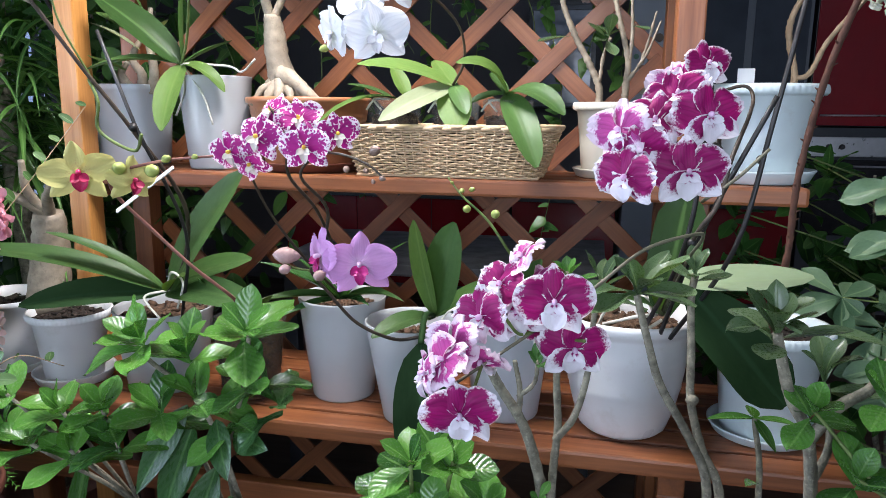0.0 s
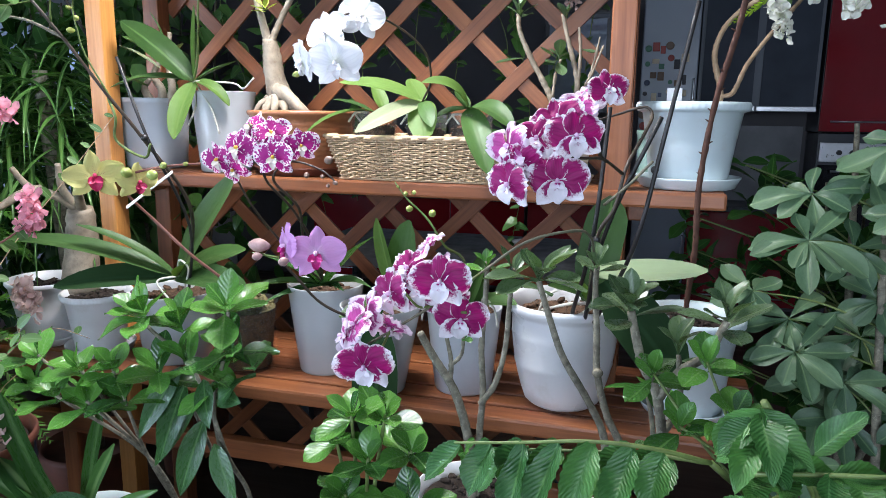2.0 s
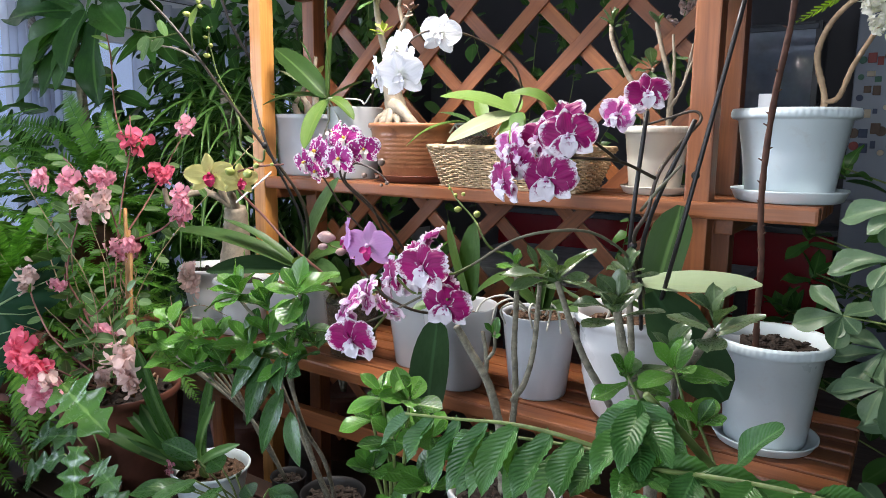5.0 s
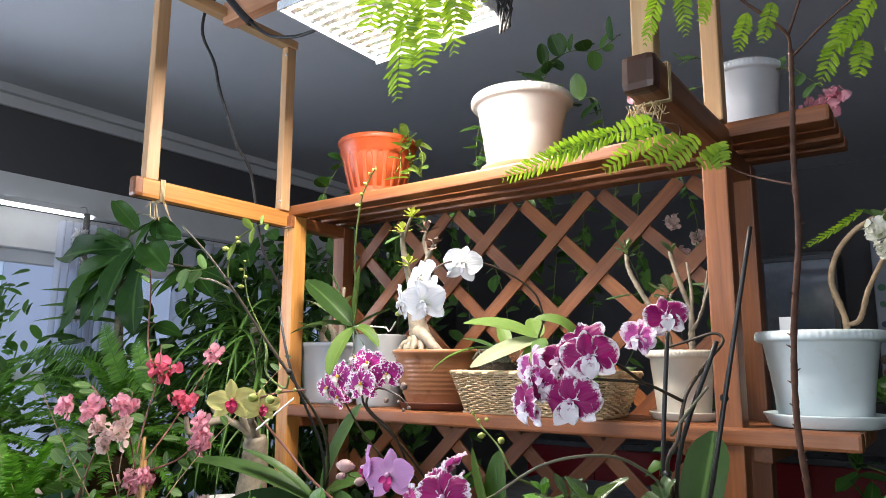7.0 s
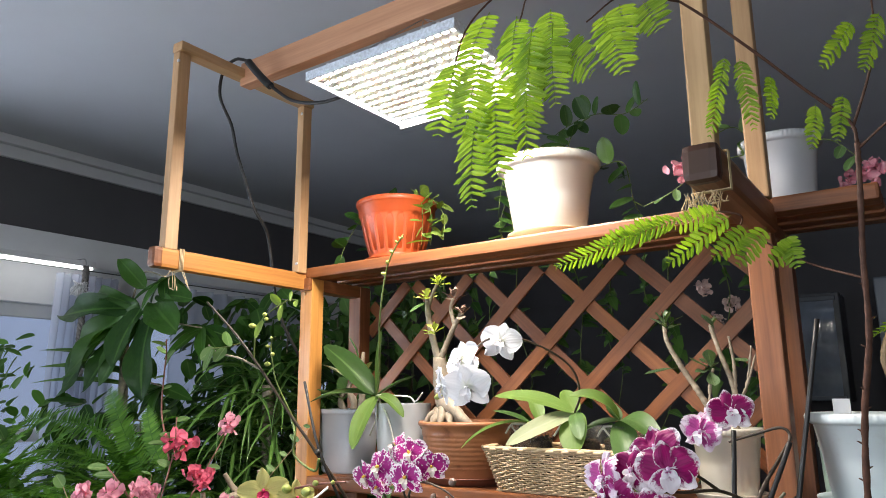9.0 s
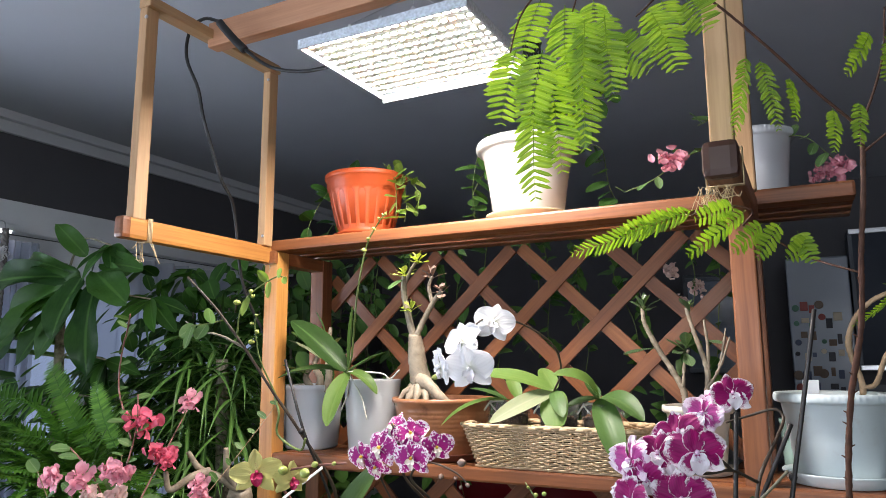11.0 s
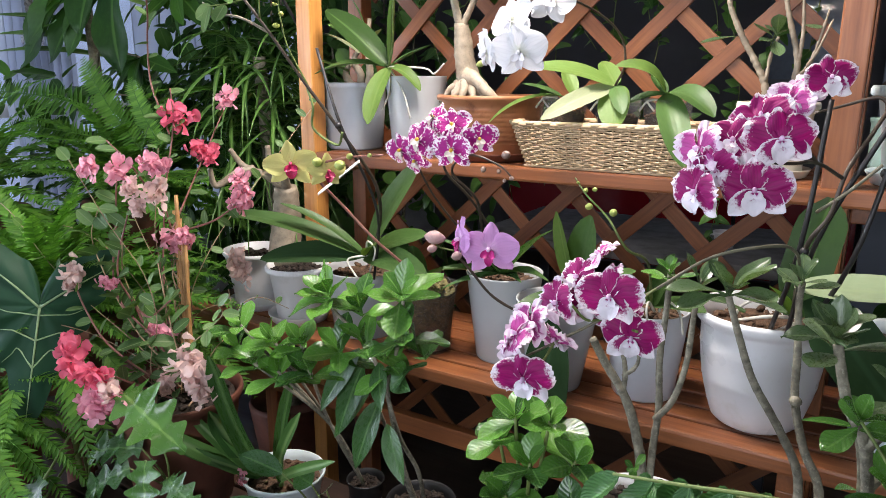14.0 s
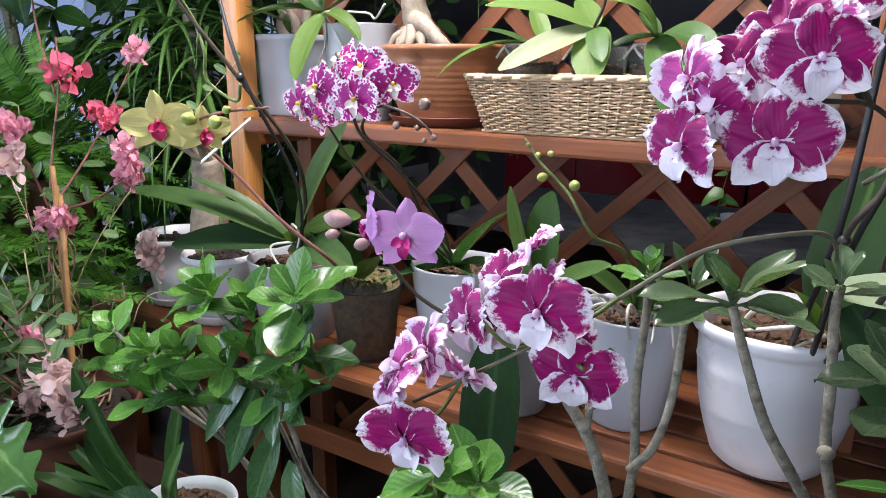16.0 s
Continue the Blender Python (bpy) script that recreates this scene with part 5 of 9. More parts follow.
def basket_loop(f, off, phase, n=132):
    """A rounded oblong ring at the height f (0 to 1); phase turns the weave in and out."""
    fl = 0.034 * f
    x0, x1, y0, y1, r = bx0 - fl, bx1 + fl, by0 - fl * 0.5, by1 + fl * 0.5, 0.035
    per = 2 * (x1 - x0 + y1 - y0)
    pts = []
    for i in range(n):
        s = per * i / n
        w, d = x1 - x0, y1 - y0
        if s < w:
            p, nv = V(x0 + s, y0, 0), V(0, -1, 0)
        elif s < w + d:
            p, nv = V(x1, y0 + s - w, 0), V(1, 0, 0)
        elif s < 2 * w + d:
            p, nv = V(x1 - (s - w - d), y1, 0), V(0, 1, 0)
        else:
            p, nv = V(x0, y1 - (s - 2 * w - d), 0), V(-1, 0, 0)
        c = V(min(max(p.x, x0 + r), x1 - r), min(max(p.y, y0 + r), y1 - r), 0)
        if (p - c).length > r:
            nv = (p - c).normalized()
            p = c + nv * r
        pts.append(p + nv * off * math.sin(math.pi * i / 2 + phase) + V(0, 0, S2 + 0.006 + 0.098 * f))
    return pts


rng = random.Random(6)
for k in range(20):
    f = k / 19
    bm = bmesh.new()
    pts = [p + V(0, 0, rng.uniform(-0.0012, 0.0012)) for p in basket_loop(f, 0.0042, math.pi * (k % 2) + math.pi / 2)]
    tube(bm, pts + pts[:1], 0.0025, 0.0025, 5, 2, 0.15, rng, False)
    part("woven_strand", bm, WICKER, g)
for off, z in ((0.003, 1.02), (-0.003, 1.06)):
    bm = bmesh.new()
    pts = basket_loop(z, 0.004, math.pi / 2 if off > 0 else -math.pi / 2)
    tube(bm, pts + pts[:1], 0.005, 0.005, 6, 2, 0.1, rng, False)
    part("rim_braid", bm, WICKER, g)
lo, hi = basket_loop(0, 0, 0), basket_loop(1.0, 0, 0)
for i in range(0, 132, 2):
    bm = bmesh.new()
    tube(bm, [lo[i], hi[i] + V(0, 0, 0.004)], 0.0022, seg=5, n=2)
    part("stake", bm, WICKER, g)
bm = bmesh.new()
box(bm, (bx0 + 0.002, by0 + 0.002, S2), (bx1 - 0.002, by1 - 0.002, S2 + 0.006), 0.002)
part("base", bm, WICKER, g, smooth=False)

for k, (cx, cy, r, top) in enumerate(((-0.455, 1.625, 0.062, 1.462), (-0.315, 1.63, 0.056, 1.458), (-0.195, 1.625, 0.057, 1.46))):
    g = thing("young_orchid", (cx, cy, S2 + 0.006), ("young moth orchid with a faded leaf in a clear pot", "white flowering moth orchid in a clear pot in the basket", "young moth orchid with arching green leaves in a clear pot")[k], "orchid", "orchids in the basket")
    pot_mesh(g, (cx, cy), r, r * 0.82, S2 + 0.0065, top, CLEAR, "plain", 0.002)
    filling(g, (cx, cy), r * 0.86, top - 0.045, CHIPS, 20 + k, name="potting_bark")
    bm = bmesh.new()
    lathe(bm, [(0, 0), (r * 0.74, 0.001), (r * 0.86, top - 0.05 - S2)], (cx, cy, S2 + 0.01), 30)
    part("root_ball", bm, CHIPS, g)
    roots(g, [[(cx + 0.03 * math.cos(a), cy - 0.02, top), (cx + 0.05 * math.cos(a + 0.5), cy - 0.045, top - 0.002), (cx + 0.055 * math.cos(a + 1), cy - 0.05, top - 0.025)] for a in (0.2, 1.8, 3.4)], r=0.0032)
    if k == 0:
        for b, t, w, bd, mt in (((cx + 0.02, cy - 0.01, top), (-0.60, 1.50, 1.40), 0.034, 1.2, ORCHID_PALE), ((cx, cy, top), (-0.56, 1.60, 1.495), 0.036, 0.6, ORCHID), ((cx + 0.03, cy, top + 0.005), (-0.47, 1.66, 1.54), 0.04, 0.4, ORCHID_PALE)):
            leaf(g, b, t, w, mt, "oval", bd, 0.15)
    if k == 1:
        C = V(-0.315, 1.60, 1.492)
        for t, w, bd, mt, up in (((-0.515, 1.54, 1.535), 0.072, 0.8, ORCHID_PALE, (0, -0.45, 1)), ((-0.445, 1.47, 1.415), 0.050, 0.6, ORCHID_GREY, (0.2, -1, 0.7)), ((-0.285, 1.525, 1.395), 0.078, 0.7, ORCHID_PALE, (0, -1, 0.2)), ((-0.37, 1.66, 1.55), 0.05, 0.5, ORCHID_PALE, (0, -0.2, 1)), ((-0.27, 1.53, 1.43), 0.04, 0.8, ORCHID, (0.3, -1, 0.3))):
            leaf(g, C, t, w, mt, "oval", bd, 0.12, up)
        stem(g, [C, (-0.285, 1.57, 1.54), (-0.285, 1.53, 1.60), (-0.315, 1.46, 1.645), (-0.36, 1.38, 1.672), (-0.385, 1.30, 1.665), (-0.375, 1.22, 1.635), (-0.36, 1.16, 1.595)], 0.003, DARKSTEM, 0.002)
        for i, (p, fc, s, rl) in enumerate((((-0.345, 1.145, 1.552), (0.12, -1, -0.15), 0.108, 6), ((-0.360, 1.310, 1.658), (0.35, -1, 0.05), 0.098, -10), ((-0.378, 1.17, 1.612), (-0.3, -1, 0.4), 0.098, 20), ((-0.425, 1.165, 1.556), (-0.85, -0.8, -0.1), 0.094, -14), ((-0.395, 1.215, 1.590), (-0.5, -0.8, 0.5), 0.09, 12))):
            bloom(g, p, fc, s, "white", i % 3, rl, "white flower")
        buds(g, [((-0.445, 1.18, 1.535), 0.009, (-1, -0.4, -0.3))], BUD_GREEN)
    if k == 2:
        C = V(-0.195, 1.60, 1.475)
        for t, w, bd, up in (((-0.295, 1.53, 1.535), 0.052, 1.9, (0.3, -0.5, 1)), ((-0.065, 1.50, 1.43), 0.062, 1.5, (0, -0.5, 1)), ((-0.115, 1.48, 1.325), 0.066, 1.1, (0.2, -1, 0.5)), ((-0.275, 1.56, 1.45), 0.03, 0.9, (0, -0.5, 1)), ((-0.235, 1.62, 1.52), 0.035, 0.5, (0, -0.2, 1))):
            leaf(g, C, t, w, ORCHID_PALE if bd > 1.6 else ORCHID, "oval", bd, 0.2, up)

# small desert rose in the cream pot
g = thing("desert_rose", (0.035, 1.70, S2), "bare branched small desert rose in a cream pot with saucer", "potted plant", "plants on the middle shelf")
CREAM = plain("cream_plastic", (0.70, 0.66, 0.56), 0.4, 0.06, 12, 0.08, translucent=0.06)
saucer(g, (0.030, 1.69), 0.082, S2, CREAM, 0.02)
pot_mesh(g, (0.030, 1.69), 0.086, 0.062, S2 + 0.007, 1.458, CREAM, "rim")
filling(g, (0.030, 1.69), 0.072, 1.437, SOIL, 5)
for i, (pts, r) in enumerate((([(0.0, 1.69, 1.435), (-0.005, 1.69, 1.49), (-0.03, 1.685, 1.545), (-0.06, 1.675, 1.60), (-0.085, 1.66, 1.66), (-0.085, 1.655, 1.70)], 0.015), ([(-0.005, 1.685, 1.50), (0.0, 1.68, 1.56), (0.015, 1.67, 1.60)], 0.007), ([(0.05, 1.69, 1.435), (0.055, 1.69, 1.50), (0.06, 1.685, 1.555), (0.04, 1.675, 1.64), (0.025, 1.67, 1.70)], 0.014), ([(0.06, 1.685, 1.54), (0.068, 1.68, 1.60), (0.066, 1.67, 1.675)], 0.009), ([(0.055, 1.69, 1.49), (0.09, 1.68, 1.54), (0.105, 1.67, 1.60), (0.112, 1.66, 1.65)], 0.008), ([(0.085, 1.68, 1.53), (0.10, 1.66, 1.56), (0.12, 1.65, 1.63)], 0.006))):
    stem(g, [V(*q) + V(0.006 * math.sin(7 * k + i), 0, 0.004 * math.cos(5 * k)) for k, q in enumerate(pts)], r * 0.6, PALEBARK, r * 0.34, "branch", seed=i + 9, knobs=0.5)
rosette(g, (-0.083, 1.652, 1.71), (0, -0.2, 1), 9, 0.05, 0.017, ADENIUM, "spoon", (0.3, 1.3), 0.5, 3)
rosette(g, (0.015, 1.668, 1.605), (0.2, -0.4, 1), 5, 0.042, 0.022, ADENIUM, "spoon", (0.5, 1.4), 0.5, 4)
rosette(g, (0.025, 1.668, 1.705), (0, -0.3, 1), 4, 0.03, 0.013, ADENIUM, "spoon", (0.4, 1.3), 0.5, 5)
for b, t in (((-0.06, 1.675, 1.60), (-0.135, 1.62, 1.585)), ((0.01, 1.67, 1.595), (-0.03, 1.64, 1.625)), ((0.015, 1.67, 1.60), (0.02, 1.63, 1.64)), ((0.01, 1.67, 1.59), (0.03, 1.63, 1.555)), ((0.03, 1.67, 1.69), (0.01, 1.64, 1.725)), ((0.06, 1.68, 1.62), (0.10, 1.65, 1.61))):
    leaf(g, b, t, 0.03, ADENIUM, "spoon", 0.4)

# small mint pot tucked behind
g = thing("flower_pot", (0.245, 1.80, S2), "small empty mint green plastic pot", "pot", "plants on the middle shelf")
pot_mesh(g, (0.245, 1.80), 0.037, 0.030, S2, 1.425, plain("mint_plastic", (0.42, 0.62, 0.55), 0.35, 0.06, 10, 0.05), "lip", name="body")

# bare branched bougainvillea in the bluish pot
g = thing("bougainvillea", (0.335, 1.69, S2), "tan branched bougainvillea with cream bracts in a bluish white pot", "potted plant", "plants on the middle shelf")
saucer(g, (0.335, 1.68), 0.122, S2, BLUEWHITE, 0.028)
pot_mesh(g, (0.335, 1.68), 0.130, 0.090, S2 + 0.008, 1.495, BLUEWHITE, "rim")
filling(g, (0.335, 1.68), 0.108, 1.468, SOIL, 6)
for i, (pts, r) in enumerate((([(0.385, 1.66, 1.465), (0.392, 1.655, 1.515), (0.372, 1.65, 1.60), (0.388, 1.645, 1.66), (0.425, 1.62, 1.70), (0.47, 1.58, 1.72)], 0.010), ([(0.388, 1.655, 1.508), (0.418, 1.65, 1.517), (0.442, 1.63, 1.58), (0.485, 1.58, 1.65), (0.52, 1.52, 1.70), (0.54, 1.46, 1.73)], 0.008), ([(0.47, 1.58, 1.715), (0.52, 1.50, 1.735), (0.60, 1.40, 1.74), (0.68, 1.30, 1.72)], 0.004))):
    stem(g, pts, r * 0.74, TANBARK, r * 0.5, "branch", seed=i + 19, knobs=0.5)
bm = bmesh.new()
box(bm, (0.272, 1.60, 1.44), (0.305, 1.602, 1.525), 0.0008)
part("plant_label", bm, WHITE, g, "blank white plastic label", smooth=False)

BRACTS = {}


def bract_cluster(kind, variant, n=34):
    """A ruffled ball of papery bracts, one metre across."""
    key = (kind, variant)
    if key in BRACTS:
        return BRACTS[key]
    rng = random.Random(variant * 31 + len(kind))
    mat = {"pink": P_PINK, "rose": P_ROSE, "faded": P_FADED, "cream": P_CREAM}[kind]
    bm = bmesh.new()
    uvl = bm.loops.layers.uv.new("UVMap")
    for i in range(n):
        sub = bmesh.new()
        suv = sub.loops.layers.uv.new("UVMap")
        petal_grid(sub, suv, rng.uniform(0, 6.28), rng.uniform(0.20, 0.32), rng.uniform(0.22, 0.36), 0, PETAL_OVAL, rng.uniform(0.2, 0.8), rng, lift=rng.uniform(0.2, 1.0), droop=rng.uniform(0.0, 0.5), nv=5, nu=4)
        m = Matrix.Translation(V(rng.gauss(0, 0.17), rng.gauss(0, 0.17), rng.gauss(0, 0.14))) @ Euler((rng.uniform(-1.2, 1.2), rng.uniform(-1.2, 1.2), rng.uniform(0, 6.28))).to_matrix().to_4x4()
        bmesh.ops.transform(sub, matrix=m, verts=sub.verts)
        vs = {v: bm.verts.new(v.co) for v in sub.verts}
        for f in sub.faces:
            nf = bm.faces.new([vs[v] for v in f.verts])
            for a, b in zip(nf.loops, f.loops):
                a[uvl].uv = b[suv].uv
        sub.free()
    BRACTS[key] = finish("blossom", bm, mat)
    return BRACTS[key]


def blossom(parent, at, size, kind, variant=0, face=(0.2, -1, 0.3), label=""):
    m = frame_of(at, V(*face).cross(V(0.3, 0.2, 1)), face) @ Matrix.Diagonal((size, size, size * 0.8, 1))
    return shared("blossom", bract_cluster(kind, variant % 4), parent, m, label)


for i, (p, s) in enumerate((((0.475, 1.50, 1.675), 0.062), ((0.492, 1.52, 1.64), 0.05), ((0.56, 1.28, 1.66), 0.07), ((0.645, 1.26, 1.635), 0.08), ((0.62, 1.30, 1.69), 0.07), ((0.69, 1.22, 1.67), 0.08), ((0.53, 1.44, 1.70), 0.05))):
    blossom(g, p, s, "cream", i, (-0.3, -1, 0.2), "cream papery bracts")
for b, t in (((0.50, 1.55, 1.69), (0.47, 1.50, 1.72)), ((0.48, 1.57, 1.715), (0.44, 1.53, 1.73)), ((0.53, 1.48, 1.72), (0.57, 1.44, 1.70)), ((0.60, 1.40, 1.74), (0.57, 1.35, 1.71)), ((0.64, 1.35, 1.73), (0.67, 1.33, 1.77))):
    leaf(g, b, t, 0.03, SOFT, "oval", 0.4)

# ---- shelf one ----
g = thing("desert_rose", (-1.40, 1.46, S1), "thick white trunked desert rose in a white pot with saucer", "potted plant", "pots on the lower shelf")
saucer(g, (-1.40, 1.455), 0.098, S1, WHITE, 0.024)
pot_mesh(g, (-1.40, 1.455), 0.106, 0.072, S1 + 0.007, 0.985, WHITE, "lip")
filling(g, (-1.40, 1.455), 0.09, 0.958, SOIL, 7)
bm = bmesh.new()
rng = random.Random(10)
tube(bm, [(-1.26, 1.46, 0.955), (-1.255, 1.455, 1.05), (-1.25, 1.45, 1.13), (-1.245, 1.44, 1.195)], 0.052, 0.034, 14, 6, 0.05, rng)
for v in bm.verts:
    v.co.x -= 0.10 * (1.2 - v.co.z)
part("swollen_trunk", bm, PALEBARK, g)
for i, pts in enumerate(([(-1.245, 1.44, 1.19), (-1.28, 1.40, 1.23), (-1.33, 1.36, 1.26), (-1.35, 1.33, 1.31)], [(-1.24, 1.44, 1.19), (-1.21, 1.40, 1.235), (-1.17, 1.36, 1.25), (-1.14, 1.34, 1.29)], [(-1.25, 1.44, 1.19), (-1.26, 1.40, 1.25), (-1.25, 1.38, 1.32)], [(-1.31, 1.38, 1.25), (-1.33, 1.33, 1.24), (-1.36, 1.28, 1.21), (-1.37, 1.27, 1.26)])):
    stem(g, pts, 0.014, PALEBARK, 0.007, "branch", seed=i, knobs=0.15)
for i, (p, s) in enumerate((((-1.33, 1.31, 0.985), 0.085), ((-1.30, 1.31, 0.95), 0.075), ((-1.36, 1.33, 0.96), 0.06))):
    blossom(g, p, s, "faded", i, label="faded pink blossom")

g = thing("potted_plant", (-1.20, 1.42, S1), "white ribbed pot on a saucer with a leafy shoot", "potted plant", "pots on the lower shelf")
saucer(g, (-1.195, 1.42), 0.092, S1, WHITE, 0.026)
pot_mesh(g, (-1.195, 1.42), 0.094, 0.064, S1 + 0.008, 0.972, WHITE, "rim")
filling(g, (-1.195, 1.42), 0.078, 0.95, SOIL, 8)

g = thing("potted_orchid", (-0.96, 1.45, S1), "large leaved yellow budded orchid in a milky pot", "orchid", "pots on the lower shelf")
pot_mesh(g, (-0.965, 1.45), 0.112, 0.088, S1, 0.988, MILK, "plain")
filling(g, (-0.965, 1.45), 0.102, 0.965, CHIPS, 9, name="potting_bark")
C = V(-0.925, 1.41, 1.035)
for t, w, b, up, mt in (((-1.335, 1.27, 1.135), 0.062, 0.7, (0, -0.45, 1), ORCHID), ((-0.668, 1.30, 1.318), 0.095, 0.4, (-0.6, -1, 0.3), ORCHID), ((-1.14, 1.31, 1.175), 0.03, 0.8, (0, -0.4, 1), ORCHID), ((-1.22, 1.30, 1.01), 0.085, 0.6, (0, -0.7, 1), ORCHID_DARK_SHADED), ((-0.69, 1.36, 1.13), 0.07, 0.7, (-0.2, -0.8, 1), ORCHID), ((-0.62, 1.25, 1.06), 0.075, 0.7, (0, -0.8, 1), ORCHID), ((-0.81, 1.30, 1.10), 0.04, 0.6, (0, -0.5, 1), ORCHID_PALE)):
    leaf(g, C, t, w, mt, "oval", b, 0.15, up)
stem(g, [C, (-0.86, 1.38, 1.11), (-0.80, 1.30, 1.25), (-0.835, 1.20, 1.40), (-0.875, 1.14, 1.50), (-0.913, 1.08, 1.603), (-0.955, 1.03, 1.69), (-1.001, 0.974, 1.769)], 0.0052, DARKSTEM, 0.0026)
stem(g, [(-0.913, 1.08, 1.603), (-0.965, 1.05, 1.633), (-1.025, 1.04, 1.645), (-1.06, 1.03, 1.668)], 0.0034, BARK, 0.0018)
bm = bmesh.new()
tube(bm, [(-0.86, 1.36, 0.99), (-0.80, 1.30, 1.19), (-0.828, 1.205, 1.402), (-0.905, 1.22, 1.575)], 0.0036, 0.0036, 7)
part("stake", bm, STAKE, g, "thin black support stake")
bm = bmesh.new()
bmesh.ops.create_uvsphere(bm, u_segments=10, v_segments=6, radius=0.0085, matrix=Matrix.Translation((-0.832, 1.202, 1.401)))
part("clip", bm, STAKE, g)
for i, pts in enumerate(([(-0.925, 1.065, 1.63), (-0.905, 1.05, 1.685), (-0.875, 1.04, 1.718), (-0.845, 1.05, 1.745), (-0.816, 1.07, 1.767), (-0.80, 1.08, 1.768)], [(-0.868, 1.15, 1.485), (-0.888, 1.11, 1.57), (-0.891, 1.096, 1.62), (-0.892, 1.09, 1.65), (-0.885, 1.085, 1.675), (-0.872, 1.085, 1.684)], [(-0.945, 1.045, 1.67), (-0.97, 1.02, 1.66), (-1.01, 1.0, 1.655)])):
    stem(g, pts, 0.0020, GREENSTEM, 0.0014, "twig", seed=i)
buds(g, [((-0.899, 1.035, 1.708), 0.0095, (-0.3, -1, 0.1)), ((-0.862, 1.04, 1.733), 0.0075, (0.4, -1, 0.1)), ((-0.856, 1.04, 1.722), 0.007, (0.2, -1, -0.2)), ((-0.896, 1.085, 1.617), 0.0085, (-0.3, -1, 0)), ((-0.880, 1.085, 1.640), 0.0075, (0.4, -1, 0.2)), ((-0.892, 1.08, 1.660), 0.006, (-0.4, -1, 0.2)), ((-0.880, 1.08, 1.680), 0.005, (0.3, -1, 0.2))], BUD_GREEN)
for b, t, w in (((-0.83, 1.06, 1.757), (-0.845, 1.04, 1.782), 0.020), ((-0.81, 1.07, 1.766), (-0.79, 1.06, 1.785), 0.018), ((-0.825, 1.06, 1.757), (-0.815, 1.045, 1.715), 0.016), ((-0.80, 1.08, 1.768), (-0.785, 1.07, 1.75), 0.016), ((-0.87, 1.04, 1.72), (-0.868, 1.02, 1.675), 0.02)):
    leaf(g, b, t, w, TRAIL, "oval", 0.5, 0.2, (0.2, -1, 0.3))
for b, t, w in (((-0.965, 1.02, 1.66), (-0.955, 1.0, 1.695), 0.034), ((-0.98, 1.02, 1.658), (-0.985, 0.995, 1.622), 0.036), ((-1.0, 1.005, 1.655), (-1.03, 0.985, 1.63), 0.036), ((-1.005, 1.0, 1.655), (-1.005, 0.98, 1.60), 0.022)):
    leaf(g, b, t, w, SOFT, "oval", 0.3, 0.1, (0.2, -1, 0.2))
stem(g, [(-0.875, 1.15, 1.485), (-0.86, 1.15, 1.445), (-0.87, 1.16, 1.395), (-0.81, 1.17, 1.36), (-0.785, 1.16, 1.39)], 0.003, GREENSTEM, 0.003)
roots(g, [[C, (-0.88, 1.36, 1.09), (-0.84, 1.34, 1.075), (-0.85, 1.33, 1.02)], [C, (-0.95, 1.36, 1.03), (-0.90, 1.34, 0.99)], [C, (-0.86, 1.37, 1.04), (-0.80, 1.34, 1.03)]])

# yellow flowered orchid in the mossy pot
g = thing("potted_orchid", (-0.74, 1.43, S1), "yellow flowered orchid in a clear pot topped with moss", "orchid", "pots on the lower shelf")
pot_mesh(g, (-0.74, 1.43), 0.083, 0.066, S1, 0.980, CLEAR, "plain")
bm = bmesh.new()
lathe(bm, [(0, 0), (0.062, 0.001), (0.076, 0.15)], (-0.74, 1.43, S1 + 0.008), 30)
part("root_ball", bm, SOAKED, g)
filling(g, (-0.74, 1.43), 0.076, 0.962, MOSS, 11, 0.03, "moss")
for b, t, w, mt in (((-0.76, 1.40, 0.985), (-0.80, 1.33, 1.09), 0.05, ORCHID), ((-0.74, 1.40, 0.985), (-0.73, 1.35, 1.10), 0.05, ORCHID), ((-0.72, 1.40, 0.985), (-0.64, 1.33, 1.06), 0.06, ORCHID), ((-0.75, 1.38, 0.985), (-0.69, 1.29, 1.03), 0.05, ORCHID_PALE)):
    leaf(g, b, t, w, mt, "oval", 0.5)
stem(g, [(-0.74, 1.38, 0.98), (-0.66, 1.24, 1.07), (-0.70, 1.16, 1.155), (-0.752, 1.12, 1.23), (-0.775, 1.06, 1.30), (-0.74, 1.02, 1.335), (-0.695, 1.0, 1.345), (-0.63, 1.0, 1.358), (-0.56, 1.01, 1.365)], 0.0038, PINKSTEM, 0.002)
bloom(g, (-0.776, 0.985, 1.335), (0.85, -0.95, 0.08), 0.108, "yellow", 0, 4, "pale yellow flower with crimson lip")
bloom(g, (-0.695, 1.005, 1.325), (1, -0.35, -0.1), 0.085, "yellow", 1, 0, "pale yellow flower with crimson lip")
buds(g, [((-0.703, 0.985, 1.345), 0.014, (0.3, -1, 0.2)), ((-0.652, 0.99, 1.342), 0.014, (1, -0.4, 0.1)), ((-0.63, 0.995, 1.360), 0.009, (1, -0.3, 0.3)), ((-0.585, 1.0, 1.364), 0.006, (1, -0.3, 0.3))], BUD_GREEN)
bm = bmesh.new()
box(bm, (-0.06, -0.005, -0.001), (0.06, 0.005, 0.001), 0.0005)
part("label_tag", bm, WHITE, g, "white plastic tag", Matrix.Translation((-0.715, 1.06, 1.305)) @ Euler((0.6, -0.65, 0.3)).to_matrix().to_4x4(), smooth=False)

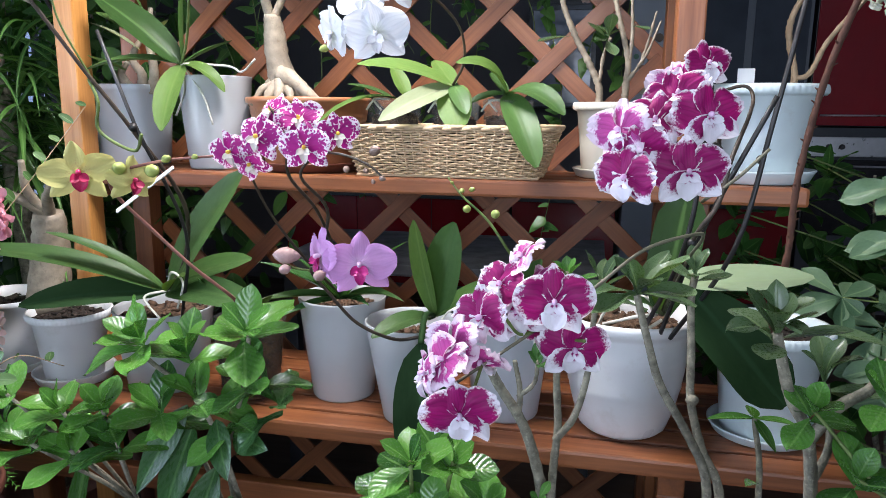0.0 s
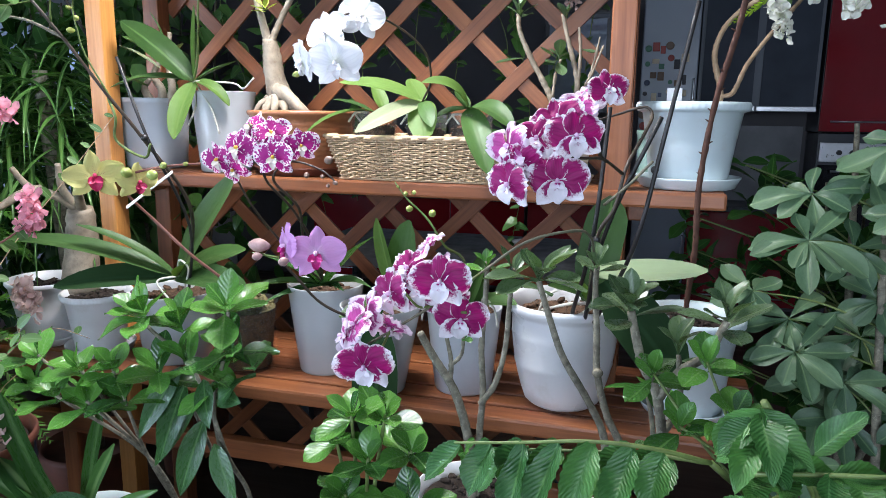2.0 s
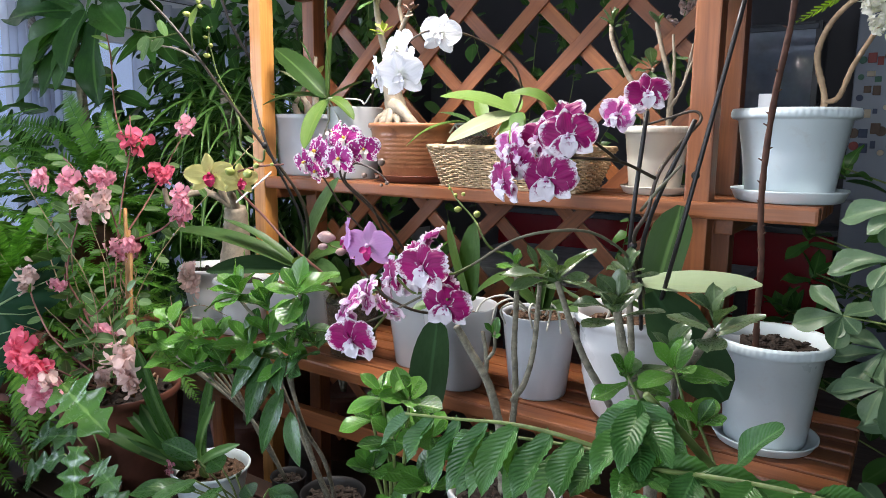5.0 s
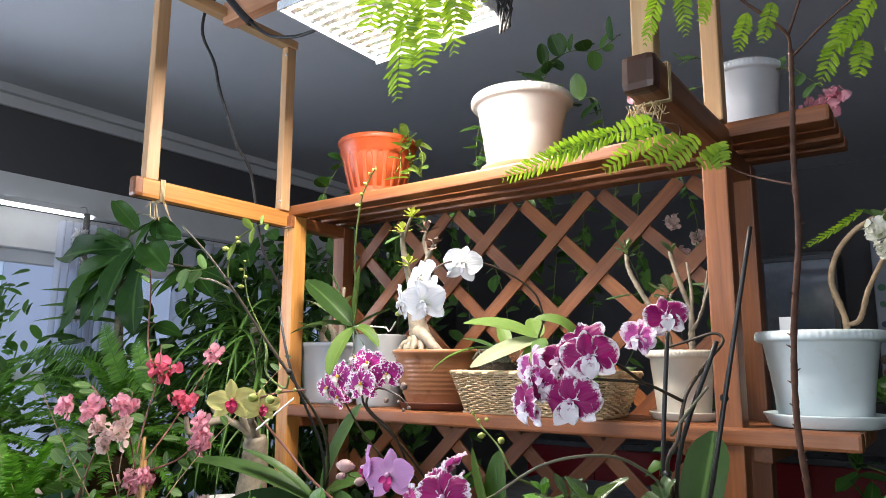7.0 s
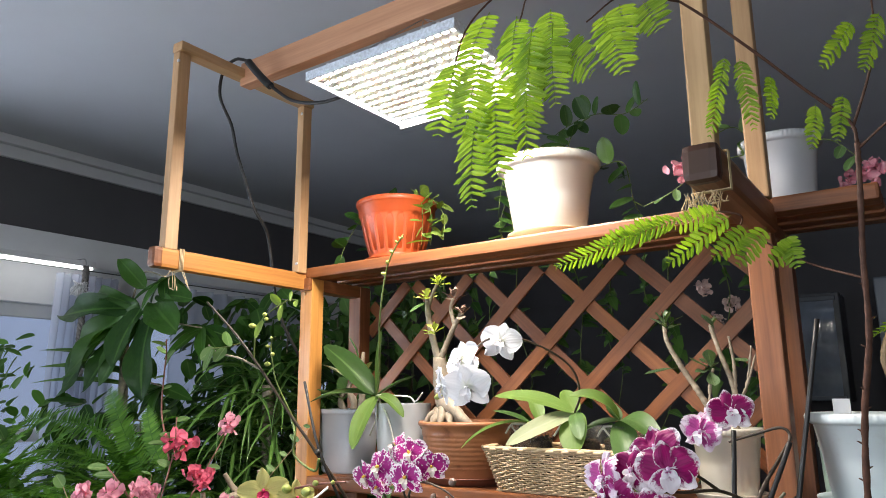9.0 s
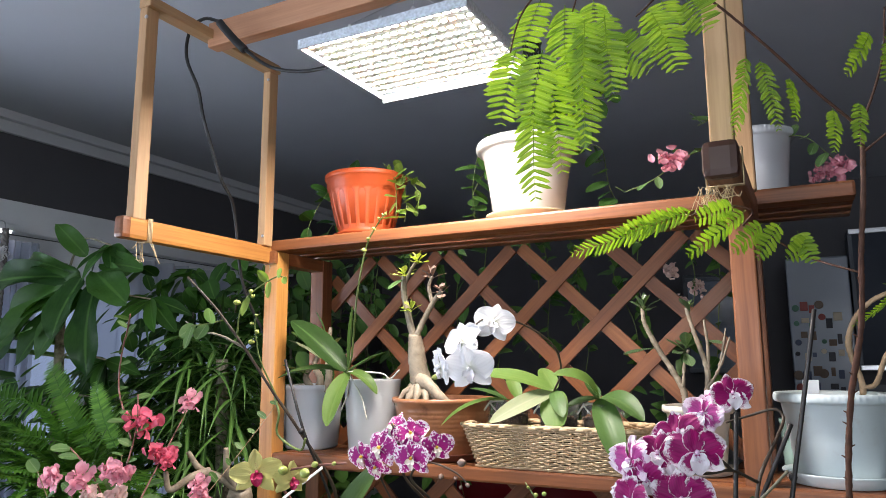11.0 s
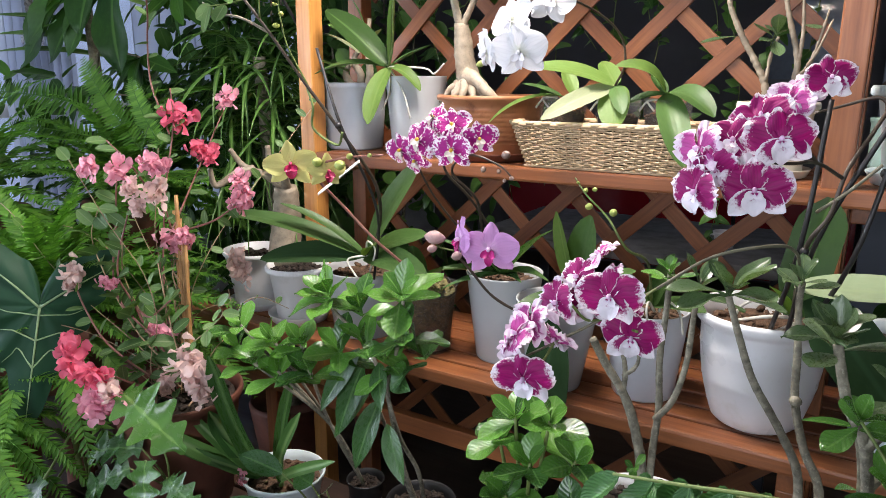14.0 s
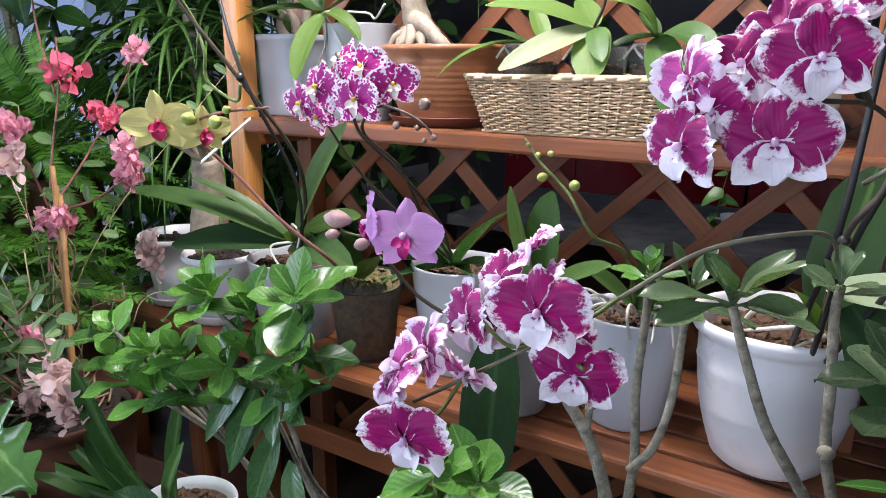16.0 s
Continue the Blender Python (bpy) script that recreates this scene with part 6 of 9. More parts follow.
# small spotted orchid in the milky pot
g = thing("potted_orchid", (-0.54, 1.49, S1), "orchid with magenta spotted flowers in a milky white pot", "orchid", "pots on the lower shelf")
pot_mesh(g, (-0.54, 1.49), 0.098, 0.070, S1, 1.030, MILK, "plain")
bm = bmesh.new()
lathe(bm, [(0, 0), (0.064, 0.001), (0.082, 0.17), (0.070, 0.185)], (-0.54, 1.49, S1 + 0.008), 30)
part("root_ball", bm, SOIL, g)
filling(g, (-0.54, 1.49), 0.088, 1.0, CHIPS, 12, name="potting_bark")
C = V(-0.53, 1.46, 1.035)
for t, w, b in (((-0.72, 1.36, 1.02), 0.035, 0.8), ((-0.66, 1.36, 0.99), 0.03, 0.6), ((-0.35, 1.36, 1.185), 0.045, 0.5), ((-0.36, 1.36, 1.06), 0.04, 0.8), ((-0.61, 1.40, 1.13), 0.05, 0.5), ((-0.69, 1.38, 1.12), 0.045, 0.6), ((-0.44, 1.38, 1.04), 0.03, 0.6)):
    leaf(g, C, t, w, LANCE if b < 0.7 else ORCHID, "blade", b, 0.3)
stem(g, [C, (-0.50, 1.35, 1.15), (-0.475, 1.20, 1.26), (-0.49, 1.12, 1.33), (-0.48, 1.10, 1.39), (-0.51, 1.10, 1.44)], 0.0036, DARKSTEM, 0.0022, seed=2)
stem(g, [C, (-0.50, 1.30, 1.17), (-0.44, 1.16, 1.27), (-0.455, 1.09, 1.33), (-0.42, 1.07, 1.365), (-0.375, 1.05, 1.37), (-0.33, 1.05, 1.355), (-0.305, 1.05, 1.335)], 0.0034, DARKSTEM, 0.0015, seed=3)
stem(g, [C, (-0.56, 1.34, 1.14), (-0.575, 1.22, 1.25), (-0.575, 1.14, 1.34)], 0.0034, DARKSTEM, 0.002, seed=4)
for i, (p, fc, s, rl) in enumerate((((-0.425, 1.040, 1.378), (0.1, -1, 0), 0.084, 0), ((-0.578, 1.095, 1.366), (-0.25, -1, -0.1), 0.080, 10), ((-0.512, 1.060, 1.392), (-0.1, -1, 0.1), 0.085, -8), ((-0.386, 1.070, 1.398), (0.8, -0.8, 0.1), 0.074, 5), ((-0.455, 1.090, 1.420), (0.1, -1, 0.45), 0.078, 14), ((-0.510, 1.110, 1.432), (-0.3, -1, 0.5), 0.074, -12), ((-0.540, 1.090, 1.348), (-0.2, -1, -0.35), 0.072, 22))):
    bloom(g, p, fc, s, "spotted", i % 3, rl, "white flower with magenta spots")
buds(g, [((-0.318, 1.045, 1.376), 0.011, (0.7, -0.5, 0.2)), ((-0.362, 1.045, 1.348), 0.0075, (0.3, -1, -0.5)), ((-0.333, 1.05, 1.346), 0.006, (0.5, -1, -0.2)), ((-0.308, 1.05, 1.335), 0.006, (1, -0.5, -0.2)), ((-0.322, 1.05, 1.330), 0.005, (0.5, -1, -0.5))], BUD_TAN)

# lilac orchid in the white sleeve
g = thing("potted_orchid", (-0.355, 1.40, S1), "lilac flowered orchid in a tall milky sleeve", "orchid", "pots on the lower shelf")
pot_mesh(g, (-0.355, 1.40), 0.097, 0.060, S1, 1.012, MILK, "plain")
filling(g, (-0.355, 1.40), 0.085, 0.965, CHIPS, 13, name="potting_bark")
C = V(-0.30, 1.36, 1.035)
for t, w, b, up, mt in (((-0.325, 1.30, 1.235), 0.055, 0.3, (-0.6, -1, 0), ORCHID_PALE), ((-0.245, 1.29, 1.235), 0.085, 0.35, (-0.3, -1, 0.2), ORCHID), ((-0.39, 1.24, 1.02), 0.05, 0.9, (0, -0.5, 1), ORCHID), ((-0.15, 1.30, 1.13), 0.05, 0.6, (0, -0.6, 1), ORCHID)):
    leaf(g, C, t, w, mt, "oval", b, 0.15, up)
leaf(g, (-0.285, 1.20, 1.03), (-0.262, 1.12, 0.787), 0.098, ORCHID_DARK_SHADED, "oval", 0.4, 0.15, (0.1, -1, -0.1))
stem(g, [C, (-0.295, 1.27, 1.06), (-0.285, 1.20, 1.03)], 0.006, ORCHID_DARK_SHADED, 0.006, "leaf_stalk")
stem(g, [(-0.315, 1.33, 1.0), (-0.325, 1.17, 1.045), (-0.375, 1.12, 1.085), (-0.41, 1.09, 1.14), (-0.43, 1.06, 1.185), (-0.405, 1.045, 1.20)], 0.0034, DARKSTEM, 0.0022)
stem(g, [(-0.43, 1.06, 1.185), (-0.455, 1.04, 1.195), (-0.46, 1.035, 1.215)], 0.002, GREENSTEM, 0.0016)
bloom(g, (-0.336, 1.025, 1.206), (0.25, -1, 0.05), 0.110, "lilac", 0, 3, "lilac flower with magenta lip")
bloom(g, (-0.402, 1.035, 1.214), (-0.75, -0.75, 0.02), 0.100, "lilac", 1, -6, "lilac flower with magenta lip")
buds(g, [((-0.455, 1.03, 1.214), 0.019, (-1, -0.4, 0.1)), ((-0.452, 1.015, 1.196), 0.011, (-0.3, -1, 0)), ((-0.392, 1.005, 1.192), 0.012, (-0.2, -1, 0))], BUD_PINK)

# budding orchid in the grey pot
g = thing("potted_orchid", (-0.165, 1.47, S1), "budding orchid with many pale roots in a grey pot", "orchid", "pots on the lower shelf")
pot_mesh(g, (-0.165, 1.47), 0.092, 0.070, S1, 1.006, GREYPLASTIC, "plain")
filling(g, (-0.165, 1.47), 0.083, 0.985, CHIPS, 14, name="potting_bark")
C = V(-0.15, 1.44, 1.02)
for t, w, b, up in (((-0.09, 1.36, 1.16), 0.05, 0.4, (-0.5, -1, 0.3)), ((-0.02, 1.36, 1.05), 0.05, 0.8, (0, -0.5, 1)), ((-0.22, 1.37, 1.10), 0.05, 0.6, (0, -0.5, 1)), ((-0.10, 1.40, 1.12), 0.055, 0.5, (0, -1, 0.3))):
    leaf(g, C, t, w, ORCHID, "oval", b, 0.2, up)
stem(g, [C, (-0.115, 1.26, 1.16), (-0.125, 1.15, 1.21), (-0.162, 1.15, 1.262), (-0.204, 1.15, 1.30), (-0.23, 1.155, 1.33)], 0.0032, GREENSTEM, 0.0015)
buds(g, [((-0.195, 1.14, 1.282), 0.009, (-0.3, -1, 0)), ((-0.150, 1.14, 1.275), 0.010, (0.6, -1, 0.3)), ((-0.205, 1.145, 1.31), 0.006, (0.3, -1, 0)), ((-0.222, 1.15, 1.322), 0.004, (-0.5, -1, 0.2)), ((-0.19, 1.15, 1.312), 0.006, (0.8, -0.6, 0.3))], BUD_GREEN)
roots(g, [[(-0.15 + dx, 1.43, 1.01), (-0.16 + dx * 2, 1.40 + dy, 1.045), (-0.17 + dx * 3.2, 1.38 + dy, 1.03), (-0.17 + dx * 3.6, 1.37, 0.99)] for dx, dy in ((-0.02, 0), (0.01, -0.02), (0.03, 0.0), (-0.035, 0.02), (0.02, 0.03), (-0.01, -0.04))])

# the great blotched orchid in the white pot
g = thing("potted_orchid", (0.075, 1.41, S1), "great orchid with magenta and white flowers in a white pot", "orchid", "pots on the lower shelf")
pot_mesh(g, (0.078, 1.455), 0.137, 0.083, S1, 1.048, WHITE, "bell")
filling(g, (0.078, 1.455), 0.112, 1.005, CHIPS, 15, 0.03, "potting_bark")
C = V(0.135, 1.37, 1.065)
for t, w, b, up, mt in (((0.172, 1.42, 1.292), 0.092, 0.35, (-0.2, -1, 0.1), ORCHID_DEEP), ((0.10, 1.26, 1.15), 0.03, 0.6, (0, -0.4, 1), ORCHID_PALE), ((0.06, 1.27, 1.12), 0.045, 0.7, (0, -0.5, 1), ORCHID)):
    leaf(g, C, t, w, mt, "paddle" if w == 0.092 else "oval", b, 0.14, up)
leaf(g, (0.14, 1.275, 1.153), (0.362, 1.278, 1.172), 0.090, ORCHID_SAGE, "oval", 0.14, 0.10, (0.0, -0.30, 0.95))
leaf(g, (0.17, 1.27, 1.14), (0.325, 1.22, 0.965), 0.105, ORCHID_DARK_SHADED, "paddle", 0.5, 0.14, (0.35, -1, 0.15))
roots(g, [[(0.13, 1.42, 1.05), (0.09, 1.38, 1.055), (0.03, 1.40, 1.03)], [(0.13, 1.42, 1.05), (0.10, 1.40, 1.09), (0.04, 1.42, 1.06), (0.015, 1.43, 1.0)], [(0.14, 1.42, 1.04), (0.10, 1.38, 1.02), (0.08, 1.38, 0.98)]], r=0.004)
# the arching stem with the lower spray
stem(g, [C, (0.15, 1.20, 1.20), (0.15, 1.05, 1.265), (0.127, 0.96, 1.285), (0.065, 0.91, 1.272), (0.005, 0.87, 1.228), (-0.06, 0.845, 1.180), (-0.115, 0.81, 1.145), (-0.15, 0.78, 1.125)], 0.0028, GREYSTEM, 0.0018)
LOWER = [((-0.034, 0.795, 1.23), (0.05, -1, 0.05), 0.088, 0), ((-0.012, 0.825, 1.168), (0.3, -1, -0.12), 0.084, -4), ((-0.118, 0.825, 1.198), (-0.55, -1, 0.1), 0.085, 10), ((-0.078, 0.87, 1.262), (-0.9, -0.1, 0.75), 0.072, 16), ((-0.125, 0.735, 1.116), (0.1, -1, -0.15), 0.086, 4), ((-0.172, 0.775, 1.142), (-1, -0.35, 0.1), 0.08, 15), ((-0.115, 0.815, 1.15), (-0.3, -0.7, -0.7), 0.072, 30)]
LOWER += [((-0.15, 0.76, 1.165), (-0.6, -0.5, 0.6), 0.07, -20), ((-0.06, 0.85, 1.235), (-0.7, -0.5, 0.5), 0.07, 40), ((-0.078, 0.835, 1.205), (-0.2, -1, 0.2), 0.08, 14), ((-0.1, 0.85, 1.232), (-0.5, -0.8, 0.5), 0.074, -18), ((-0.145, 0.795, 1.172), (-0.7, -0.8, 0.2), 0.078, 8), ((-0.04, 0.85, 1.19), (0.0, -1, -0.3), 0.076, 20)]
for i, (p, fc, s, rl) in enumerate(LOWER):
    bloom(g, p, fc, s, "pale" if fc[0] < -0.55 or fc[2] < -0.5 else "blotched", i % 4, rl, "magenta flower with ragged white edges")
for p, q in (((0.005, 0.87, 1.228), (-0.024, 0.80, 1.232)), ((-0.03, 0.855, 1.20), (0.0, 0.81, 1.184)), ((-0.06, 0.845, 1.18), (-0.09, 0.80, 1.21)), ((-0.115, 0.81, 1.145), (-0.128, 0.745, 1.122))):
    stem(g, [p, ((p[0] + q[0]) / 2, (p[1] + q[1]) / 2, (p[2] + q[2]) / 2 - 0.012), q], 0.002, GREENSTEM, 0.002, "flower_stalk")
# the tall stem with the upper spray
stem(g, [C, (0.155, 1.19, 1.235), (0.185, 1.165, 1.30), (0.20, 1.17, 1.37), (0.228, 1.22, 1.43), (0.240, 1.265, 1.462), (0.225, 1.27, 1.478), (0.18, 1.265, 1.465), (0.14, 1.255, 1.452)], 0.0042, DARKSTEM, 0.0022, seed=5)
stem(g, [(0.195, 1.165, 1.36), (0.165, 1.07, 1.39), (0.137, 0.97, 1.397), (0.07, 0.955, 1.40)], 0.003, DARKSTEM, 0.0018, seed=6)
stem(g, [(0.165, 1.07, 1.39), (0.15, 1.0, 1.42), (0.12, 0.97, 1.44)], 0.003, DARKSTEM, 0.0018, seed=7)
for i, (p, fc, s, rl) in enumerate((((0.109, 0.918, 1.365), (0.05, -1, 0.0), 0.094, 3), ((0.038, 0.910, 1.358), (-0.6, -1, -0.1), 0.086, -8), ((0.030, 0.945, 1.412), (-0.85, -0.9, 0.1), 0.086, 12), ((0.072, 0.955, 1.425), (-0.4, -1, 0.25), 0.080, -4), ((0.130, 0.939, 1.430), (0.4, -1, 0.1), 0.090, 6), ((0.098, 0.985, 1.455), (0.0, -0.9, 0.6), 0.084, 18), ((0.108, 1.205, 1.470), (-0.4, -1, 0.2), 0.078, -12), ((0.160, 1.206, 1.508), (0.4, -1, 0.25), 0.080, 8), ((0.125, 1.215, 1.490), (-0.2, -1, 0.5), 0.070, 30), ((0.056, 0.935, 1.388), (-0.2, -1, -0.3), 0.074, 24))):
    bloom(g, p, fc, s, "pale" if fc[0] < -0.8 or (p[1] > 1.1 and fc[0] < 0) else "blotched", (i + 1) % 4, rl, "magenta flower with ragged white edges")
for pts in ([(0.10, 1.35, 1.03), (0.148, 1.19, 1.242), (0.166, 1.19, 1.476)], [(0.15, 1.34, 1.03), (0.222, 1.215, 1.22), (0.262, 1.215, 1.42), (0.306, 1.235, 1.66)], [(0.13, 1.34, 1.03), (0.17, 1.20, 1.25), (0.255, 1.17, 1.46)]):
    bm = bmesh.new()
    tube(bm, pts, 0.0043, 0.0040, 8)
    part("stake", bm, STAKE, g, "dark support stake")
for c in ((0.155, 1.187, 1.235), (0.25, 1.215, 1.365)):
    bm = bmesh.new()
    bmesh.ops.create_uvsphere(bm, u_segments=10, v_segments=6, radius=0.0075, matrix=Matrix.Translation(c))
    part("clip", bm, STAKE, g)
stem(g, [(0.165, 1.19, 1.30), (0.205, 1.15, 1.34), (0.245, 1.14, 1.385)], 0.003, GREYSTEM, 0.0024)

# the red-stemmed tree in the bluish pot
g = thing("feather_leaf_tree", (0.36, 1.50, S1), "young red stemmed tree with feathery leaves in a bluish pot", "potted tree")
saucer(g, (0.355, 1.49), 0.105, S1, BLUEWHITE, 0.022)
pot_mesh(g, (0.355, 1.49), 0.116, 0.080, S1 + 0.007, 1.030, BLUEWHITE, "rim")
filling(g, (0.355, 1.49), 0.098, 1.0, SOIL, 16)
bm = bmesh.new()
box(bm, (0.272, 1.425, 0.96), (0.305, 1.43, 1.035), 0.001)
part("plant_label", bm, WHITE, g, "white plastic label", smooth=False)
stem(g, [(0.335, 1.43, 1.0), (0.338, 1.40, 1.10), (0.342, 1.37, 1.20), (0.338, 1.34, 1.33), (0.352, 1.30, 1.49), (0.378, 1.25, 1.63), (0.386, 1.21, 1.75), (0.396, 1.18, 1.85), (0.402, 1.17, 1.935)], 0.0064, REDBARK, 0.0042, "trunk", knobs=0.6)
rng = random.Random(33)
for k in range(22):
    q = smooth_path([(0.335, 1.43, 1.0), (0.342, 1.37, 1.20), (0.338, 1.34, 1.33), (0.352, 1.30, 1.49), (0.378, 1.25, 1.63), (0.396, 1.18, 1.85)], 8)[3 + int(k * 1.6)]
    a = rng.uniform(0, 6.28)
    stem(g, [q, q + V(math.cos(a) * 0.011, math.sin(a) * 0.006 - 0.003, 0.006)], 0.0028, REDBARK, 0.0008, "thorn", seed=k)
for i, (pts, r) in enumerate((([(0.402, 1.17, 1.935), (0.395, 1.165, 1.972), (0.34, 1.13, 2.03), (0.27, 1.06, 2.10), (0.19, 0.98, 2.17), (0.10, 0.88, 2.22), (0.02, 0.80, 2.22)], 0.0042), ([(0.398, 1.17, 1.96), (0.43, 1.16, 2.04), (0.446, 1.15, 2.10), (0.45, 1.12, 2.16)], 0.0034), ([(0.402, 1.17, 1.925), (0.458, 1.15, 1.962), (0.52, 1.12, 1.985), (0.60, 1.08, 1.99)], 0.0032), ([(0.385, 1.22, 1.72), (0.30, 1.25, 1.76), (0.24, 1.22, 1.80), (0.20, 1.20, 1.82)], 0.003))):
    stem(g, pts, r * 0.72, REDBARK, r * 0.4, "branch", seed=i, knobs=0.1)
FRONDS = {}


def frond_mesh(kind, pairs, mat, bend, leaf_len, leaf_w, variant=0):
    """A feathered leaf one metre long along y, hanging by the bend."""
    key = (kind, pairs, bend, variant)
    if key in FRONDS:
        return FRONDS[key]
    rng = random.Random(variant + 5)
    bm = bmesh.new()
    uvl = bm.loops.layers.uv.new("UVMap")
    pts, y, z, x = [], 0.0, 0.0, 0.0
    sway = rng.uniform(-0.07, 0.07) if kind == "feather" else rng.uniform(-0.25, 0.25)
    for i in range(pairs + 1):
        v = i / pairs
        ang = bend * v - bend * 0.35
        pts.append((V(x, y, z), V(sway * v, math.cos(ang), -math.sin(ang)).normalized()))
        x += sway * v / pairs
        y += math.cos(ang) / pairs
        z -= math.sin(ang) / pairs
    tube(bm, [p for p, _ in pts], 0.006, 0.002, 4, 1, cap=False)
    for i, (p, d) in enumerate(pts[1:], 1):
        v = i / pairs
        f = (0.35 + 0.65 * math.sin(math.pi * min(1, v * 0.85 + 0.12)) ** 0.7) * (1.0 if v < 0.93 else 0.6)
        for s in (-1, 1):
            out = V(s, (0.34 if kind == "feather" else 0.25) + rng.uniform(-0.06, 0.06), rng.uniform(-0.2, 0.1))
            out = (out + d * (0.05 if kind == "feather" else 0.2)).normalized()
            m = frame_of(p, out, V(0, 0.25, 1) + V(rng.uniform(-0.2, 0.2), 0, 0), leaf_w * f * rng.uniform(0.85, 1.1), leaf_len * f * rng.uniform(0.88, 1.08))
            add_leaf(bm, uvl, m, "oblong" if kind == "feather" else "blade", 0.3, 0.1, 4 if kind == "feather" else 3, 2)
    FRONDS[key] = finish("frond", bm, mat)
    return FRONDS[key]


def frond(parent, base, tip, width, kind="feather", bend=0.9, variant=0, up=(0, -0.4, 1), name="frond"):
    base, tip = Vector(base), Vector(tip)
    pairs = max(7, round((tip - base).length / 0.0096)) if kind == "feather" else 38
    me = frond_mesh(kind, pairs, FEATHER if kind == "feather" else FERN, bend, 0.25 if kind == "feather" else 0.118, 0.82 / pairs if kind == "feather" else 0.034, variant % 4)
    ye = sum(math.cos(bend * i / pairs - bend * 0.35) for i in range(pairs)) / pairs
    ze = -sum(math.sin(bend * i / pairs - bend * 0.35) for i in range(pairs)) / pairs
    size = (tip - base).length / math.hypot(ye, ze)
    m = frame_of(base, tip - base, up) @ Matrix.Rotation(-math.atan2(ze, ye), 4, "X") @ Matrix.Diagonal((width, size, size, 1))
    return shared(name, me, parent, m)


rng = random.Random(12)
RIGHT = [((0.232, 1.08, 2.102), (0.21, 1.02, 1.945), 0.11), ((0.254, 1.08, 2.09), (0.277, 1.02, 1.942), 0.12), ((0.298, 1.08, 2.048), (0.302, 1.02, 1.953), 0.10), ((0.358, 1.08, 1.982), (0.351, 1.02, 1.894), 0.10), ((0.421, 1.08, 2.103), (0.379, 1.02, 2.016), 0.12), ((0.458, 1.08, 2.107), (0.431, 1.02, 1.995), 0.12), ((0.491, 1.08, 2.011), (0.552, 1.02, 1.966), 0.11)]
RIGHT += [((0.494, 1.08, 2.043), (0.551, 1.02, 1.955), 0.12), ((0.497, 1.08, 1.935), (0.459, 1.02, 1.815), 0.12), ((0.512, 1.08, 1.891), (0.506, 1.02, 1.813), 0.11), ((0.531, 1.08, 1.95), (0.479, 1.02, 1.856), 0.12), ((0.55, 1.08, 1.89), (0.554, 1.02, 1.818), 0.11), ((0.525, 1.08, 2.083), (0.576, 1.02, 2.019), 0.11), ((0.396, 1.08, 1.988), (0.388, 1.02, 1.898), 0.10), ((0.462, 1.45, 1.712), (0.372, 1.35, 1.634), 0.06)]
# the bright leaves hanging before the lamp
BEFORE_LAMP = [((-0.022, 0.69, 1.943), (-0.015, 0.65, 1.782), 0.10), ((-0.006, 0.71, 1.986), (0.02, 0.67, 1.82), 0.10), ((0.035, 0.75, 2.068), (0.043, 0.71, 1.859), 0.10), ((0.06, 0.77, 2.079), (0.075, 0.73, 1.933), 0.10), ((-0.043, 0.67, 2.006), (-0.054, 0.63, 1.886), 0.10), ((0.071, 0.79, 2.046), (0.125, 0.75, 1.973), 0.10), ((0.115, 0.83, 2.102), (0.159, 0.79, 1.981), 0.10), ((-0.025, 0.73, 2.105), (-0.043, 0.69, 2.005), 0.10)]
BEFORE_LAMP += [((0.0, 0.77, 2.109), (0.009, 0.73, 1.982), 0.10), ((0.011, 0.79, 2.069), (0.013, 0.75, 1.914), 0.10), ((0.165, 0.87, 2.124), (0.199, 0.83, 2.052), 0.10), ((-0.004, 0.67, 1.995), (-0.013, 0.63, 1.87), 0.10), ((0.029, 0.83, 2.14), (0.04, 0.79, 2.016), 0.10), ((0.127, 0.87, 2.134), (0.146, 0.83, 2.037), 0.10)]
# the spray tied to the arm
AT_ARM = [((0.125, 1.12, 1.842), (-0.083, 1.05, 1.765), 0.105), ((0.115, 1.12, 1.838), (0.0, 1.06, 1.802), 0.105), ((0.195, 1.1, 1.838), (0.135, 1.05, 1.812), 0.105), ((0.212, 1.1, 1.828), (0.120, 1.05, 1.750), 0.095), ((0.237, 1.1, 1.803), (0.193, 1.05, 1.750), 0.095), ((0.265, 1.1, 1.80), (0.228, 1.05, 1.737), 0.095), ((0.306, 1.1, 1.770), (0.272, 1.06, 1.735), 0.09), ((0.29, 1.11, 1.785), (0.31, 1.06, 1.725), 0.09)]
stem(g, [(0.20, 1.20, 1.82), (0.22, 1.14, 1.835), (0.17, 1.12, 1.845), (0.12, 1.11, 1.83)], 0.002, REDBARK, 0.0012, "twig")
for i, (b, t, w) in enumerate([(b, t, w * 0.56) for b, t, w in RIGHT] + BEFORE_LAMP + [(b, t, w * 0.85) for b, t, w in AT_ARM]):
    hanging = Vector(b).y < 0.9 and b[2] > 1.9
    frond(g, b, t, w * 1.32 if hanging else w * 1.05, "feather", 0.3 if hanging else rng.choice((0.2, 0.4)), i, (rng.uniform(-0.1, 0.5), -0.9, -0.3) if hanging else (rng.uniform(0.1, 0.6), -0.8, -0.25))
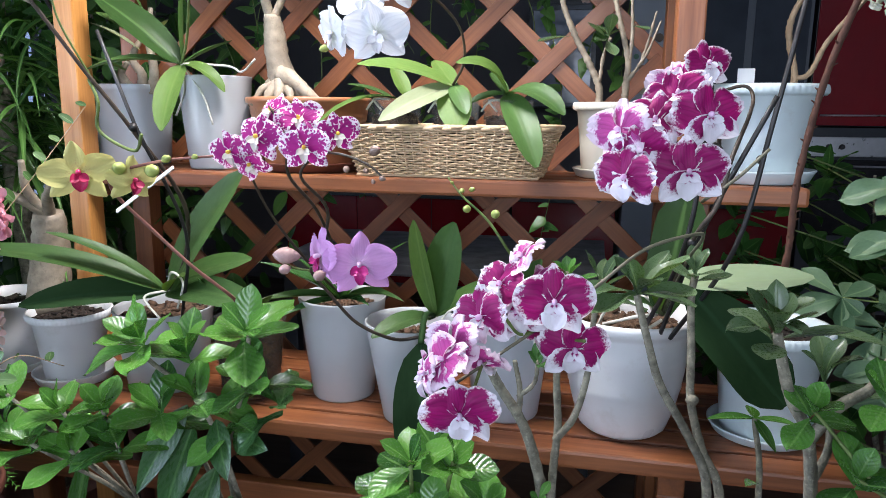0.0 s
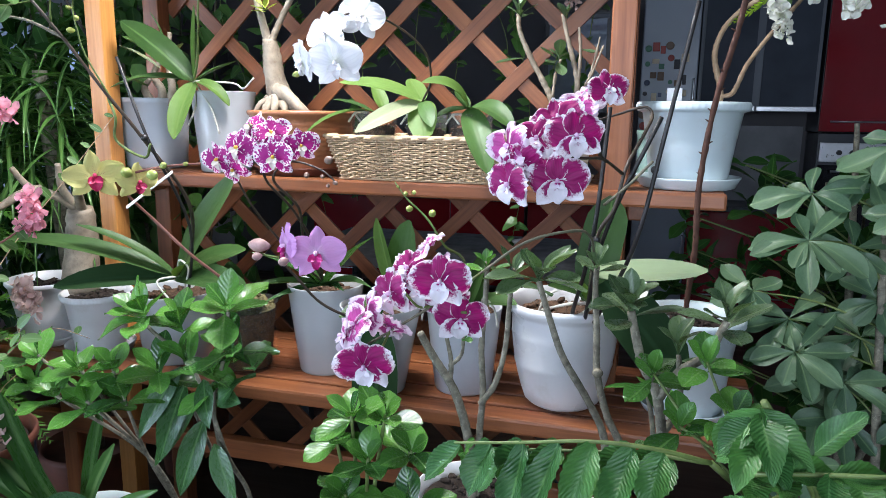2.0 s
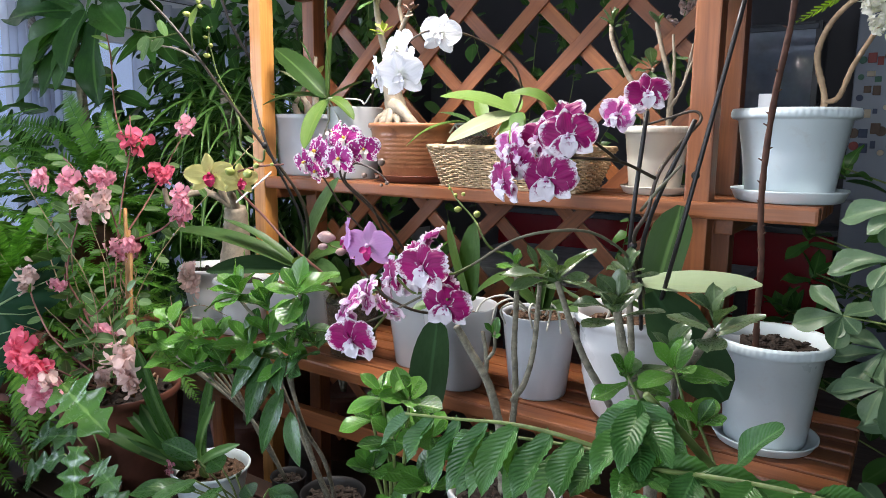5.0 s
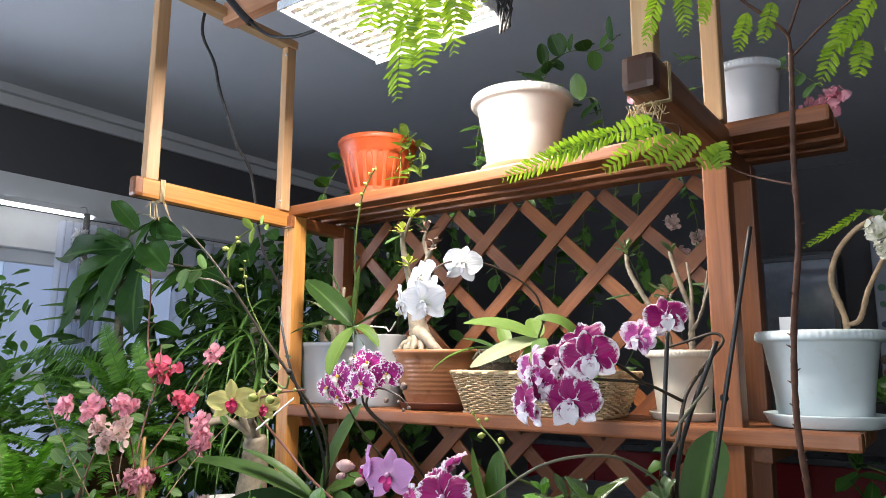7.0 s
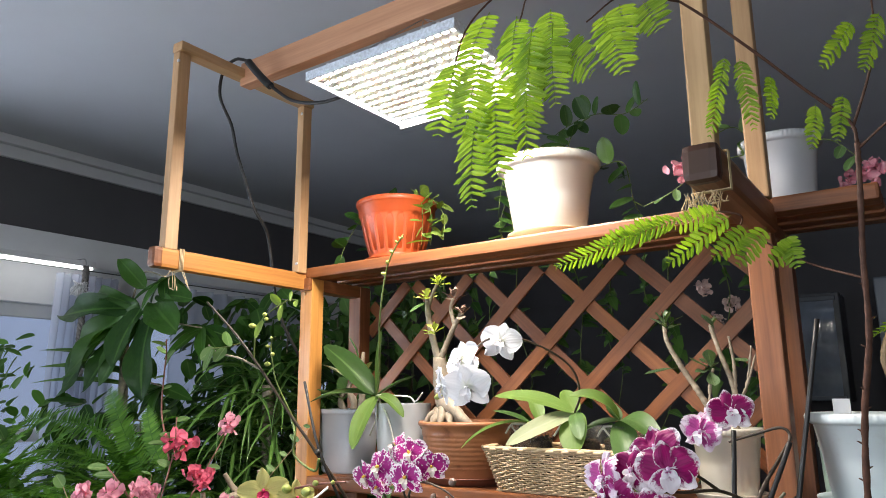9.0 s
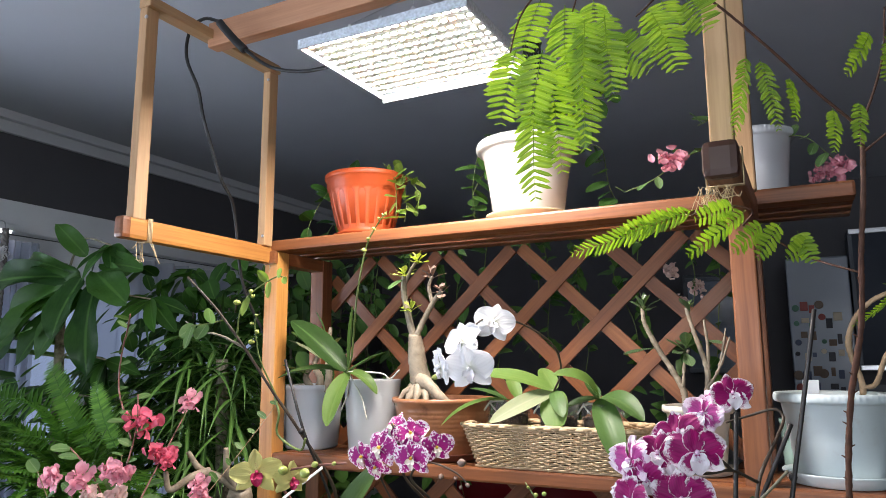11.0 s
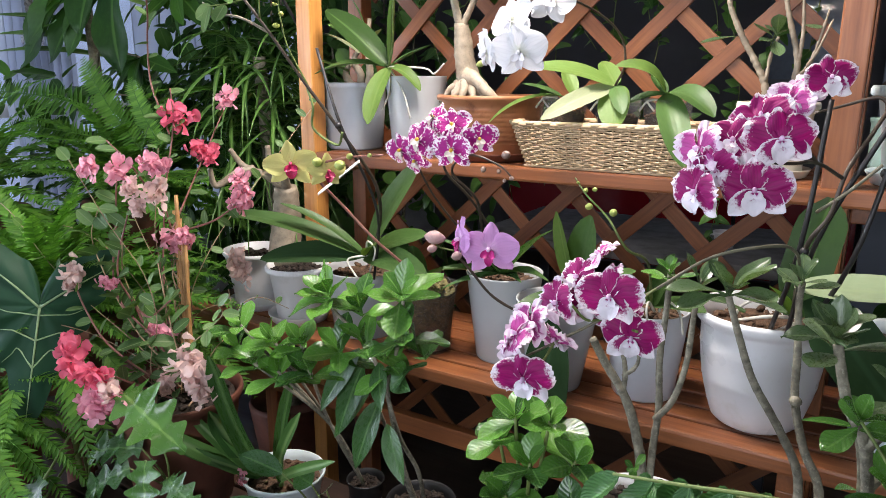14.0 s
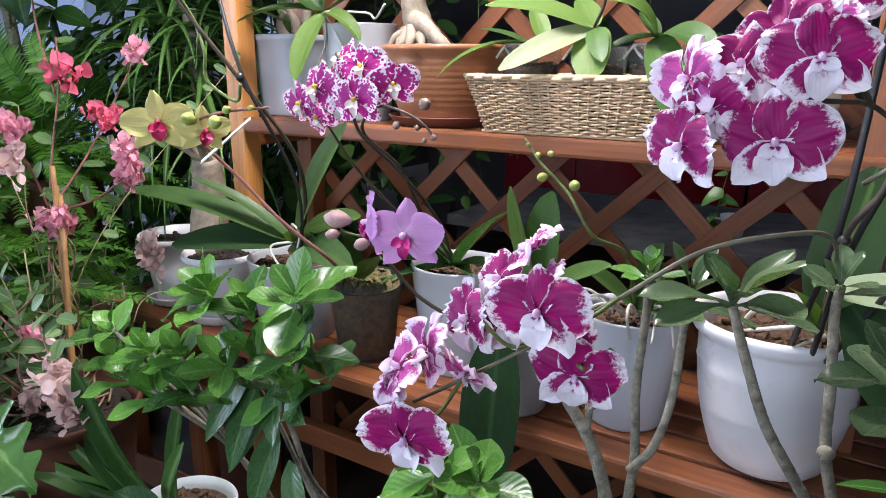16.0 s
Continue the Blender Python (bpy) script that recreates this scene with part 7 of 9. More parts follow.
# the twigs that carry the hanging leaves
for pts in ([(0.10, 0.88, 2.22), (0.02, 0.78, 2.18), (-0.04, 0.70, 2.08), (-0.06, 0.67, 1.97)], [(0.10, 0.88, 2.22), (0.04, 0.76, 2.14), (0.02, 0.74, 2.08)], [(0.19, 0.98, 2.17), (0.14, 0.86, 2.14), (0.10, 0.8, 2.08)]):
    stem(g, pts, 0.002, REDBARK, 0.0012, "twig")

# ---- top shelf ----
g = thing("potted_plant", (-0.99, 1.70, S3), "small trailing plant in an orange fluted pot", "potted plant", "plants on the top shelf")
saucer(g, (-0.985, 1.70), 0.108, S3, ORANGE, 0.018)
pot_mesh(g, (-0.985, 1.70), 0.138, 0.100, S3 + 0.007, 2.178, ORANGE, "fluted")
filling(g, (-0.985, 1.70), 0.105, 2.15, SOIL, 17)


def trailing(parent, paths, mat, size, shape="oval", seed=0, step=0.03, r=0.0016, name="runner", smat=None):
    """Thin runners with leaves set along them."""
    rng = random.Random(seed)
    for pts in paths:
        ob = stem(parent, pts, r, smat or GREENSTEM, r * 0.7, name, seed=seed)
        path = smooth_path(pts, 8)
        run = 0.0
        for a, b in zip(path, path[1:]):
            run += (b - a).length
            if run > step:
                run = 0.0
                d = (b - a).normalized()
                side = d.orthogonal().normalized()
                side.rotate(Matrix.Rotation(rng.uniform(0, 6.28), 3, d))
                q = (side + d * 0.35 + V(0, -0.35, 0)).normalized()
                s = size * rng.uniform(0.7, 1.2)
                leaf(parent, b, b + q * s, s * rng.uniform(0.5, 0.68), mat, shape, 0.5, 0.15, V(rng.uniform(-0.6, 0.6), -0.8, 0.9))


trailing(g, [[(-0.90, 1.70, 2.165), (-0.855, 1.69, 2.195), (-0.82, 1.66, 2.15), (-0.80, 1.65, 2.06), (-0.80, 1.64, 2.0)], [(-0.90, 1.71, 2.165), (-0.84, 1.70, 2.17), (-0.775, 1.68, 2.10), (-0.765, 1.66, 2.02)], [(-0.91, 1.70, 2.165), (-0.85, 1.66, 2.15), (-0.825, 1.63, 2.06), (-0.82, 1.62, 2.0)]], TRAIL, 0.052, seed=3, step=0.019)
trailing(g, [[(-1.07, 1.70, 2.17), (-1.13, 1.68, 2.14), (-1.16, 1.64, 2.05), (-1.15, 1.60, 1.985)]], TREE, 0.07, seed=4, step=0.03)
trailing(g, [[(-1.03, 1.76, 2.17), (-1.10, 1.84, 2.24), (-1.20, 1.92, 2.26), (-1.32, 1.98, 2.2)], [(-1.03, 1.78, 2.17), (-1.12, 1.86, 2.17), (-1.24, 1.93, 2.14), (-1.36, 1.98, 2.06)]], TREE, 0.11, "lance", seed=5, step=0.05)

g = thing("potted_vine", (-0.41, 1.70, S3), "dark trailing vine in a large cream white pot", "potted plant", "plants on the top shelf")
saucer(g, (-0.41, 1.695), 0.125, S3, plain("sand_plastic", (0.62, 0.44, 0.26), 0.5), 0.026)
pot_mesh(g, (-0.41, 1.695), 0.151, 0.101, S3 + 0.007, 2.205, plain("ivory_plastic", (0.66, 0.65, 0.61), 0.4, 0.05, 12, 0.08, translucent=0.06), "rim")
filling(g, (-0.41, 1.695), 0.122, 2.18, SOIL, 18)
trailing(g, [[(-0.38, 1.74, 2.18), (-0.36, 1.76, 2.30), (-0.30, 1.78, 2.36), (-0.20, 1.78, 2.34), (-0.12, 1.76, 2.36)], [(-0.45, 1.74, 2.18), (-0.52, 1.76, 2.27), (-0.60, 1.78, 2.24), (-0.63, 1.78, 2.12), (-0.62, 1.78, 2.0)], [(-0.40, 1.76, 2.18), (-0.40, 1.80, 2.30), (-0.44, 1.82, 2.34), (-0.34, 1.82, 2.38)], [(-0.3, 1.76, 2.18), (-0.22, 1.8, 2.2), (-0.2, 1.82, 2.08), (-0.16, 1.83, 1.99)], [(-0.48, 1.78, 2.18), (-0.58, 1.82, 2.2), (-0.66, 1.84, 2.1), (-0.64, 1.85, 1.98)]], VINE, 0.068, seed=6, step=0.021)

g = thing("potted_plant", (0.19, 1.74, S3), "pink flowering plant in a small grey white pot", "potted plant", "plants on the top shelf")
saucer(g, (0.205, 1.735), 0.09, S3, GREYPLASTIC, 0.018)
pot_mesh(g, (0.205, 1.735), 0.096, 0.070, S3 + 0.007, 2.150, GREYPLASTIC, "rim")
filling(g, (0.205, 1.735), 0.08, 2.128, SOIL, 19)
trailing(g, [[(0.17, 1.72, 2.13), (0.12, 1.68, 2.19), (0.08, 1.64, 2.17)], [(0.15, 1.72, 2.13), (0.05, 1.66, 2.10), (-0.04, 1.64, 2.04), (-0.12, 1.66, 2.02)], [(0.25, 1.72, 2.13), (0.32, 1.70, 2.12), (0.38, 1.72, 2.06)]], SOFT, 0.05, seed=9, step=0.03)
blossom(g, (0.015, 1.60, 2.075), 0.085, "pink", 1, label="pink ruffled blossom")
blossom(g, (0.385, 1.78, 2.05), 0.085, "pink", 2, label="pink ruffled blossom")
blossom(g, (0.345, 1.76, 2.03), 0.05, "pink", 3, label="pink ruffled blossom")

# ---- low bench and the plants before the rack ----
# rack brown taken nearly to black: the shade low down, put into the colour
BENCH_SHADED = wood("shaded_bench_wood", (0.022, 0.011, 0.007), (0.05, 0.024, 0.014), 0.55)
bench = thing("low_bench", (-0.4, 1.05, 0), "low brown slatted plant bench before the rack, darkened for shade", "bench")
BZ = 0.42
for y in (0.80, 0.885, 0.97, 1.055, 1.14, 1.225):
    plank(bench, (-1.55, y, BZ - 0.018), (0.75, y, BZ - 0.018), 0.075, 0.036, BENCH_SHADED, "bench_slat", bevel=0.006)
for x in (-1.45, -0.4, 0.65):
    plank(bench, (x, 0.78, BZ - 0.065), (x, 1.25, BZ - 0.065), 0.05, 0.055, BENCH_SHADED, "bearer")
    for y in (0.83, 1.2):
        plank(bench, (x, y, 0), (x, y, BZ - 0.0925), 0.05, 0.05, BENCH_SHADED, "leg", up=(0, 1, 0))


def grown(name, at, pot, label, category, group="plants on the low bench", mat=WHITE, style="lip", fill=SOIL, seed=40):
    """A thing with its pot: pot is (x, y, rim radius, foot radius, rim height)."""
    g = thing(name, at, label, category, group)
    x, y, rt, rb, zt = pot
    pot_mesh(g, (x, y), rt, rb, at[2], zt, mat, style)
    filling(g, (x, y), rt * 0.86, zt - 0.025, fill, seed)
    return g


BT = BZ + 0.0005
# grey stemmed desert roses
g = grown("desert_rose", (-0.05, 1.10, BT), (-0.05, 1.10, 0.115, 0.085, 0.745), "grey branched desert rose in a white pot on the bench", "potted plant", seed=41)
for i, (pts, r) in enumerate((([(-0.05, 1.10, 0.70), (-0.058, 1.10, 0.80), (-0.062, 1.10, 0.85), (-0.09, 1.10, 0.94), (-0.132, 1.09, 1.012), (-0.15, 1.07, 1.06)], 0.0155), ([(-0.045, 1.11, 0.72), (-0.042, 1.11, 0.86), (-0.037, 1.11, 0.94), (-0.042, 1.11, 1.03), (-0.035, 1.10, 1.12), (-0.03, 1.09, 1.20)], 0.0105), ([(-0.04, 1.105, 0.92), (-0.012, 1.10, 0.966), (0.005, 1.10, 1.037), (0.011, 1.10, 1.13), (0.02, 1.09, 1.19)], 0.009), ([(-0.10, 1.10, 0.955), (-0.098, 1.10, 1.0), (-0.108, 1.10, 1.05)], 0.008), ([(-0.10, 1.10, 0.99), (-0.075, 1.09, 1.02), (-0.07, 1.08, 1.06)], 0.006))):
    stem(g, pts, r * 0.70, BARK, r * 0.45, "branch", seed=i + 50, knobs=0.2)
rosette(g, (-0.03, 1.085, 1.195), (0, -0.2, 1), 7, 0.05, 0.020, GLOSSY, "spoon", (0.3, 1.3), 0.5, 51)
rosette(g, (0.02, 1.085, 1.185), (0.2, -0.2, 1), 6, 0.075, 0.026, ADENIUM, "spoon", (0.6, 1.5), 0.6, 52)
rosette(g, (-0.06, 1.06, 0.84), (0.1, -1, 0.6), 5, 0.03, 0.015, GLOSSY, "spoon", (0.3, 1.3), 0.5, 53)
rosette(g, (-0.07, 1.078, 1.06), (0.1, -0.6, 0.8), 4, 0.035, 0.018, FICUS, "oval", (0.3, 1.3), 0.5, 54)

g = grown("desert_rose", (0.20, 1.12, BT), (0.20, 1.12, 0.10, 0.075, 0.70), "two stemmed grey desert rose with leathery leaves", "potted plant", seed=42)
for i, (pts, r) in enumerate((([(0.20, 1.11, 0.68), (0.197, 1.11, 0.80), (0.19, 1.11, 0.885), (0.157, 1.105, 0.955), (0.112, 1.09, 1.035), (0.088, 1.07, 1.11), (0.068, 1.055, 1.18)], 0.0115), ([(0.22, 1.15, 0.68), (0.224, 1.165, 0.825), (0.192, 1.17, 0.90), (0.17, 1.175, 0.98), (0.165, 1.175, 1.06), (0.158, 1.17, 1.15), (0.16, 1.16, 1.19)], 0.0115))):
    stem(g, pts, r * 0.72, BARK, r * 0.45, "branch", seed=i + 60, knobs=0.2)
bm = bmesh.new()
bmesh.ops.create_uvsphere(bm, u_segments=12, v_segments=8, radius=0.0095, matrix=Matrix.Translation((0.171, 1.168, 0.983)) @ Matrix.Diagonal((1.1, 0.7, 1.0, 1)))
part("pruned_knot", bm, BARK, g)
for t, w in (((0.10, 0.98, 1.225), 0.035), ((0.15, 1.0, 1.20), 0.045), ((0.14, 1.03, 1.25), 0.032), ((0.05, 1.0, 1.25), 0.03), ((-0.03, 1.0, 1.19), 0.035), ((0.0, 0.98, 1.165), 0.04), ((0.03, 1.06, 1.24), 0.03), ((0.12, 1.12, 1.24), 0.03), ((0.16, 1.06, 1.165), 0.03)):
    leaf(g, (0.068, 1.055, 1.18), V(0.068, 1.055, 1.18).lerp(Vector(t), 0.9), w * 1.0, ADENIUM, "spoon", 0.9, 0.3, wave=0.6)
rosette(g, (0.16, 1.155, 1.195), (0, -0.3, 1), 7, 0.06, 0.028, ADENIUM, "spoon", (0.5, 1.4), 0.6, 61)

g = grown("desert_rose", (0.30, 0.94, BT), (0.30, 0.96, 0.10, 0.075, 0.72), "forked desert rose with dark leathery leaf rosettes", "potted plant", seed=43)
for i, (pts, r) in enumerate((([(0.30, 0.95, 0.70), (0.285, 0.94, 0.85), (0.285, 0.93, 0.95), (0.27, 0.92, 1.05), (0.245, 0.92, 1.10), (0.225, 0.925, 1.175)], 0.014), ([(0.272, 0.92, 1.045), (0.30, 0.92, 1.09), (0.335, 0.92, 1.12), (0.36, 0.93, 1.17)], 0.012), ([(0.282, 0.93, 0.98), (0.305, 0.95, 1.03), (0.30, 0.97, 1.10)], 0.009))):
    stem(g, pts, r * 0.66, BARK, r * 0.45, "branch", seed=i + 70, knobs=0.2)
for k, (p, n) in enumerate((((0.224, 0.925, 1.185), 13), ((0.362, 0.93, 1.18), 9), ((0.30, 0.975, 1.11), 6))):
    rosette(g, p, (0, -0.25, 1), n, 0.080, 0.036, ADENIUM, "spoon", (0.4, 1.55), 0.9, 71 + k)

g = grown("sapling", (0.28, 1.17, BT), (0.285, 1.17, 0.07, 0.05, 0.56), "thin sapling with a few pointed leaves", "potted plant", mat=GREYPLASTIC, seed=44)
stem(g, [(0.285, 1.17, 0.54), (0.28, 1.155, 0.85), (0.262, 1.15, 0.97)], 0.006, BARK, 0.004, "trunk")
for b, t in (((0.262, 1.15, 0.97), (0.185, 1.11, 0.978)), ((0.262, 1.15, 0.97), (0.31, 1.10, 0.985)), ((0.262, 1.15, 0.97), (0.24, 1.10, 1.01)), ((0.262, 1.15, 0.97), (0.29, 1.12, 0.93)), ((0.275, 1.155, 0.86), (0.245, 1.09, 0.885))):
    leaf(g, b, t, 0.022, GLOSSY, "lance", 0.5)

# glossy bush in the middle
g = grown("glossy_bush", (-0.24, 1.00, BT), (-0.24, 1.0, 0.09, 0.07, 0.52), "bushy plant with glossy ribbed green leaves", "potted plant", mat=BLACK, seed=45)
rng = random.Random(80)
for i, p in enumerate(((-0.235, 0.94, 0.945), (-0.175, 0.95, 0.945), (-0.27, 0.95, 0.89), (-0.20, 0.93, 0.87), (-0.13, 0.96, 0.88), (-0.24, 0.92, 0.80), (-0.12, 0.93, 0.80), (-0.18, 0.90, 0.73))):
    stem(g, [(-0.24 + rng.uniform(-0.03, 0.03), 1.0, 0.50), ((p[0] - 0.24) / 2, (p[1] + 1.0) / 2, (p[2] + 0.6) / 2), p], 0.005, GREENSTEM, 0.003, "branch", seed=i)
    rosette(g, p, (rng.uniform(-0.4, 0.4), -0.45, 1), 7, 0.074, 0.046, GLOSSY, "obovate", (0.4, 1.7), 0.7, 81 + i, jitter=0.45)

# glossy shrubs at the left of the middle
g = grown("glossy_shrub", (-0.62, 1.19, BT), (-0.60, 1.19, 0.085, 0.065, 0.52), "tall glossy leaved shrub with long drooping leaves", "potted plant", mat=BLACK, style="lip", seed=46)
for i, pts in enumerate(([(-0.58, 1.18, 0.50), (-0.56, 1.12, 0.64), (-0.565, 1.06, 0.75), (-0.585, 1.03, 0.88), (-0.62, 1.02, 0.97), (-0.68, 1.0, 1.03), (-0.71, 0.99, 1.07)], [(-0.60, 1.18, 0.50), (-0.60, 1.12, 0.64), (-0.58, 1.04, 0.85), (-0.545, 1.02, 0.96), (-0.52, 1.01, 1.03), (-0.51, 1.0, 1.09)], [(-0.61, 1.18, 0.50), (-0.61, 1.12, 0.64), (-0.64, 1.06, 0.84), (-0.66, 1.02, 0.94)])):
    stem(g, pts, 0.0054, BARK, 0.0034, "branch", seed=i + 90)
for k, (p, n, mt) in enumerate((((-0.69, 0.98, 1.085), 15, GLOSSY), ((-0.62, 1.0, 1.06), 10, GLOSSY), ((-0.51, 0.99, 1.105), 13, GLOSSY), ((-0.50, 0.98, 1.035), 10, GLOSSY), ((-0.60, 0.99, 0.985), 9, GLOSSY), ((-0.66, 0.98, 0.965), 10, GLOSSY), ((-0.47, 1.0, 0.99), 7, LANCE), ((-0.55, 1.0, 0.955), 8, GLOSSY))):
    rosette(g, p, ((k % 3 - 1) * 0.3, -0.4, 1), round(n * 0.68), 0.092, 0.050, mt, "obovate", (0.35, 1.9), 0.8, 95 + k, jitter=0.45)
for b, t, w in (((-0.62, 1.01, 0.93), (-0.67, 0.98, 0.765), 0.06), ((-0.59, 1.02, 0.85), (-0.635, 0.99, 0.69), 0.06), ((-0.63, 1.01, 0.96), (-0.70, 0.96, 0.82), 0.05), ((-0.58, 1.01, 0.94), (-0.53, 0.95, 0.87), 0.045), ((-0.60, 1.02, 0.90), (-0.70, 1.0, 0.74), 0.045), ((-0.57, 1.02, 0.80), (-0.50, 0.98, 0.70), 0.05), ((-0.55, 1.01, 0.92), (-0.46, 0.95, 0.93), 0.05)):
    leaf(g, b, t, w, LANCE, "lance", 0.6, 0.15, (0.1, -1, 0.4))

g = grown("glossy_shrub", (-0.80, 1.20, BT), (-0.79, 1.215, 0.05, 0.04, 0.50), "low glossy shrub with bright whorled leaves", "potted plant", mat=BLACK, seed=47)
for i, p in enumerate(((-0.93, 0.96, 0.97), (-0.83, 0.96, 0.955), (-0.76, 0.97, 0.96), (-0.88, 0.94, 0.90), (-0.80, 0.94, 0.895), (-0.73, 0.96, 0.91), (-0.96, 0.98, 0.90))):
    stem(g, [(-0.79, 1.21, 0.48), (-0.80, 1.10, 0.70), p], 0.005, BARK, 0.003, "branch", seed=i)
    rosette(g, p, (0, -0.35, 1), 7, 0.080, 0.048, GLOSSY, "obovate", (0.4, 1.75), 0.7, 110 + i, jitter=0.45)

# strap leaved plant in the pale blue pot
STRAP_DARK = leaf_material("dark_strap_leaf", (0.032, 0.095, 0.020), (0.09, 0.20, 0.042), (0.1, 0.2, 0.06), 0.26, trans=0.2, rib_width=0.14)
g = grown("strap_leaf_plant", (-0.94, 1.075, BT), (-0.94, 1.075, 0.105, 0.080, 0.545), "strap leaved orchid in a pale blue pot on the bench", "orchid", mat=BLUEWHITE, style="lip", fill=CHIPS, seed=48)
for t, w, b, x in (((-0.985, 0.91, 0.90), 0.050, 0.3, -0.98), ((-1.05, 0.95, 0.73), 0.05, 0.6, -0.99), ((-0.84, 1.02, 0.84), 0.035, 0.25, -0.93), ((-0.76, 0.96, 0.80), 0.032, 0.5, -0.92), ((-0.64, 0.93, 0.735), 0.028, 0.7, -0.92), ((-1.22, 0.84, 0.72), 0.045, 0.7, -0.99), ((-1.12, 0.90, 0.64), 0.030, 0.8, -0.98), ((-1.10, 0.93, 0.72), 0.03, 0.7, -0.98)):
    leaf(g, (x, 1.05, 0.525), t, w * 0.9, STRAP if b > 0.4 else STRAP_DARK, "strap", b + 0.35, 0.35, (0.3, -0.8, 0.6))
for i, (p, s) in enumerate((((-1.0, 0.99, 0.56), 0.03), ((-0.985, 0.98, 0.545), 0.025), ((-0.86, 0.88, 0.47), 0.05), ((-0.83, 0.87, 0.465), 0.04))):
    blossom(g, p, s, "pink", i, label="tiny pink blossom")

# compound leaved shrub at the front right
g = grown("ash_leaf_shrub", (0.52, 0.86, BT), (0.52, 0.90, 0.12, 0.09, 0.70), "shrub with large quilted compound leaves", "potted plant", mat=TERRA, seed=49)


def compound(parent, rachis, pairs, length, width, mat, seed, hang_down=0.7, shape="lance", serrate=0.05):
    """A feathered leaf of large leaflets set in pairs along its stalk."""
    rng = random.Random(seed)
    stem(parent, rachis, 0.0032, GREENSTEM, 0.0018, "leaf_stalk", seed=seed)
    path = smooth_path(rachis, 12)
    for i in range(pairs + 1):
        q = path[int((0.22 + 0.78 * i / pairs) * (len(path) - 1))]
        d = (path[-1] - path[0]).normalized()
        side = d.cross(V(0, 0, 1)).normalized()
        for s in (-1, 1) if i < pairs else (0,):
            out = (side * s * 0.8 + d * (0.5 if s else 1.0) + V(rng.uniform(-0.2, 0.2), -0.1, -hang_down + rng.uniform(-0.5, 0.3))).normalized()
            ln = length * rng.uniform(0.85, 1.15) * (0.8 + 0.4 * math.sin(math.pi * (i + 0.5) / (pairs + 1)))
            leaf(parent, q, q + out * ln, width * rng.uniform(0.9, 1.1), mat, shape, rng.choice((0.7, 1.1, 1.5)), 0.34, V(0, -0.5, 1) + d * 0.2 + V(rng.uniform(-0.35, 0.35), 0, 0), serrate=serrate, nv=18, wave=rng.choice((0.4, 0.9)))


trunk = [(0.52, 0.90, 0.68), (0.50, 0.84, 0.85), (0.47, 0.76, 0.98), (0.44, 0.70, 1.06)]
stem(g, trunk, 0.011, GREENSTEM, 0.006, "trunk")
stem(g, [(0.50, 0.84, 0.85), (0.40, 0.78, 0.97), (0.33, 0.72, 1.05)], 0.007, GREENSTEM, 0.004, "branch")
stem(g, [(0.47, 0.76, 0.98), (0.41, 0.68, 1.10), (0.365, 0.63, 1.17)], 0.006, GREENSTEM, 0.004, "branch")
compound(g, [(0.33, 0.72, 1.05), (0.26, 0.69, 1.073), (0.185, 0.68, 1.076), (0.10, 0.68, 1.062), (0.02, 0.68, 1.05)], 6, 0.078, 0.044, QUILTED, 130, 1.5)
compound(g, [(0.33, 0.72, 1.05), (0.25, 0.74, 1.04), (0.15, 0.76, 1.02), (0.06, 0.78, 1.0)], 5, 0.085, 0.05, QUILTED, 131, 1.4)
compound(g, [(0.40, 0.68, 1.06), (0.36, 0.62, 1.092), (0.42, 0.60, 1.112), (0.50, 0.58, 1.13), (0.58, 0.56, 1.14)], 5, 0.062, 0.034, QUILTED, 132, 0.35)
compound(g, [(0.44, 0.70, 1.06), (0.50, 0.66, 1.08), (0.56, 0.62, 1.07), (0.64, 0.58, 1.04)], 5, 0.07, 0.036, QUILTED, 133, 0.5)
compound(g, [(0.40, 0.68, 1.04), (0.34, 0.62, 1.03), (0.27, 0.58, 1.0)], 4, 0.065, 0.034, QUILTED, 134, 0.5)
# young drooping tuft
top = V(0.362, 0.625, 1.165)
for k in range(11):
    a = k * 2.39996
    d = V(math.cos(a) * 0.62, math.sin(a) * 0.5 - 0.2, -0.95 + 0.22 * (k % 3)).normalized()
    leaf(g, top - V(0, 0, 0.004 * k), top + d * (0.066 + 0.010 * (k % 4)), 0.036, QUILTED, "lance", 1.5, 0.3, (d.x * 0.8, -0.8, 0.8), nv=18, wave=0.6, serrate=0.05)
for k, (b, t, w) in enumerate((((0.44, 0.72, 1.05), (0.56, 0.66, 1.0), 0.06), ((0.46, 0.74, 1.02), (0.60, 0.70, 0.95), 0.06), ((0.48, 0.78, 0.98), (0.62, 0.74, 1.02), 0.06), ((0.42, 0.72, 1.02), (0.46, 0.60, 0.97), 0.06), ((0.38, 0.74, 1.0), (0.30, 0.64, 0.94), 0.06), ((0.50, 0.82, 0.9), (0.40, 0.74, 0.90), 0.06), ((0.5, 0.8, 0.92), (0.64, 0.72, 0.9), 0.06), ((0.44, 0.72, 1.08), (0.50, 0.70, 1.16), 0.05))):
    leaf(g, b, Vector(b).lerp(Vector(t), 0.75), w * 0.68, QUILTED, "oval", 0.9, 0.25, (0, -0.6, 1), nv=14, wave=0.6)
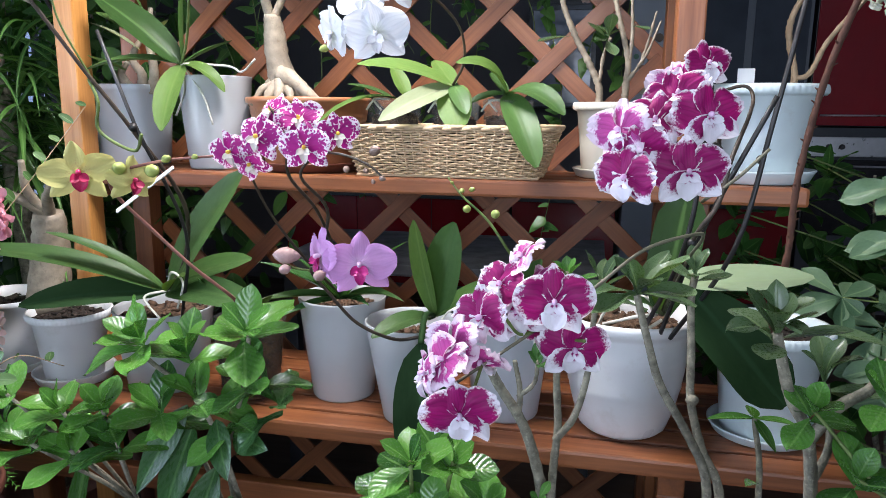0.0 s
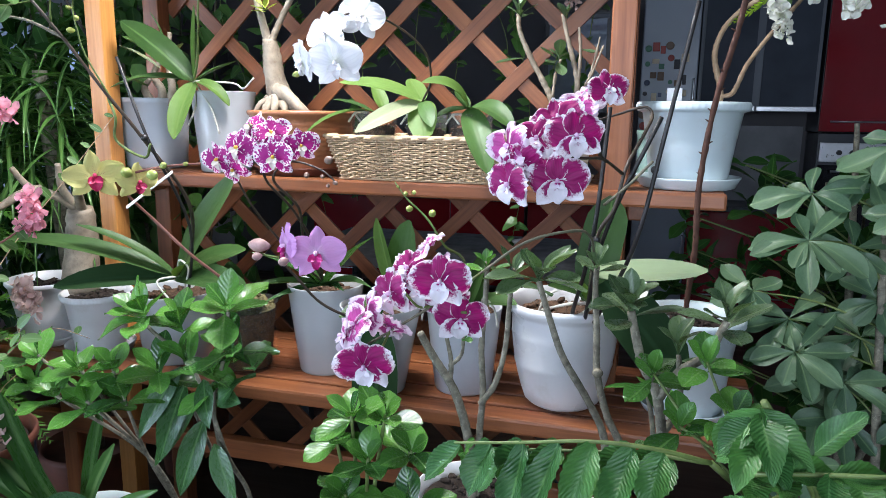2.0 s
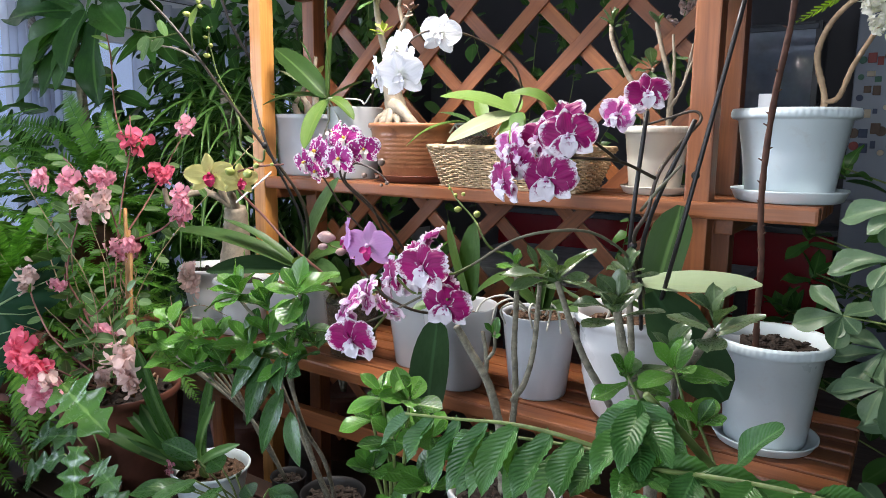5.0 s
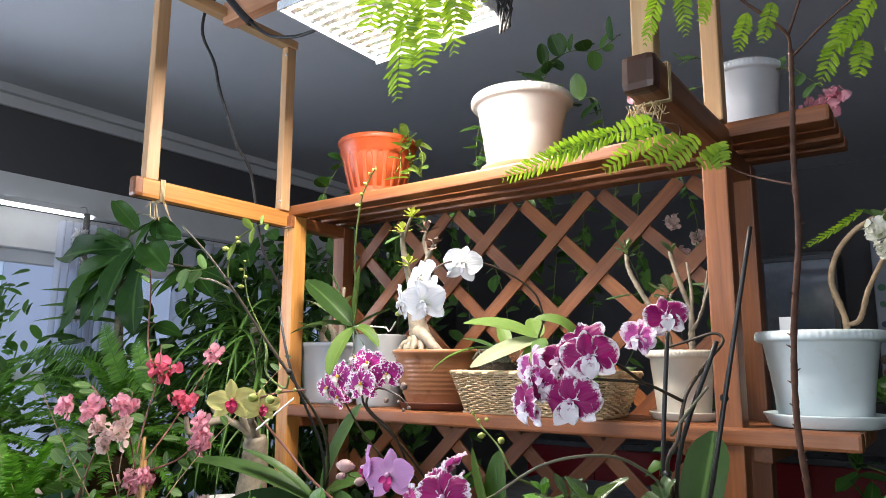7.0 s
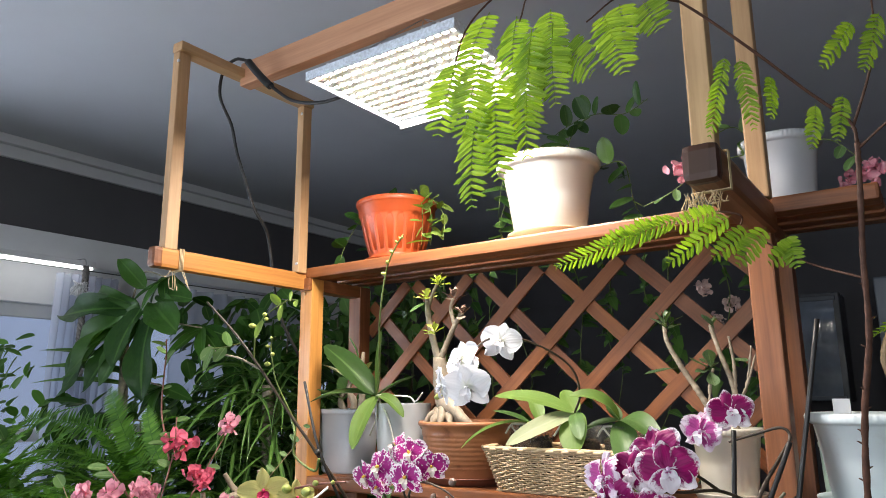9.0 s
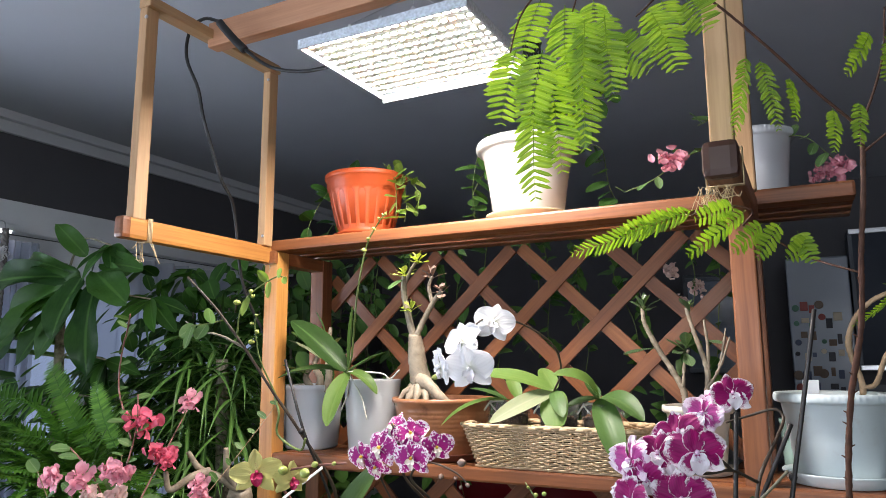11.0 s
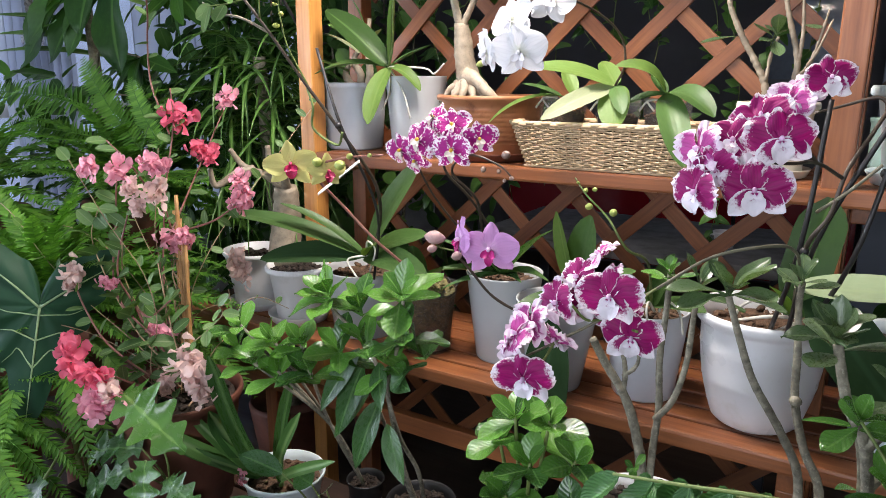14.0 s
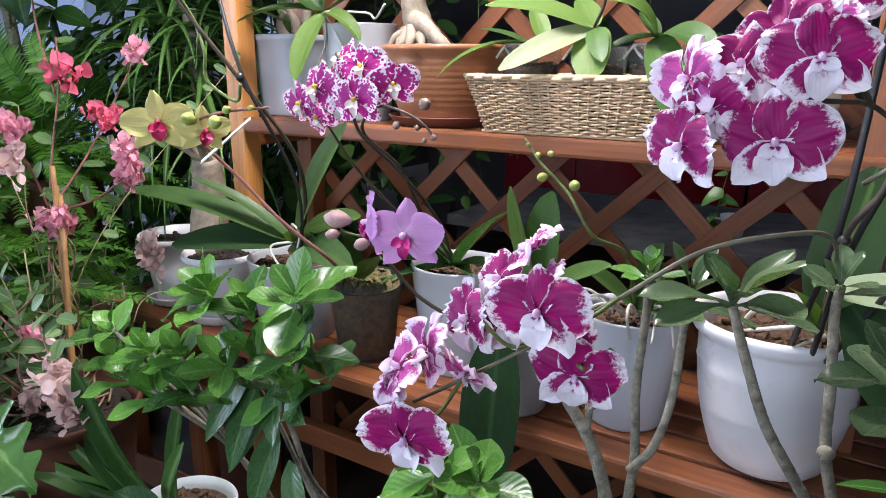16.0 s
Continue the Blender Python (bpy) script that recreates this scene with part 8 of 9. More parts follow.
for k, (p, n) in enumerate((((0.26, 0.88, 1.10), 7), ((0.33, 0.86, 1.13), 7), ((0.30, 0.84, 1.04), 7), ((0.37, 0.84, 1.07), 6))):
    stem(g, [(0.45, 0.78, 0.95), ((p[0] + 0.45) / 2, 0.82, 1.0), p], 0.003, GREENSTEM, 0.002, "branch")
    rosette(g, p, (0, -0.4, 1), n - 1, 0.062, 0.040, GLOSSY, "obovate", (0.5, 1.7), 0.6, 140 + k)

# umbrella tree beside the rack's end
g = grown("umbrella_tree", (0.78, 1.50, 0.0), (0.78, 1.50, 0.13, 0.10, 0.30), "umbrella tree with grey green fingered leaves", "potted tree", group="plants on the floor", mat=TERRA, seed=50)
TRUNKS = ([(0.78, 1.50, 0.28), (0.76, 1.49, 0.65), (0.73, 1.47, 0.95), (0.70, 1.46, 1.32)], [(0.80, 1.52, 0.28), (0.84, 1.50, 0.70), (0.86, 1.48, 1.05), (0.87, 1.46, 1.36)])
for pts in TRUNKS:
    stem(g, pts, 0.012, BARK, 0.007, "trunk")


def umbrella(parent, foot, hub, n, length, width, seed, axis=(0, -0.55, 1)):
    rng = random.Random(seed)
    mid = (Vector(foot) + Vector(hub)) / 2 + V(0, 0, 0.015)
    stem(parent, [foot, mid, hub], 0.0026, GREENSTEM, 0.0018, "leaf_stalk", seed=seed)
    ax = Vector(axis).normalized()
    e1 = ax.orthogonal().normalized()
    e2 = ax.cross(e1)
    for i in range(n):
        a = 6.283 * i / n + rng.uniform(-0.3, 0.3)
        d = (e1 * math.cos(a) + e2 * math.sin(a)) * math.sin(1.35) + ax * math.cos(1.35) + V(0, 0, -0.42 + rng.uniform(-0.3, 0.25))
        s = length * rng.uniform(0.6, 1.25)
        leaf(parent, hub, Vector(hub) + d.normalized() * s, width * (0.6 + 0.5 * s / length) * rng.uniform(0.85, 1.1), UMBRELLA, "spoon", rng.choice((0.3, 0.9, 1.5)), 0.22, ax + V(rng.uniform(-0.4, 0.4), 0, rng.uniform(-0.3, 0.4)), wave=rng.choice((0.0, 0.6)))


CROWNS = [V(0.555, 1.395, 1.221), V(0.554, 1.49, 1.033), V(0.477, 1.492, 1.089), V(0.56, 1.422, 0.981), V(0.568, 1.469, 1.307)]
rng = random.Random(149)
while len(CROWNS) < 30:
    p = V(rng.uniform(0.57, 0.98), rng.uniform(1.36, 1.58), rng.uniform(0.62, 1.44))
    if min((p - q).length for q in CROWNS) > 0.095:
        CROWNS.append(p)
for i, hub in enumerate(CROWNS):
    path = smooth_path(TRUNKS[0 if hub.x < 0.78 else 1], 8)
    foot = min(path, key=lambda q: (q - hub + V(0, 0, 0.06)).length)
    umbrella(g, foot, hub, 7 if i % 3 else 8, 0.075 if i == 2 else 0.100, 0.038, 150 + i, (rng.uniform(-0.5, 0.1), -0.9, 0.75))

# dark foliage behind the right end of the shelves
g = grown("rubber_plant", (0.78, 1.85, 0.0), (0.80, 1.9, 0.14, 0.11, 0.30), "dark leafy house plant behind the rack", "potted plant", group="plants behind the rack", mat=TERRA, seed=51)
stem(g, [(0.80, 1.9, 0.28), (0.78, 1.88, 0.8), (0.75, 1.85, 1.2), (0.72, 1.8, 1.45)], 0.014, BARK, 0.006, "trunk")
rng = random.Random(160)
for i in range(30):
    p = V(0.62 + rng.uniform(-0.34, 0.42), 1.98 + rng.uniform(-0.08, 0.15), rng.uniform(0.70, 1.40))
    stem(g, [(0.76, 1.86, max(0.6, p.z - 0.12)), p], 0.003, GREENSTEM, 0.002, "leaf_stalk")
    rosette(g, p, (rng.uniform(-0.5, 0.5), -0.4, 1), 6, 0.105, 0.042, TREE, "lance", (0.6, 1.9), 0.8, 161 + i)

# ---- the flowering thicket on the left ----
g = grown("flowering_climber", (-1.22, 0.98, BT), (-1.22, 0.99, 0.165, 0.12, 0.735), "pink flowering climber on bamboo canes in a terracotta pot", "potted plant", mat=TERRA, style="lip", seed=52)
bm = bmesh.new()
rng = random.Random(170)
for i in range(26):
    a, q = rng.uniform(0, 6.28), rng.uniform(0.02, 0.12)
    c = V(-1.22 + q * math.cos(a), 0.99 + q * math.sin(a), 0.725)
    d = V(rng.uniform(-1, 1), rng.uniform(-1, 1), rng.uniform(0.1, 0.5)).normalized() * rng.uniform(0.03, 0.09)
    tube(bm, [c, c + d], 0.0025, seg=5, n=2)
tagged(part("dead_twigs", bm, TANBARK, g), kind="stuff")
for a, b in (((-1.22, 1.02, 0.71), (-1.275, 1.085, 1.155)), ((-1.17, 1.0, 0.71), (-1.235, 1.06, 1.14)), ((-1.255, 1.04, 0.71), (-1.315, 1.10, 1.17)), ((-1.20, 1.015, 0.71), (-1.262, 1.07, 1.22)), ((-1.15, 0.99, 0.71), (-1.215, 1.05, 1.10))):
    bm = bmesh.new()
    tube(bm, [a, Vector(a).lerp(Vector(b), 0.5) + V(rng.uniform(-0.008, 0.008), 0, 0), b], 0.0060, 0.0050, 10, 4, 0.08, rng)
    part("bamboo_cane", bm, CANE, g)
PINKS = [(-1.389, 1.195, 1.402, 0.085, "rose"), (-1.405, 1.285, 1.305, 0.070, "rose"), (-1.086, 1.127, 1.228, 0.060, "pink"), (-1.078, 1.12, 1.262, 0.045, "pink"), (-1.205, 0.972, 1.309, 0.060, "pink"), (-1.165, 0.955, 1.312, 0.055, "pink"), (-1.255, 0.84, 1.312, 0.055, "pink"), (-1.225, 0.90, 1.300, 0.055, "pink"), (-1.205, 0.905, 1.262, 0.048, "faded"), (-1.165, 0.95, 1.248, 0.060, "faded"), (-1.215, 0.93, 1.215, 0.048, "faded"), (-1.418, 1.396, 1.445, 0.058, "pink"), (-1.24, 0.98, 0.882, 0.055, "pink"), (-1.265, 0.975, 0.89, 0.04, "pink"), (-1.036, 0.915, 0.845, 0.085, "faded"), (-1.075, 0.92, 0.865, 0.075, "faded"), (-1.01, 0.91, 0.81, 0.06, "faded")]
PINKS += [(-1.26, 1.06, 1.10, 0.075, "pink"), (-1.225, 1.05, 1.12, 0.05, "pink"), (-1.33, 0.80, 0.86, 0.075, "rose"), (-1.29, 0.79, 0.83, 0.06, "rose"), (-1.24, 0.79, 0.835, 0.075, "rose"), (-1.355, 0.80, 0.895, 0.05, "rose"), (-1.23, 0.80, 0.765, 0.08, "pink"), (-1.27, 0.80, 0.75, 0.075, "pink"), (-1.17, 0.81, 0.775, 0.065, "pink"), (-1.20, 0.80, 0.81, 0.06, "faded"), (-1.40, 0.86, 1.045, 0.055, "faded"), (-1.415, 0.86, 1.015, 0.045, "faded"), (-1.32, 0.90, 1.02, 0.042, "pink"), (-1.13, 0.90, 0.80, 0.05, "faded"), (-1.345, 1.26, 1.29, 0.04, "rose"), (-1.10, 1.13, 1.20, 0.05, "pink")]
for i, (x, y, z, s, k) in enumerate(PINKS):
    blossom(g, (x, y, z), s * 1.28, k, i, (0.3, -1, 0.3), {"rose": "deep pink blossom", "pink": "pink ruffled blossom", "faded": "faded pale blossom"}[k])
paths = [[(-1.25, 1.02, 0.72), (-1.36, 1.08, 0.95), (-1.4, 1.14, 1.2), (-1.395, 1.18, 1.38), (-1.42, 1.2, 1.48)], [(-1.2, 1.0, 0.72), (-1.28, 1.08, 1.0), (-1.27, 1.05, 1.15), (-1.21, 0.98, 1.28)], [(-1.27, 1.05, 1.12), (-1.38, 1.2, 1.2), (-1.41, 1.28, 1.28), (-1.42, 1.38, 1.42)], [(-1.27, 1.06, 1.12), (-1.16, 1.1, 1.16), (-1.09, 1.12, 1.21)], [(-1.2, 0.98, 0.72), (-1.3, 0.88, 0.86), (-1.36, 0.86, 0.95), (-1.405, 0.86, 1.03)], [(-1.2, 0.96, 0.72), (-1.26, 0.86, 0.8), (-1.3, 0.8, 0.85)]]
paths += [[(-1.2, 0.98, 0.72), (-1.15, 0.94, 0.8), (-1.08, 0.92, 0.85)], [(-1.24, 1.0, 0.74), (-1.3, 0.95, 0.95), (-1.31, 0.92, 1.05), (-1.27, 0.94, 1.2)], [(-1.22, 1.0, 0.74), (-1.24, 0.97, 0.85), (-1.34, 0.93, 0.98), (-1.36, 0.96, 1.15), (-1.32, 0.95, 1.27)], [(-1.4, 1.17, 1.36), (-1.47, 1.2, 1.42), (-1.53, 1.22, 1.5), (-1.5, 1.2, 1.6), (-1.42, 1.15, 1.66), (-1.35, 1.1, 1.7)], [(-1.3, 0.95, 0.95), (-1.2, 0.92, 0.95), (-1.13, 0.93, 1.0)], [(-1.4, 1.1, 1.2), (-1.3, 0.98, 1.3), (-1.36, 0.96, 1.36)]]
trailing(g, paths, SOFT, 0.046, "oval", 172, 0.036, 0.003, "stem", PINKSTEM)
trailing(g, [[(-1.25, 1.0, 0.78), (-1.34, 0.96, 1.0), (-1.28, 0.92, 1.12)], [(-1.2, 0.98, 0.78), (-1.3, 0.94, 0.9), (-1.4, 0.92, 1.1), (-1.36, 0.92, 1.2)], [(-1.15, 0.97, 0.76), (-1.17, 0.95, 0.95), (-1.22, 0.97, 1.07)]], SOFT, 0.055, "oval", 173, 0.02, 0.002, "stem", TANBARK)
rng = random.Random(174)
extra = []
for k in range(14):
    p = [V(-1.22 + rng.uniform(-0.08, 0.06), 1.0 + rng.uniform(-0.06, 0.04), 0.74)]
    d = V(rng.uniform(-0.10, 0.06), rng.uniform(-0.07, 0.06), 0.10)
    for _ in range(5):
        d = d + V(rng.uniform(-0.05, 0.05), rng.uniform(-0.04, 0.04), rng.uniform(-0.06, 0.03))
        p.append(p[-1] + d)
    extra.append([tuple(q) for q in p])
trailing(g, extra, SOFT, 0.034, "oval", 175, 0.05, 0.0014, "stem", TANBARK)
# dry runners wound about the canes
for k in range(7):
    pts = [V(-1.21 - 0.012 * j + 0.022 * math.sin(1.7 * j + k), 1.02 + 0.010 * j + 0.022 * math.cos(1.7 * j + k), 0.72 + (0.052 + 0.004 * (k % 3)) * j) for j in range(8)]
    stem(g, pts, 0.0018, TANBARK, 0.0012, "stem", seed=k + 180)

# alocasia with white veined arrow leaf, and a lobed leaf below
g = grown("alocasia", (-1.48, 0.84, 0.0), (-1.50, 0.88, 0.13, 0.10, 0.30), "alocasia with a dark arrow leaf and pale veins", "potted plant", group="plants on the floor", mat=TERRA, seed=53)
stem(g, [(-1.5, 0.88, 0.28), (-1.50, 0.86, 0.65), (-1.48, 0.85, 0.88), (-1.46, 0.81, 0.966)], 0.008, GREENSTEM, 0.005, "leaf_stalk")
SHAPES["lobed"] = lambda v: (math.sin(math.pi * min(1, 0.10 + v * 0.90)) ** 0.6) * (0.72 + 0.28 * math.cos(v * 30 + 0.6))
SHAPES["arrow"] = lambda v: max(0.0, (1 - v)) ** 0.75 * (0.86 + 0.14 * math.cos(v * 24)) * min(1, 0.55 + v * 6)
hub = V(-1.402, 0.775, 0.980)
REACH = (0.37, 0.235, 0.165, 0.150, 0.160, 0.20, 0.265, 0.15, 0.03)  # from the tip round to the notch


def arrow_leaf(parent, hub, tip, right, size):
    """An arrow shaped blade with a scalloped edge, and its raised veins."""
    hub, y = Vector(hub), (Vector(tip) - Vector(hub)).normalized()
    x = (Vector(right) - y * Vector(right).dot(y)).normalized()
    nrm = x.cross(y)
    if nrm.x < 0:
        nrm = -nrm
    bm = bmesh.new()
    uvl = bm.loops.layers.uv.new("UVMap")
    n = 96
    rows = []
    at = lambda a, f: hub + (y * math.cos(a) + x * math.sin(a)) * reach(a) * f + nrm * (0.012 * math.sin(3.2 * a) * f * f - 0.03 * f * f + 0.004 * math.cos(a * 11) * f)

    def reach(a):
        q = abs(a) / math.pi * (len(REACH) - 1)
        k = min(int(q), len(REACH) - 2)
        f = q - k
        f = f * f * (3 - 2 * f)
        return size * (REACH[k] * (1 - f) + REACH[k + 1] * f) * (1 + 0.085 * math.cos(a * 11) * (abs(a) < 2.4))

    for j in range(7):
        rows.append([bm.verts.new(at(-math.pi + 2 * math.pi * k / n, max(0.02, j / 6))) for k in range(n + 1)])
    for j in range(6):
        for k in range(n):
            fc = bm.faces.new((rows[j][k], rows[j][k + 1], rows[j + 1][k + 1], rows[j + 1][k]))
            for lp in fc.loops:
                lp[uvl].uv = (0.2, j / 6)
    part("leaf", bm, ALOCASIA, parent, "dark teal arrow shaped leaf")
    for a, f, f0 in ((0.0, 0.97, 0.02), (0.42, 0.9, 0.5), (-0.42, 0.9, 0.5), (0.85, 0.88, 0.28), (-0.85, 0.88, 0.28), (1.5, 0.86, 0.08), (-1.5, 0.86, 0.08), (2.2, 0.92, 0.02), (-2.2, 0.92, 0.02)):
        bm = bmesh.new()
        p, q = at(0.0, f0), at(a, f)
        mid = [at(a * (0.55 + 0.45 * k), f0 + (f - f0) * k) if f0 > 0.03 else at(a, f * k) for k in (0.35, 0.7)]
        tube(bm, [v + nrm * 0.002 for v in (p, *mid, q)], 0.0034 if f0 < 0.03 else 0.0022, 0.0008, 5)
        part("leaf_vein", bm, ALO_VEIN, parent)



arrow_leaf(g, (-1.46, 0.802, 0.966), (-1.452, 0.725, 0.686), (0.485, 0.875, 0), 0.78)
for b, t, w in (((-1.5, 0.88, 0.3), (-1.40, 0.72, 0.50), 0.12), ((-1.5, 0.88, 0.3), (-1.35, 0.70, 0.58), 0.10)):
    stem(g, [b, ((b[0] + t[0]) / 2, b[1] - 0.03, t[2] + 0.05), t], 0.005, GREENSTEM, 0.003, "leaf_stalk")
    leaf(g, t, (t[0] - 0.03, t[1] - 0.10, t[2] - 0.16), w, LANCE, "lobed", 0.6, 0.1, (0, -1, 0.5), nv=20)

g = grown("philodendron", (-1.08, 0.86, BT), (-1.10, 0.845, 0.06, 0.05, 0.52), "small philodendron with glossy lobed leaves", "potted plant", mat=TERRA, seed=54)
PHILO = leaf_material("bright_lobed_leaf", (0.03, 0.10, 0.02), (0.075, 0.19, 0.036), (0.2, 0.36, 0.1), 0.2, trans=0.16, rib_width=0.05)
for b, t, w, mt, up in (((-1.19, 0.82, 0.80), (-0.945, 0.80, 0.725), 0.145, PHILO, (0.1, -0.75, 0.9)), ((-1.11, 0.81, 0.650), (-1.062, 0.78, 0.49), 0.125, PHILO, (0.1, -1, 0.5)), ((-1.15, 0.83, 0.66), (-1.33, 0.80, 0.60), 0.10, LANCE, (0, -0.8, 1)), ((-1.05, 0.82, 0.62), (-0.90, 0.79, 0.60), 0.08, LANCE, (0, -0.8, 1)), ((-1.02, 0.82, 0.58), (-0.87, 0.80, 0.53), 0.08, LANCE, (0, -0.8, 1)), ((-1.16, 0.80, 0.62), (-1.30, 0.76, 0.50), 0.09, LANCE, (0, -0.9, 0.8))):
    stem(g, [(-1.10, 0.845, 0.50), (-1.09, 0.85, (0.5 + b[2]) / 2), b], 0.003, GREENSTEM, 0.002, "leaf_stalk")
    leaf(g, b, t, w, mt, "lobed", 0.9, 0.10, up, nv=44, wave=0.8)
# dark broad leaves low between the pots
g = grown("peace_lily", (-0.66, 0.96, BT), (-0.66, 0.98, 0.06, 0.05, 0.50), "low plant with broad dark glossy leaves", "potted plant", mat=TERRA, seed=55)
rng = random.Random(181)
for k in range(15):
    a = k * 2.39996
    r = rng.uniform(0.10, 0.24)
    b = V(-0.66 + 0.03 * math.cos(a), 0.97, 0.50)
    m = V(-0.66 + 0.6 * r * math.cos(a), 0.95 + 0.3 * r * math.sin(a) - 0.05, rng.uniform(0.56, 0.66))
    t = m + V(0.55 * r * math.cos(a), 0.4 * r * math.sin(a) - 0.05, rng.uniform(-0.06, 0.03))
    stem(g, [b, b.lerp(m, 0.5) + V(0, 0, 0.02), m], 0.0025, GREENSTEM, 0.002, "leaf_stalk", seed=k)
    leaf(g, m, t, rng.uniform(0.045, 0.065), LANCE, "lance", 0.7, 0.15, (0, -0.6, 1), wave=0.5)

# boston ferns
for k, (c, n, ln, el0) in enumerate((((-1.98, 1.42, 1.12), 70, 0.50, -0.35), ((-1.70, 0.98, 0.86), 64, 0.50, -0.5), ((-2.20, 1.02, 1.12), 64, 0.52, -0.4), ((-1.72, 1.30, 0.72), 40, 0.42, -0.3), ((-1.72, 0.72, 0.62), 56, 0.44, -0.9))):
    g = thing("boston_fern", (c[0], c[1], 0), "lush boston fern with arching green fronds on a tall pot", "fern", "ferns by the window")
    bm = bmesh.new()
    lathe(bm, [(0, 0), (0.14, 0), (0.15, 0.02), (0.05, 0.06), (0.035, c[2] - 0.25), (0.14, c[2] - 0.2), (0.16, c[2] - 0.03), (0.15, c[2] - 0.02), (0, c[2] - 0.05)], (c[0], c[1], 0), 28)
    part("pedestal_pot", bm, TERRA, g)
    rng = random.Random(200 + k)
    for i in range(n):
        a = i * 2.39996
        el = rng.uniform(el0, 1.0)
        d = V(math.cos(a) * math.cos(el), math.sin(a) * math.cos(el) * 0.8, math.sin(el))
        s = ln * rng.uniform(0.75, 1.15)
        frond(g, c, V(*c) + d * s + V(0, 0, -0.06), 0.62 * s, "fern", rng.choice((0.7, 1.1, 1.5)), i, (0, -0.25, 1))
    if k == 0:
        for b, tip, w in (((-1.80, 1.36, 1.28), (-2.061, 1.34, 1.56), 0.52), ((-1.90, 1.36, 1.40), (-2.684, 1.34, 1.442), 0.62), ((-1.9, 1.36, 1.30), (-2.5, 1.30, 1.33), 0.5), ((-1.70, 1.36, 1.30), (-1.80, 1.33, 1.50), 0.40)):
            frond(g, b, tip, w, "fern", 0.5, k, (0.2, -0.9, 0.5))

# fountain of narrow leaves
PALM = leaf_material("ponytail_leaf", (0.028, 0.085, 0.018), (0.11, 0.24, 0.05), (0.16, 0.30, 0.08), 0.30, trans=0.28, rib_width=0.2)
g = thing("ponytail_palm", (-1.60, 1.78, 0), "ponytail palm with a fountain of narrow arching leaves", "potted tree")
bm = bmesh.new()
lathe(bm, [(0, 0), (0.13, 0), (0.17, 0.28), (0.165, 0.30), (0.15, 0.28), (0, 0.27)], (-1.60, 1.78, 0), 32)
part("pot", bm, TERRA, g)
stem(g, [(-1.60, 1.78, 0.27), (-1.60, 1.78, 0.6), (-1.61, 1.74, 1.2), (-1.62, 1.72, 1.58)], 0.04, BARK, 0.022, "trunk")
rng = random.Random(220)
for i in range(185):
    a = i * 2.39996
    el = rng.uniform(0.05, 1.25)
    d = V(math.cos(a), math.sin(a) * 0.8, 0)
    s = rng.uniform(0.45, 0.80)
    b = V(-1.62 + rng.uniform(-0.13, 0.13), 1.72 + rng.uniform(-0.1, 0.1), 1.66 - rng.uniform(0, 0.42))
    out = s * (0.28 + 0.42 * rng.random()) * (1.2 - el * 0.4)
    tip = b + d * out + V(0, -0.03, 0.34 * el - s * 0.62)
    leaf(g, b, tip, rng.uniform(0.010, 0.018), PALM, "blade", rng.choice((1.3, 1.6, 1.9)), 0.3, (d.x, d.y, 0.9), nv=14)

# dark tree with large hanging leaves
g = thing("dark_leaf_tree", (-2.35, 1.55, 0), "tree with large dark hanging leaves by the window", "potted tree")
bm = bmesh.new()
lathe(bm, [(0, 0), (0.15, 0), (0.19, 0.32), (0.185, 0.34), (0.17, 0.32), (0, 0.31)], (-2.35, 1.65, 0), 32)
part("pot", bm, TERRA, g)
stem(g, [(-2.35, 1.65, 0.3), (-2.33, 1.6, 0.9), (-2.30, 1.55, 1.5), (-2.25, 1.5, 1.95)], 0.03, BARK, 0.014, "trunk")
rng = random.Random(230)
for i, hub in enumerate(((-1.98, 1.50, 2.0), (-1.85, 1.58, 1.80), (-2.02, 1.54, 1.58), (-2.0, 1.65, 1.42))):
    stem(g, [(-2.29, 1.54, min(1.9, hub[2] - 0.05)), ((hub[0] - 2.29) / 2, 1.49, hub[2] + 0.03), hub], 0.005, BARK, 0.003, "branch")
    for j in range(7):
        a = j * 2.39996 + i
        d = V(math.cos(a), math.sin(a) * 0.6 - 0.25, rng.uniform(-1.6, -0.1)).normalized()
        s = rng.uniform(0.13, 0.20)
        leaf(g, hub, V(*hub) + d * s, s * rng.uniform(0.30, 0.40), TREE, "oval" if j % 2 else "lance", rng.choice((0.5, 0.9)), 0.14, (rng.uniform(-0.4, 0.4), -1, 0.7))

HUB = (-2.10, 1.47, 1.885)
for b, t, w in ((HUB, (-2.615, 1.42, 1.885), 0.115), (HUB, (-2.46, 1.40, 1.715), 0.12), (HUB, (-2.53, 1.40, 1.54), 0.10), ((-2.12, 1.44, 1.80), (-2.31, 1.38, 1.56), 0.10), (HUB, (-2.50, 1.50, 1.965), 0.06), ((-2.02, 1.47, 1.90), (-1.775, 1.42, 1.77), 0.12), ((-2.02, 1.47, 1.85), (-1.93, 1.40, 1.52), 0.11), ((-2.0, 1.48, 1.93), (-1.74, 1.45, 1.89), 0.08), (HUB, (-2.10, 1.37, 1.65), 0.11), ((-2.05, 1.45, 1.83), (-2.18, 1.37, 1.58), 0.10), ((-2.13, 1.44, 1.84), (-2.42, 1.36, 1.62), 0.11), ((-2.06, 1.46, 1.96), (-2.16, 1.40, 2.08), 0.07)):
    leaf(g, b, t, w * 1.08, TREE, "oval", rng.choice((0.7, 1.0)), 0.22, (0.25, -1, 0.6), wave=rng.choice((0.5, 0.9)), nv=14)
